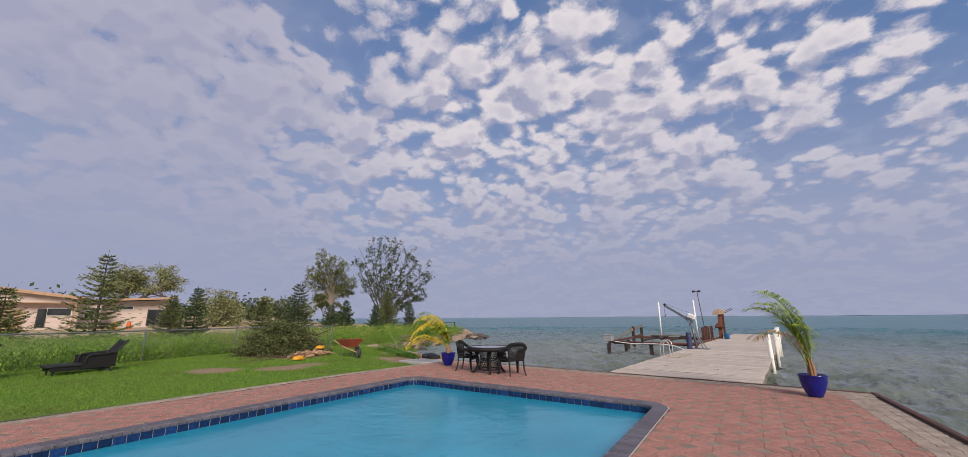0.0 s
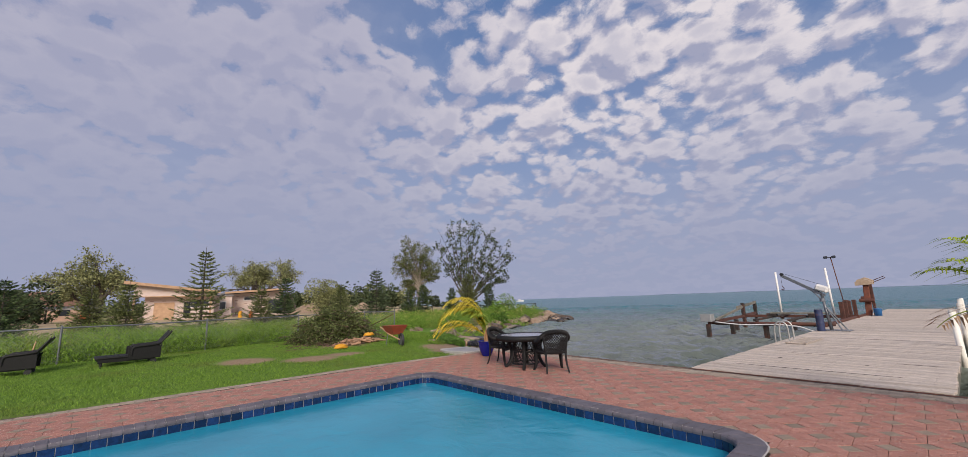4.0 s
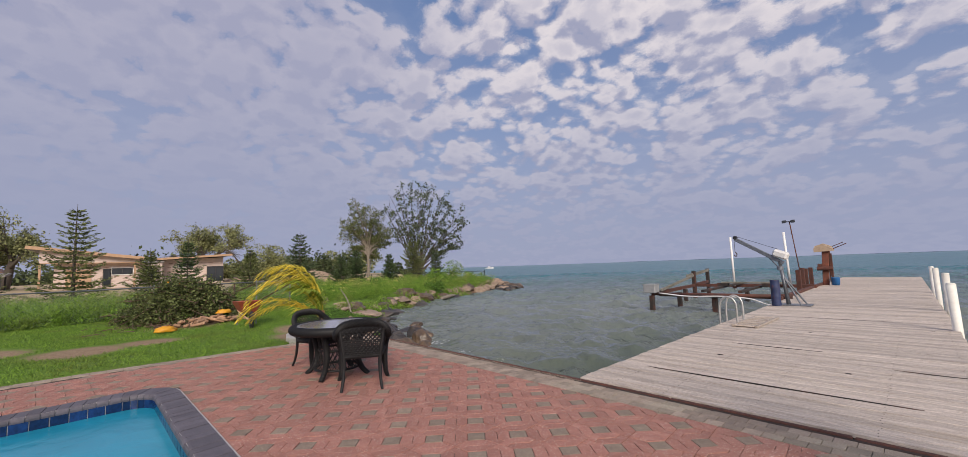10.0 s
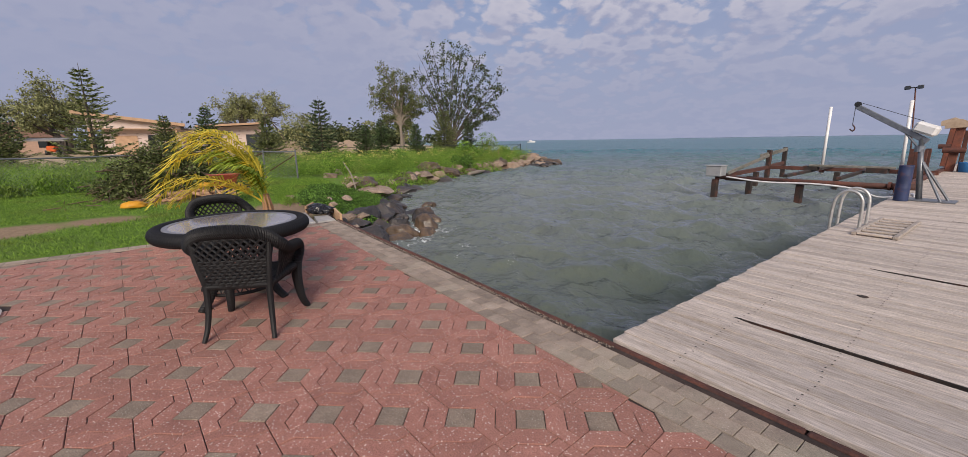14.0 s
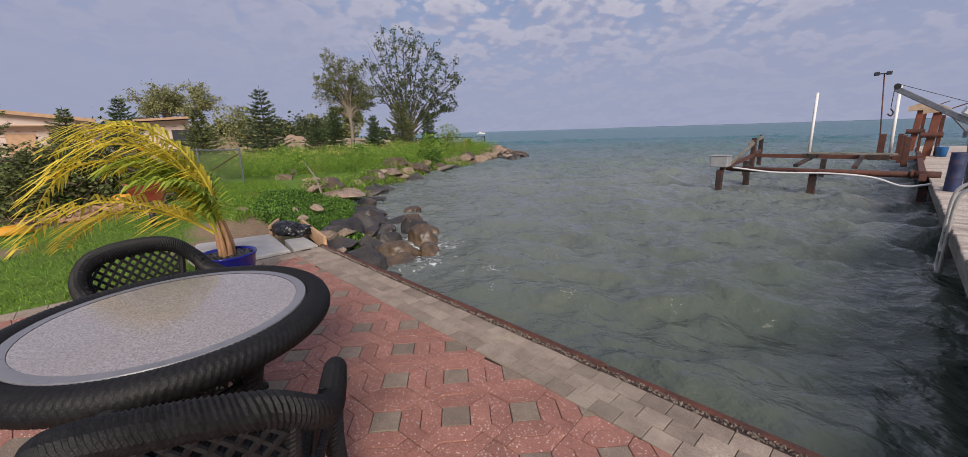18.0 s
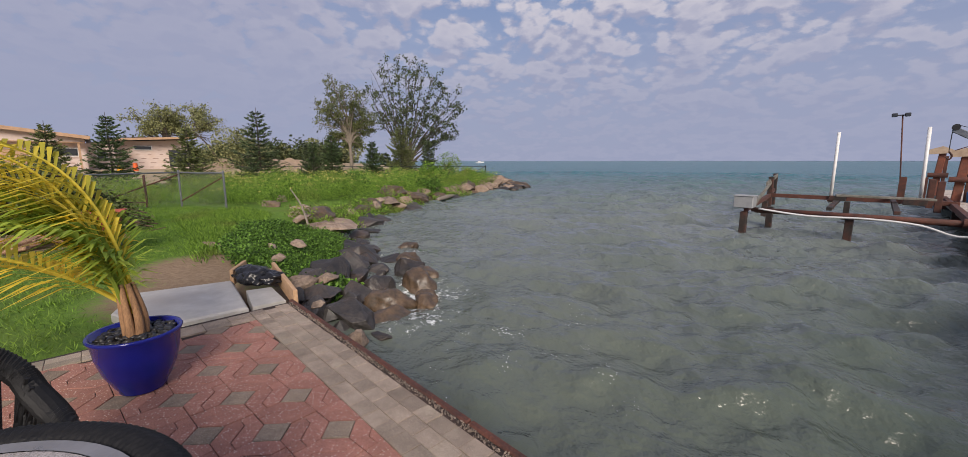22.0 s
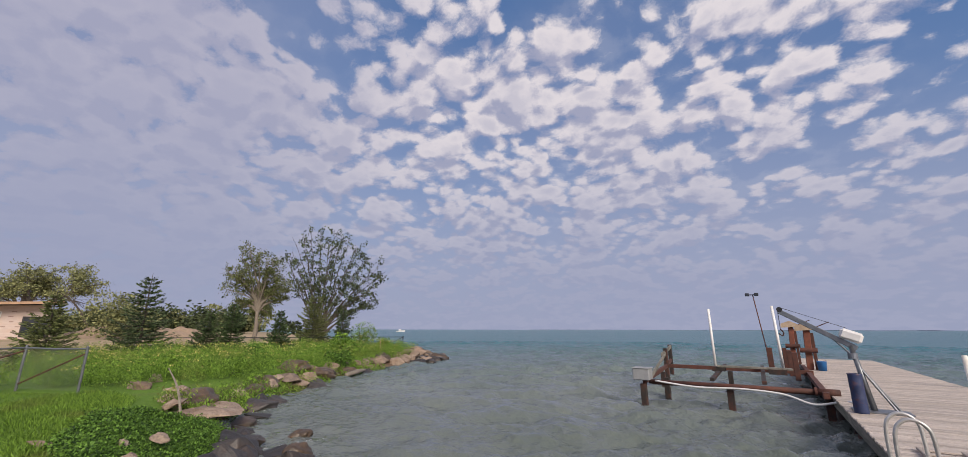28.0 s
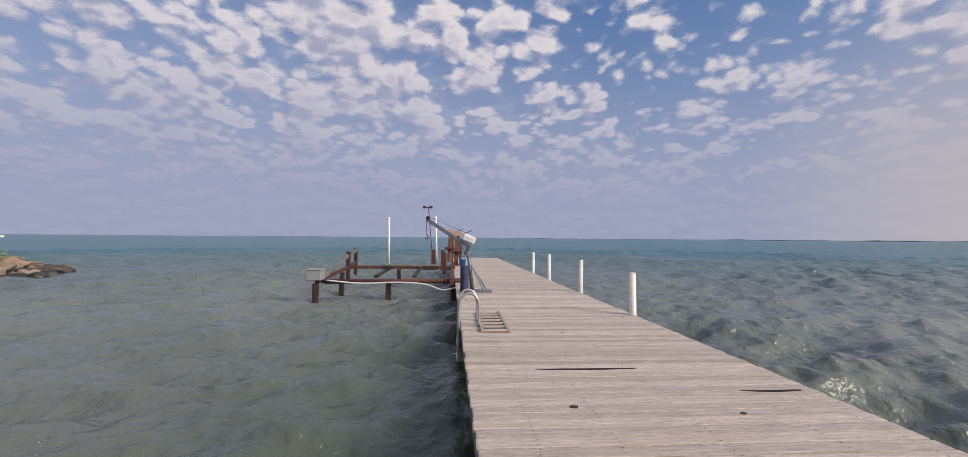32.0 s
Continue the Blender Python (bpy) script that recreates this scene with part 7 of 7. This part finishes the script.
def build_trees():
    fan_tree("tall_tree", "tall thin multi-stemmed tree with sparse grey-green leaves", -41.8, 24.7, 5, leaf_tree, bark,
             ((-27, 9.6), (-20, 11.6), (-10, 12.9), (2, 13.4), (16, 12.5), (29, 11.4), (42, 10.2), (52, 7.0)), 30, 0.27, 34, 0.17, 1.6, 5)
    fan_tree("young_tree", "slender pale-barked tree with a thin yellowish crown", -52.7, 23.4, 9, leaf_pale, pale_bark,
             ((-33, 7.6), (-24, 9.4), (-8, 11.4), (8, 10.3), (24, 8.2), (32, 6.6)), 36, 0.22, 44, 0.26, 3.6, 1)
    branch_tree("young_tree", "small leafy tree far behind the bank", -66.0, 30.0, 6.0, 0.14, 0.5, 14, leaf_pale, pale_bark, 0.35, 1800, 1, 0.25, (0.2, 0.2), 1.2)
    branch_tree("willow", "wide willow with a domed yellow-green crown", -122.0, 12.0, 14.6, 0.75, 0.7, 3, leaf_willow, bark, 0.44, 12000, 2, 0.36, (0, 0), 1.8, 0.5, low=0.5)
    branch_tree("willow", "large willow behind the new house", -96.0, -17.0, 12.6, 0.7, 0.8, 17, leaf_willow, bark, 0.4, 13000, 2, 0.5, (0, 0), 2.0, 0.5, low=0.3)
    for row in ((-31.5, -6.1, 6.15, 4.2, 1, thuja_leaf, 0.9), (-32.2, -0.5, 4.15, 2.6, 2, needles, 1.0), (-29.4, -2.7, 3.35, 2.3, 3, thuja_leaf, 1.0), (-29.6, 6.2, 4.75, 3.2, 4, needles_blue, 1.15), (-29.3, 10.6, 3.35, 1.9, 5, needles, 1.05),
                (-30.5, 9.8, 2.95, 2.0, 6, needles, 1.0), (-27.9, 12.9, 2.95, 1.7, 7, needles, 1.05), (-33.6, 18.9, 4.6, 2.9, 8, thuja_leaf, 1.6, "broad dense cedar on the bank", 0.12, 0.6), (-31.0, 19.9, 3.5, 1.8, 9, needles_blue, 1.0), (-31.9, -10.1, 3.7, 3.0, 10, thuja_leaf, 1.2),
                (-27.3, 2.3, 3.3, 2.4, 11, thuja_leaf, 1.1), (-31.5, -15.5, 3.9, 3.4, 12, needles, 1.1), (-38.5, -12.5, 3.6, 3.0, 13, thuja_leaf, 1.2)):
        x, y, h, w, *more = row
        conifer(x, y, h, w * 1.2, *more)
    round_bush("round_tree", "rounded bushy willow tree beyond the fence", -73.0, 14.8, 6.6, 6.2, 31, leaf_willow, 0.34, 4200)
    round_bush("round_tree", "rounded bushy willow tree beyond the fence", -80.0, 19.5, 6.0, 4.6, 32, leaf_willow, 0.34, 3000)
    for k, (x, y, w, h) in enumerate(((-64, -23, 8, 4.6), (-70, -31, 11, 5.4), (-60, -29, 9, 4.6), (-84, -25, 11, 5.6), (-52, -26, 7, 4.0), (-48, -31, 8, 4.8), (-45, -22, 5, 3.0))):
        round_bush("broad_tree", "dense dark green broadleaf tree at the edge of the site", x, y, w, h, 40 + k, leaf_tree, 0.5, 4200)
    rng = random.Random(6)
    for k in range(26):
        t = k / 25
        x, y = -175 + 60 * t * t, 22 + 46 * t
        round_bush("distant_tree", "distant tree in the treeline along the shore", x + rng.uniform(-8, 8), y + rng.uniform(-5, 5) - 6, 11, rng.uniform(4, 8.5), 60 + k, leaf_tree if k % 3 else leaf_willow, 0.9, 700, lobes=5)
    nr = np.random.default_rng(2)
    pts = np.stack([np.full(16000, -230.0) + nr.normal(0, 8, 16000), nr.uniform(-190, 110, 16000), np.abs(nr.normal(0, 1, 16000)) * 4.2 + 0.4], 1)
    pts[:, 2] *= 0.8 + 0.45 * np.sin(pts[:, 1] * 0.13) * np.sin(pts[:, 1] * 0.047 + 1)
    solid("far_wood", leaf_quads(pts, 1.7, nr, 0.2, 0.6), leaf_tree, "far wood along the skyline behind the site", "wood", kind="stuff")
    round_bush("shore_bush", "bushy green shrub on the bank by the tall tree", -29.6, 20.6, 1.8, 2.3, 90, weed_leaf, 0.13, 1500, "shrub")
    round_bush("shore_bush", "low rounded blue-green shrub over the bank stones", -20.4, 12.2, 1.5, 0.95, 91, creeper_leaf, 0.1, 2400, "shrub")
    round_bush("shore_bush", "bushy weed clump at the edge of the bank", -22.6, 14.0, 1.3, 1.5, 92, weed_leaf, 0.14, 1200, "shrub")
    for k, (x, y, w, h) in enumerate(((-19.8, 4.6, 1.3, 0.9), (-21.6, 8.4, 1.6, 1.1), (-18.4, 6.2, 0.9, 0.7), (-24.5, 16.4, 1.5, 1.2), (-26.2, 20.2, 1.6, 1.1))):
        round_bush("weed_clump", "bushy dark green weed clump on the bank", x, y, w, h, 94 + k, creeper_leaf if k % 2 else weed_leaf, 0.09, 2200, "shrub")
    arm = thing("bare_tree", "leaning bare dead tree beyond the site", "tree")
    part("trunk", tube(smooth_path([(-110, 20, 0), (-110, 19.2, 3.0), (-110, 17.0, 6.4), (-110, 14.8, 8.2)], 4), [0.3, 0.22, 0.15, 0.04], 6), bark, arm)
    for k in range(6):
        part("limb", tube([(-110, 17.6 - k * 0.4, 5.4 + k * 0.42), (-110, 17.3 - k * 0.2, 6.6 + k * 0.6)], [0.06, 0.02], 4), bark, arm)


def plants(name, label, points, height, leaf, per, seed, mat, aspect=0.3, lean=0.35):
    """Low plants: upright leaves and blades at each point."""
    nr = np.random.default_rng(seed)
    p = np.repeat(np.asarray(points), per, 0)
    n = len(p)
    clump = np.array([1.0 + 0.75 * noise.noise((q[0] * 0.5, q[1] * 0.5, seed)) + 0.35 * noise.noise((q[0] * 1.4, q[1] * 1.4, seed)) for q in points])
    h = np.repeat(nr.uniform(0.5, 1.15, len(points)) * height * clump, per)
    t = nr.uniform(0.05, 1.0, n)
    base = p + np.stack([nr.normal(0, 0.07, n), nr.normal(0, 0.07, n), t * h], 1)
    d = np.stack([nr.normal(0, lean, n) - 0.10, nr.normal(0, lean, n) - 0.10, np.full(n, 0.55)], 1)
    d /= np.linalg.norm(d, axis=1, keepdims=True)
    s = np.cross(d, nr.normal(size=(n, 3)))
    s /= np.linalg.norm(s, axis=1, keepdims=True)
    l = (leaf * nr.uniform(0.6, 1.3, n))[:, None]
    v = np.stack([base, base + d * l * 0.5 + s * l * aspect * 0.5, base + d * l, base + d * l * 0.5 - s * l * aspect * 0.5], 1).reshape(-1, 3)
    return solid(name, (v.tolist(), np.arange(4 * n).reshape(n, 4).tolist()), mat, label, "plants", kind="stuff")


def scatter(n, poly, seed, test=None):
    rng = random.Random(seed)
    xs, ys = [p[0] for p in poly], [p[1] for p in poly]
    out = []
    tries = 0
    while len(out) < n and tries < n * 30:
        tries += 1
        x, y = rng.uniform(min(xs), max(xs)), rng.uniform(min(ys), max(ys))
        if inside(x, y, poly) and (test is None or test(x, y)):
            out.append((x, y))
    a = np.array(out)
    return np.c_[a, land_height(a[:, :1], a[:, 1:2])[:, 0]]


def build_plants():
    bank = [(-15.8, 3.0), (-17.6, 7.0), (-19.6, 10.8), (-21.6, 15.2), (-23.2, 19.6), (-25.4, 23.2), (-28.5, 20), (-31, 14), (-33, 8), (-30, 1.5), (-19.5, 1.2), (-17.2, 2.0)]
    plants("bank_weeds", "tall bright green weeds and grasses along the bank", scatter(6500, bank, 1, lambda x, y: noise.noise((x * 0.7, y * 0.7, 4)) > -0.42), 0.74, 0.09, 36, 1, weed_leaf, 0.22, 0.5)
    rough = [(-19.5, 0.8), (-17.9, -3.2), (-16.6, -7.0), (-15.5, -11.0), (-14.5, -16), (-21, -20), (-28, -12), (-28, 0)]
    plants("rough_grass", "unmown weeds and grasses behind the fence", scatter(5600, rough, 2), 0.7, 0.095, 30, 2, weed_leaf, 0.2, 0.5)
    edge = [(-18.6, 0.6), (-17.2, -3.2), (-15.9, -7.0), (-14.8, -11.0), (-14.0, -16), (-14.9, -16), (-15.7, -11), (-16.8, -7), (-18.1, -3.2)]
    plants("fence_weeds", "weeds growing through the fence", scatter(1300, edge, 12), 0.7, 0.12, 18, 12, weed_leaf, 0.2, 0.4)
    heads = scatter(900, bank, 14)
    heads[:, 2] += np.random.default_rng(14).uniform(0.45, 0.95, len(heads))
    plants("weed_flowers", "small pale yellow flower heads among the weeds", heads, 0.05, 0.05, 5, 14, flower, 0.7, 0.8)
    creeper = [(-7.9, 0.45), (-8.5, 1.5), (-9.6, 2.1), (-10.9, 2.9), (-12.0, 2.6), (-11.8, 0.9), (-10.0, 0.1), (-8.6, 0.05)]
    plants("creeper", "bright green creeping plants hanging over the bank", scatter(6000, creeper, 3, lambda x, y: noise.noise((x * 1.1, y * 1.1, 2)) > -0.22), 0.17, 0.045, 24, 3, creeper_leaf, 0.6, 0.9)
    hang = [(-7.3, 0.75), (-8.0, 1.55), (-9.0, 2.05), (-9.4, 1.6), (-8.3, 0.9)]
    plants("creeper_edge", "leafy runners over the boulders", scatter(1100, hang, 4, lambda x, y: noise.noise((x * 1.6, y * 1.6, 5)) > -0.1), 0.20, 0.065, 14, 4, creeper_leaf, 0.62, 0.8)
    lawn = [(-6.32, -0.9), (-6.25, -4.5), (-5.8, -9.0), (-5.65, -15), (-14.2, -15), (-15.2, -11), (-16.3, -7), (-17.6, -3.2), (-18.4, 0.5), (-16.5, 1.6), (-12.2, 1.4), (-9.8, 0.2), (-7.9, -1.5)]
    worn = ((-9.2, -4.9, 0.9), (-10.4, -6.4, 0.85), (-7.6, -0.75, 1.0), (-8.8, -0.25, 1.0), (-9.6, -3.7, 0.7), (-12.6, -2.6, 0.9))

    def grassy(x, y):
        return all(math.hypot((x - a), (y - b)) > r for a, b, r in worn)
    plants("lawn_grass", "short green lawn grass", scatter(34000, lawn, 5, grassy), 0.012, 0.06, 4, 5, grass_leaf, 0.14, 0.4)
    tufts = [(-12.5, 1.4), (-9.8, 0.15), (-9.0, -0.4), (-16.0, 0.2), (-16.6, 1.9), (-14.5, 2.2)]
    plants("long_grass", "longer grass at the top of the bank", scatter(3800, tufts, 6), 0.04, 0.10, 6, 6, grass_leaf, 0.12, 0.35)
    shore = [(-12.4, 3.1), (-16.2, 7.0), (-18.6, 11), (-21, 16), (-22, 15.4), (-19.6, 10.4), (-17.2, 6.4), (-13.4, 2.2)]
    plants("stone_weeds", "low weeds between the bank stones", scatter(560, shore, 7), 0.35, 0.10, 22, 7, weed_leaf, 0.3, 0.5)


# ---- building site ----
def build_house():
    house = thing("new_house", "unfinished house in pale printed sheathing with a sloping flat roof", "house")
    x0 = -72.0

    def wing(x, ya, yb, za, zb, deep, base, name):
        bm = bmesh.new()
        pts = [(ya, base), (yb, base), (yb, zb), (ya, za)]
        f = [bm.verts.new((x, p, q)) for p, q in pts]
        b = [bm.verts.new((x - deep, p, q)) for p, q in pts]
        bm.faces.new(f), bm.faces.new(b[::-1])
        for k in range(4):
            bm.faces.new((f[k], b[k], b[k - 1], f[k - 1]))
        wall = part("wall", bm, sheathing, house)
        rng = random.Random(int(abs(x)))
        marks = []
        z = base + 0.5
        while z < max(za, zb) - 0.3:
            y = ya + rng.uniform(0.2, 1.0)
            while y < yb - 0.8:
                if z < min(za, zb) - 0.3:
                    marks.append((boxed((0.01, rng.uniform(0.35, 0.7), 0.09), pose(x + 0.008, y, z), 0.0)))
                y += 1.35
            z += 0.62
        verts, faces = [], []
        for bm2 in marks:
            o = len(verts)
            verts += [tuple(v.co) for v in bm2.verts]
            bm2.verts.index_update()
            faces += [tuple(v.index + o for v in q.verts) for q in bm2.faces]
            bm2.free()
        if verts:
            tagged(part("printed_marks", (verts, faces), print_mark, wall, "rows of printed marks"), kind="stuff")
        return wall
    wing(x0 - 1.2, -9.9, -1.4, 4.6, 4.0, 9, 0.1, "a")
    wing(x0 - 4.0, -1.4, 1.3, 3.75, 3.75, 7, 0.1, "middle")
    wing(x0 - 8.0, 0.9, 9.9, 4.15, 4.65, 9, 0.1, "b")
    bm = bmesh.new()
    face = [bm.verts.new((x0, y, z)) for y, z in ((-11.15, 3.68), (-1.5, 3.68), (-1.5, 4.10), (-11.15, 5.45))]
    rear = [bm.verts.new((x0 - 1.3, v.co.y, v.co.z)) for v in face]
    bm.faces.new(face), bm.faces.new(rear[::-1])
    for k in range(4):
        bm.faces.new((face[k - 1], face[k], rear[k], rear[k - 1]))
    bmesh.ops.recalc_face_normals(bm, faces=bm.faces[:])
    part("upper_wall", bm, sheathing, house)
    part("lintel", boxed((0.1, 9.6, 0.12), pose(x0 + 0.04, -6.3, 3.70)), osb, house)
    part("roof", beam((x0 - 4.6, -12.3, 5.72), (x0 - 4.6, -0.9, 4.24), 11.0, 0.34), roof_grey, house)
    part("fascia", beam((x0 + 0.93, -12.3, 5.72), (x0 + 0.93, -0.9, 4.24), 0.06, 0.40), osb, house, "raw wood roof edge")
    part("flat_roof", beam((x0 - 7.4, -1.3, 3.86), (x0 - 7.4, 1.5, 3.86), 7.4, 0.18), roof_grey, house)
    part("roof", beam((x0 - 11.6, 0.5, 4.34), (x0 - 11.6, 10.9, 5.0), 11.0, 0.26), roof_grey, house)
    part("fascia", beam((x0 - 6.07, 0.5, 4.34), (x0 - 6.07, 10.9, 5.0), 0.06, 0.32), osb, house, "raw wood roof edge")
    for y in (-11.05, -2.0):
        part("post", boxed((0.22, 0.22, 3.4), pose(x0 - 0.1, y, 1.98)), osb, house)

    def opening(x, y, z, w, h, name):
        frame_ob = part(name, boxed((0.12, w + 0.24, h + 0.24), pose(x + 0.04, y, z), 0.0), white_plastic if name == "window" else frame_dark, house)
        part("pane", boxed((0.06, w, h), pose(x + 0.10, y, z), 0.0), window_glass, frame_ob)
        if w > 1.2:
            part("mullion", boxed((0.05, 0.07, h), pose(x + 0.135, y, z), 0.0), frame_dark, frame_ob)
    opening(x0 - 1.2, -3.3, 2.55, 2.2, 0.85, "window")
    opening(x0 - 1.2, -4.85, 1.75, 0.6, 2.1, "door")
    opening(x0 - 4.0, 0.0, 2.2, 0.8, 1.1, "window")
    opening(x0 - 8.0, 4.6, 3.35, 1.9, 0.45, "window")
    opening(x0 - 8.0, 8.75, 1.85, 2.2, 2.3, "door")
    part("entry_recess", boxed((0.1, 2.4, 2.7), pose(x0 - 1.16, -7.6, 1.5), 0.0), osb, house)
    for k, y in enumerate((3.0, 5.2, 7.6)):
        part("vent_pipe", tube([(x0 - 11, y, 4.4), (x0 - 11, y, 5.2)], 0.12, 8), black_metal, house)
    far = thing("brick_house", "low tan house with a brown hipped roof in the distance", "house")
    part("wall", boxed((9, 13, 3.2), pose(-120, -27, 1.8)), house_tan, far)
    bm = bmesh.new()
    q = [bm.verts.new(p) for p in ((-115, -34.5, 3.4), (-115, -19.5, 3.4), (-125, -19.5, 3.4), (-125, -34.5, 3.4), (-120, -30, 6.4), (-120, -24, 6.4))]
    for f in ((0, 1, 5, 4), (1, 2, 5), (2, 3, 4, 5), (3, 0, 4), (3, 2, 1, 0)):
        bm.faces.new([q[i] for i in f])
    part("roof", bm, roof_brown, far)
    for y in (-31, -27, -23):
        part("window", boxed((0.1, 1.6, 1.2), pose(-115.45, y, 2.0)), window_glass, far)
    shed = thing("carport", "open dark-roofed carport by the site", "shed")
    part("roof", boxed((5, 7, 0.25), pose(-88, -19, 2.6, 0, 4, 0)), roof_grey, shed)
    for y in (-22, -16):
        for x in (-86, -90):
            part("post", boxed((0.2, 0.2, 2.5), pose(x, y, 1.3)), frame_dark, shed)
    tractor = thing("tractor", "small red tractor parked under the carport", "tractor")
    part("body", boxed((2.2, 1.0, 0.9), pose(-87, -17.2, 1.2), 0.15), orange, tractor)
    part("cab", boxed((1.0, 1.0, 0.9), pose(-87.6, -17.2, 2.0), 0.1), frame_dark, tractor)
    for x, r in ((-87.8, 0.55), (-86.3, 0.38)):
        for y in (-17.8, -16.6):
            part("wheel", tube([(x, y - 0.12, r + 0.25), (x, y + 0.12, r + 0.25)], r, 16), black_metal, tractor)
    for y, m in ((4.6, orange), (3.2, yellow)):
        cone = thing("site_barrel", "bright plastic traffic barrel on the building site", "traffic barrel", "site barrels", at=pose(-66, y - 2.0, 0.3))
        part("drum", lathe([(0, 0), (0.28, 0), (0.22, 0.9), (0.12, 0.95), (0, 0.95)], 14), m, cone)
    for x, y, w, h, seed in ((-95, 22.5, 9, 3.0, 1), (-72, 22.6, 5, 1.7, 2), (-110, 27, 12, 2.6, 3), (-85, 16.6, 6, 2.0, 4)):
        bm = bmesh.new()
        bmesh.ops.create_grid(bm, x_segments=26, y_segments=26, size=1.0)
        for v in bm.verts:
            r = math.hypot(v.co.x, v.co.y)
            z = max(0.0, 1 - r * (1 + 0.2 * noise.noise((v.co.x * 2, v.co.y * 2, seed)))) * h * (1 + 0.3 * noise.noise((v.co.x * 4, v.co.y * 4, seed)))
            v.co = Vector((v.co.x * w, v.co.y * w, z - 0.05))
        solid("dirt_mound", bm, dirt, "tan heap of excavated soil on the site", "mound", "soil heaps", smooth=True, at=pose(x, y, 0.3))
    boat = thing("motor_boat", "small white motor boat far out on the lake", "boat", at=pose(-292, 272, WATER, 0, 0, 40))
    bm = bmesh.new()
    rings = []
    for t in np.linspace(-1, 1, 9):
        w = 1.3 * (1 - max(0, t) ** 2.2)
        rings.append([bm.verts.new(p) for p in ((4.0 * t, -w, 1.1 + 0.3 * t), (4.0 * t, -w * 0.6, -0.2), (4.0 * t, w * 0.6, -0.2), (4.0 * t, w, 1.1 + 0.3 * t))])
    for a, b in zip(rings, rings[1:]):
        for k in range(4):
            bm.faces.new((a[k], a[(k + 1) % 4], b[(k + 1) % 4], b[k]))
    bm.faces.new(rings[0])
    part("hull", bm, white_plastic, boat)
    part("cabin", boxed((2.6, 1.8, 1.0), pose(-0.4, 0, 1.6), 0.2), white_plastic, boat)
    part("windscreen", boxed((0.1, 1.5, 0.5), pose(0.95, 0, 1.75)), window_glass, boat)

# ---- build ----
build_ground()
build_lake()
for px, py, top, lean in ((3.24, 6.85, 0.86, -0.04), (3.18, 10.4, 0.92, 0.02), (3.06, 14.0, 0.95, 0.0), (2.98, 16.9, 0.92, 0.0)):
    white_post(px, py, top, lean)
build_ladder()
build_duckboard()
build_drum()
build_crane()
build_lift()
guide_pole((-3.79, 18.8, -0.1), (-3.80, 18.8, 2.55))
guide_pole((-1.45, 18.6, 0.0), (-1.52, 18.6, 2.6))
build_flood_lamp()
lift_tower(-0.5, 21.3, 1.85, 0.24)
lift_tower(-0.98, 24.8, 2.0, 0.22)
build_bucket(-0.15, 21.1, 0.03)
build_table()
near_chair = build_chair(pose(-2.14, -1.977, 0, 0, 0, 62) @ Matrix.Diagonal((0.93, 0.86, 1, 1)))
copy_thing(near_chair, pose(-3.82, -1.96, 0, 0, 0, -72) @ Matrix.Diagonal((0.95, 0.9, 1, 1)))
Y, G, D = palm_yellow, palm_green, palm_dry
build_palm(-5.18, -1.34, 0, "potted palm with yellowing fronds blown sideways by the wind",
           [(244, 68, 1.95, 0.4, 2.7, 0.46, Y), (236, 76, 1.9, 0.5, 2.3, 0.46, Y), (258, 76, 1.7, 0.6, 2.5, 0.44, Y), (240, 82, 1.65, 0.9, 2.1, 0.42, Y),
            (246, 44, 1.75, 0.2, 1.7, 0.46, Y), (234, 36, 1.55, 0.2, 1.5, 0.44, Y),
            (215, 80, 1.4, 0.9, 2.4, 0.40, Y), (150, 80, 0.95, 1.6, 1.6, 0.34, G), (20, 82, 0.9, 1.6, 1.3, 0.32, G), (330, 76, 1.0, 1.3, 1.7, 0.34, G), (275, 80, 1.2, 1.1, 1.8, 0.38, G), (230, 78, 1.0, 1.3, 1.6, 0.36, G)], 5, 6, Vector((-0.40, -0.92, 0)))
build_palm(4.40, -1.08, 0, "potted palm with ragged green fronds bent by the wind",
           [(205, 84, 1.95, 1.0, 0.9, 0.50, G), (230, 80, 1.85, 1.2, 1.1, 0.48, G), (190, 78, 1.75, 1.1, 1.3, 0.46, G), (250, 82, 1.8, 1.1, 0.8, 0.42, G), (235, 86, 1.6, 1.3, 1.0, 0.44, G),
            (225, 66, 1.55, 1.1, 1.7, 0.40, D), (140, 84, 1.1, 1.4, 0.9, 0.34, G), (300, 80, 1.1, 1.4, 1.0, 0.34, G)], 6, 6)
build_slab()
build_boulders()
first = build_lounger(pose(-12.8, -9.05, -0.03, 0, 0, 6) @ Matrix.Diagonal((1, 0.9, 1, 1)))
copy_thing(first, pose(-12.75, -11.6, -0.03, 0, 0, 2) @ Matrix.Diagonal((1, 0.9, 1, 1)))
build_barrow()
build_brush_pile()
build_fences()
build_trees()
build_house()
build_plants()
build_pool()
build_seawall()
build_edge_gravel()
build_dock()
build_patio()
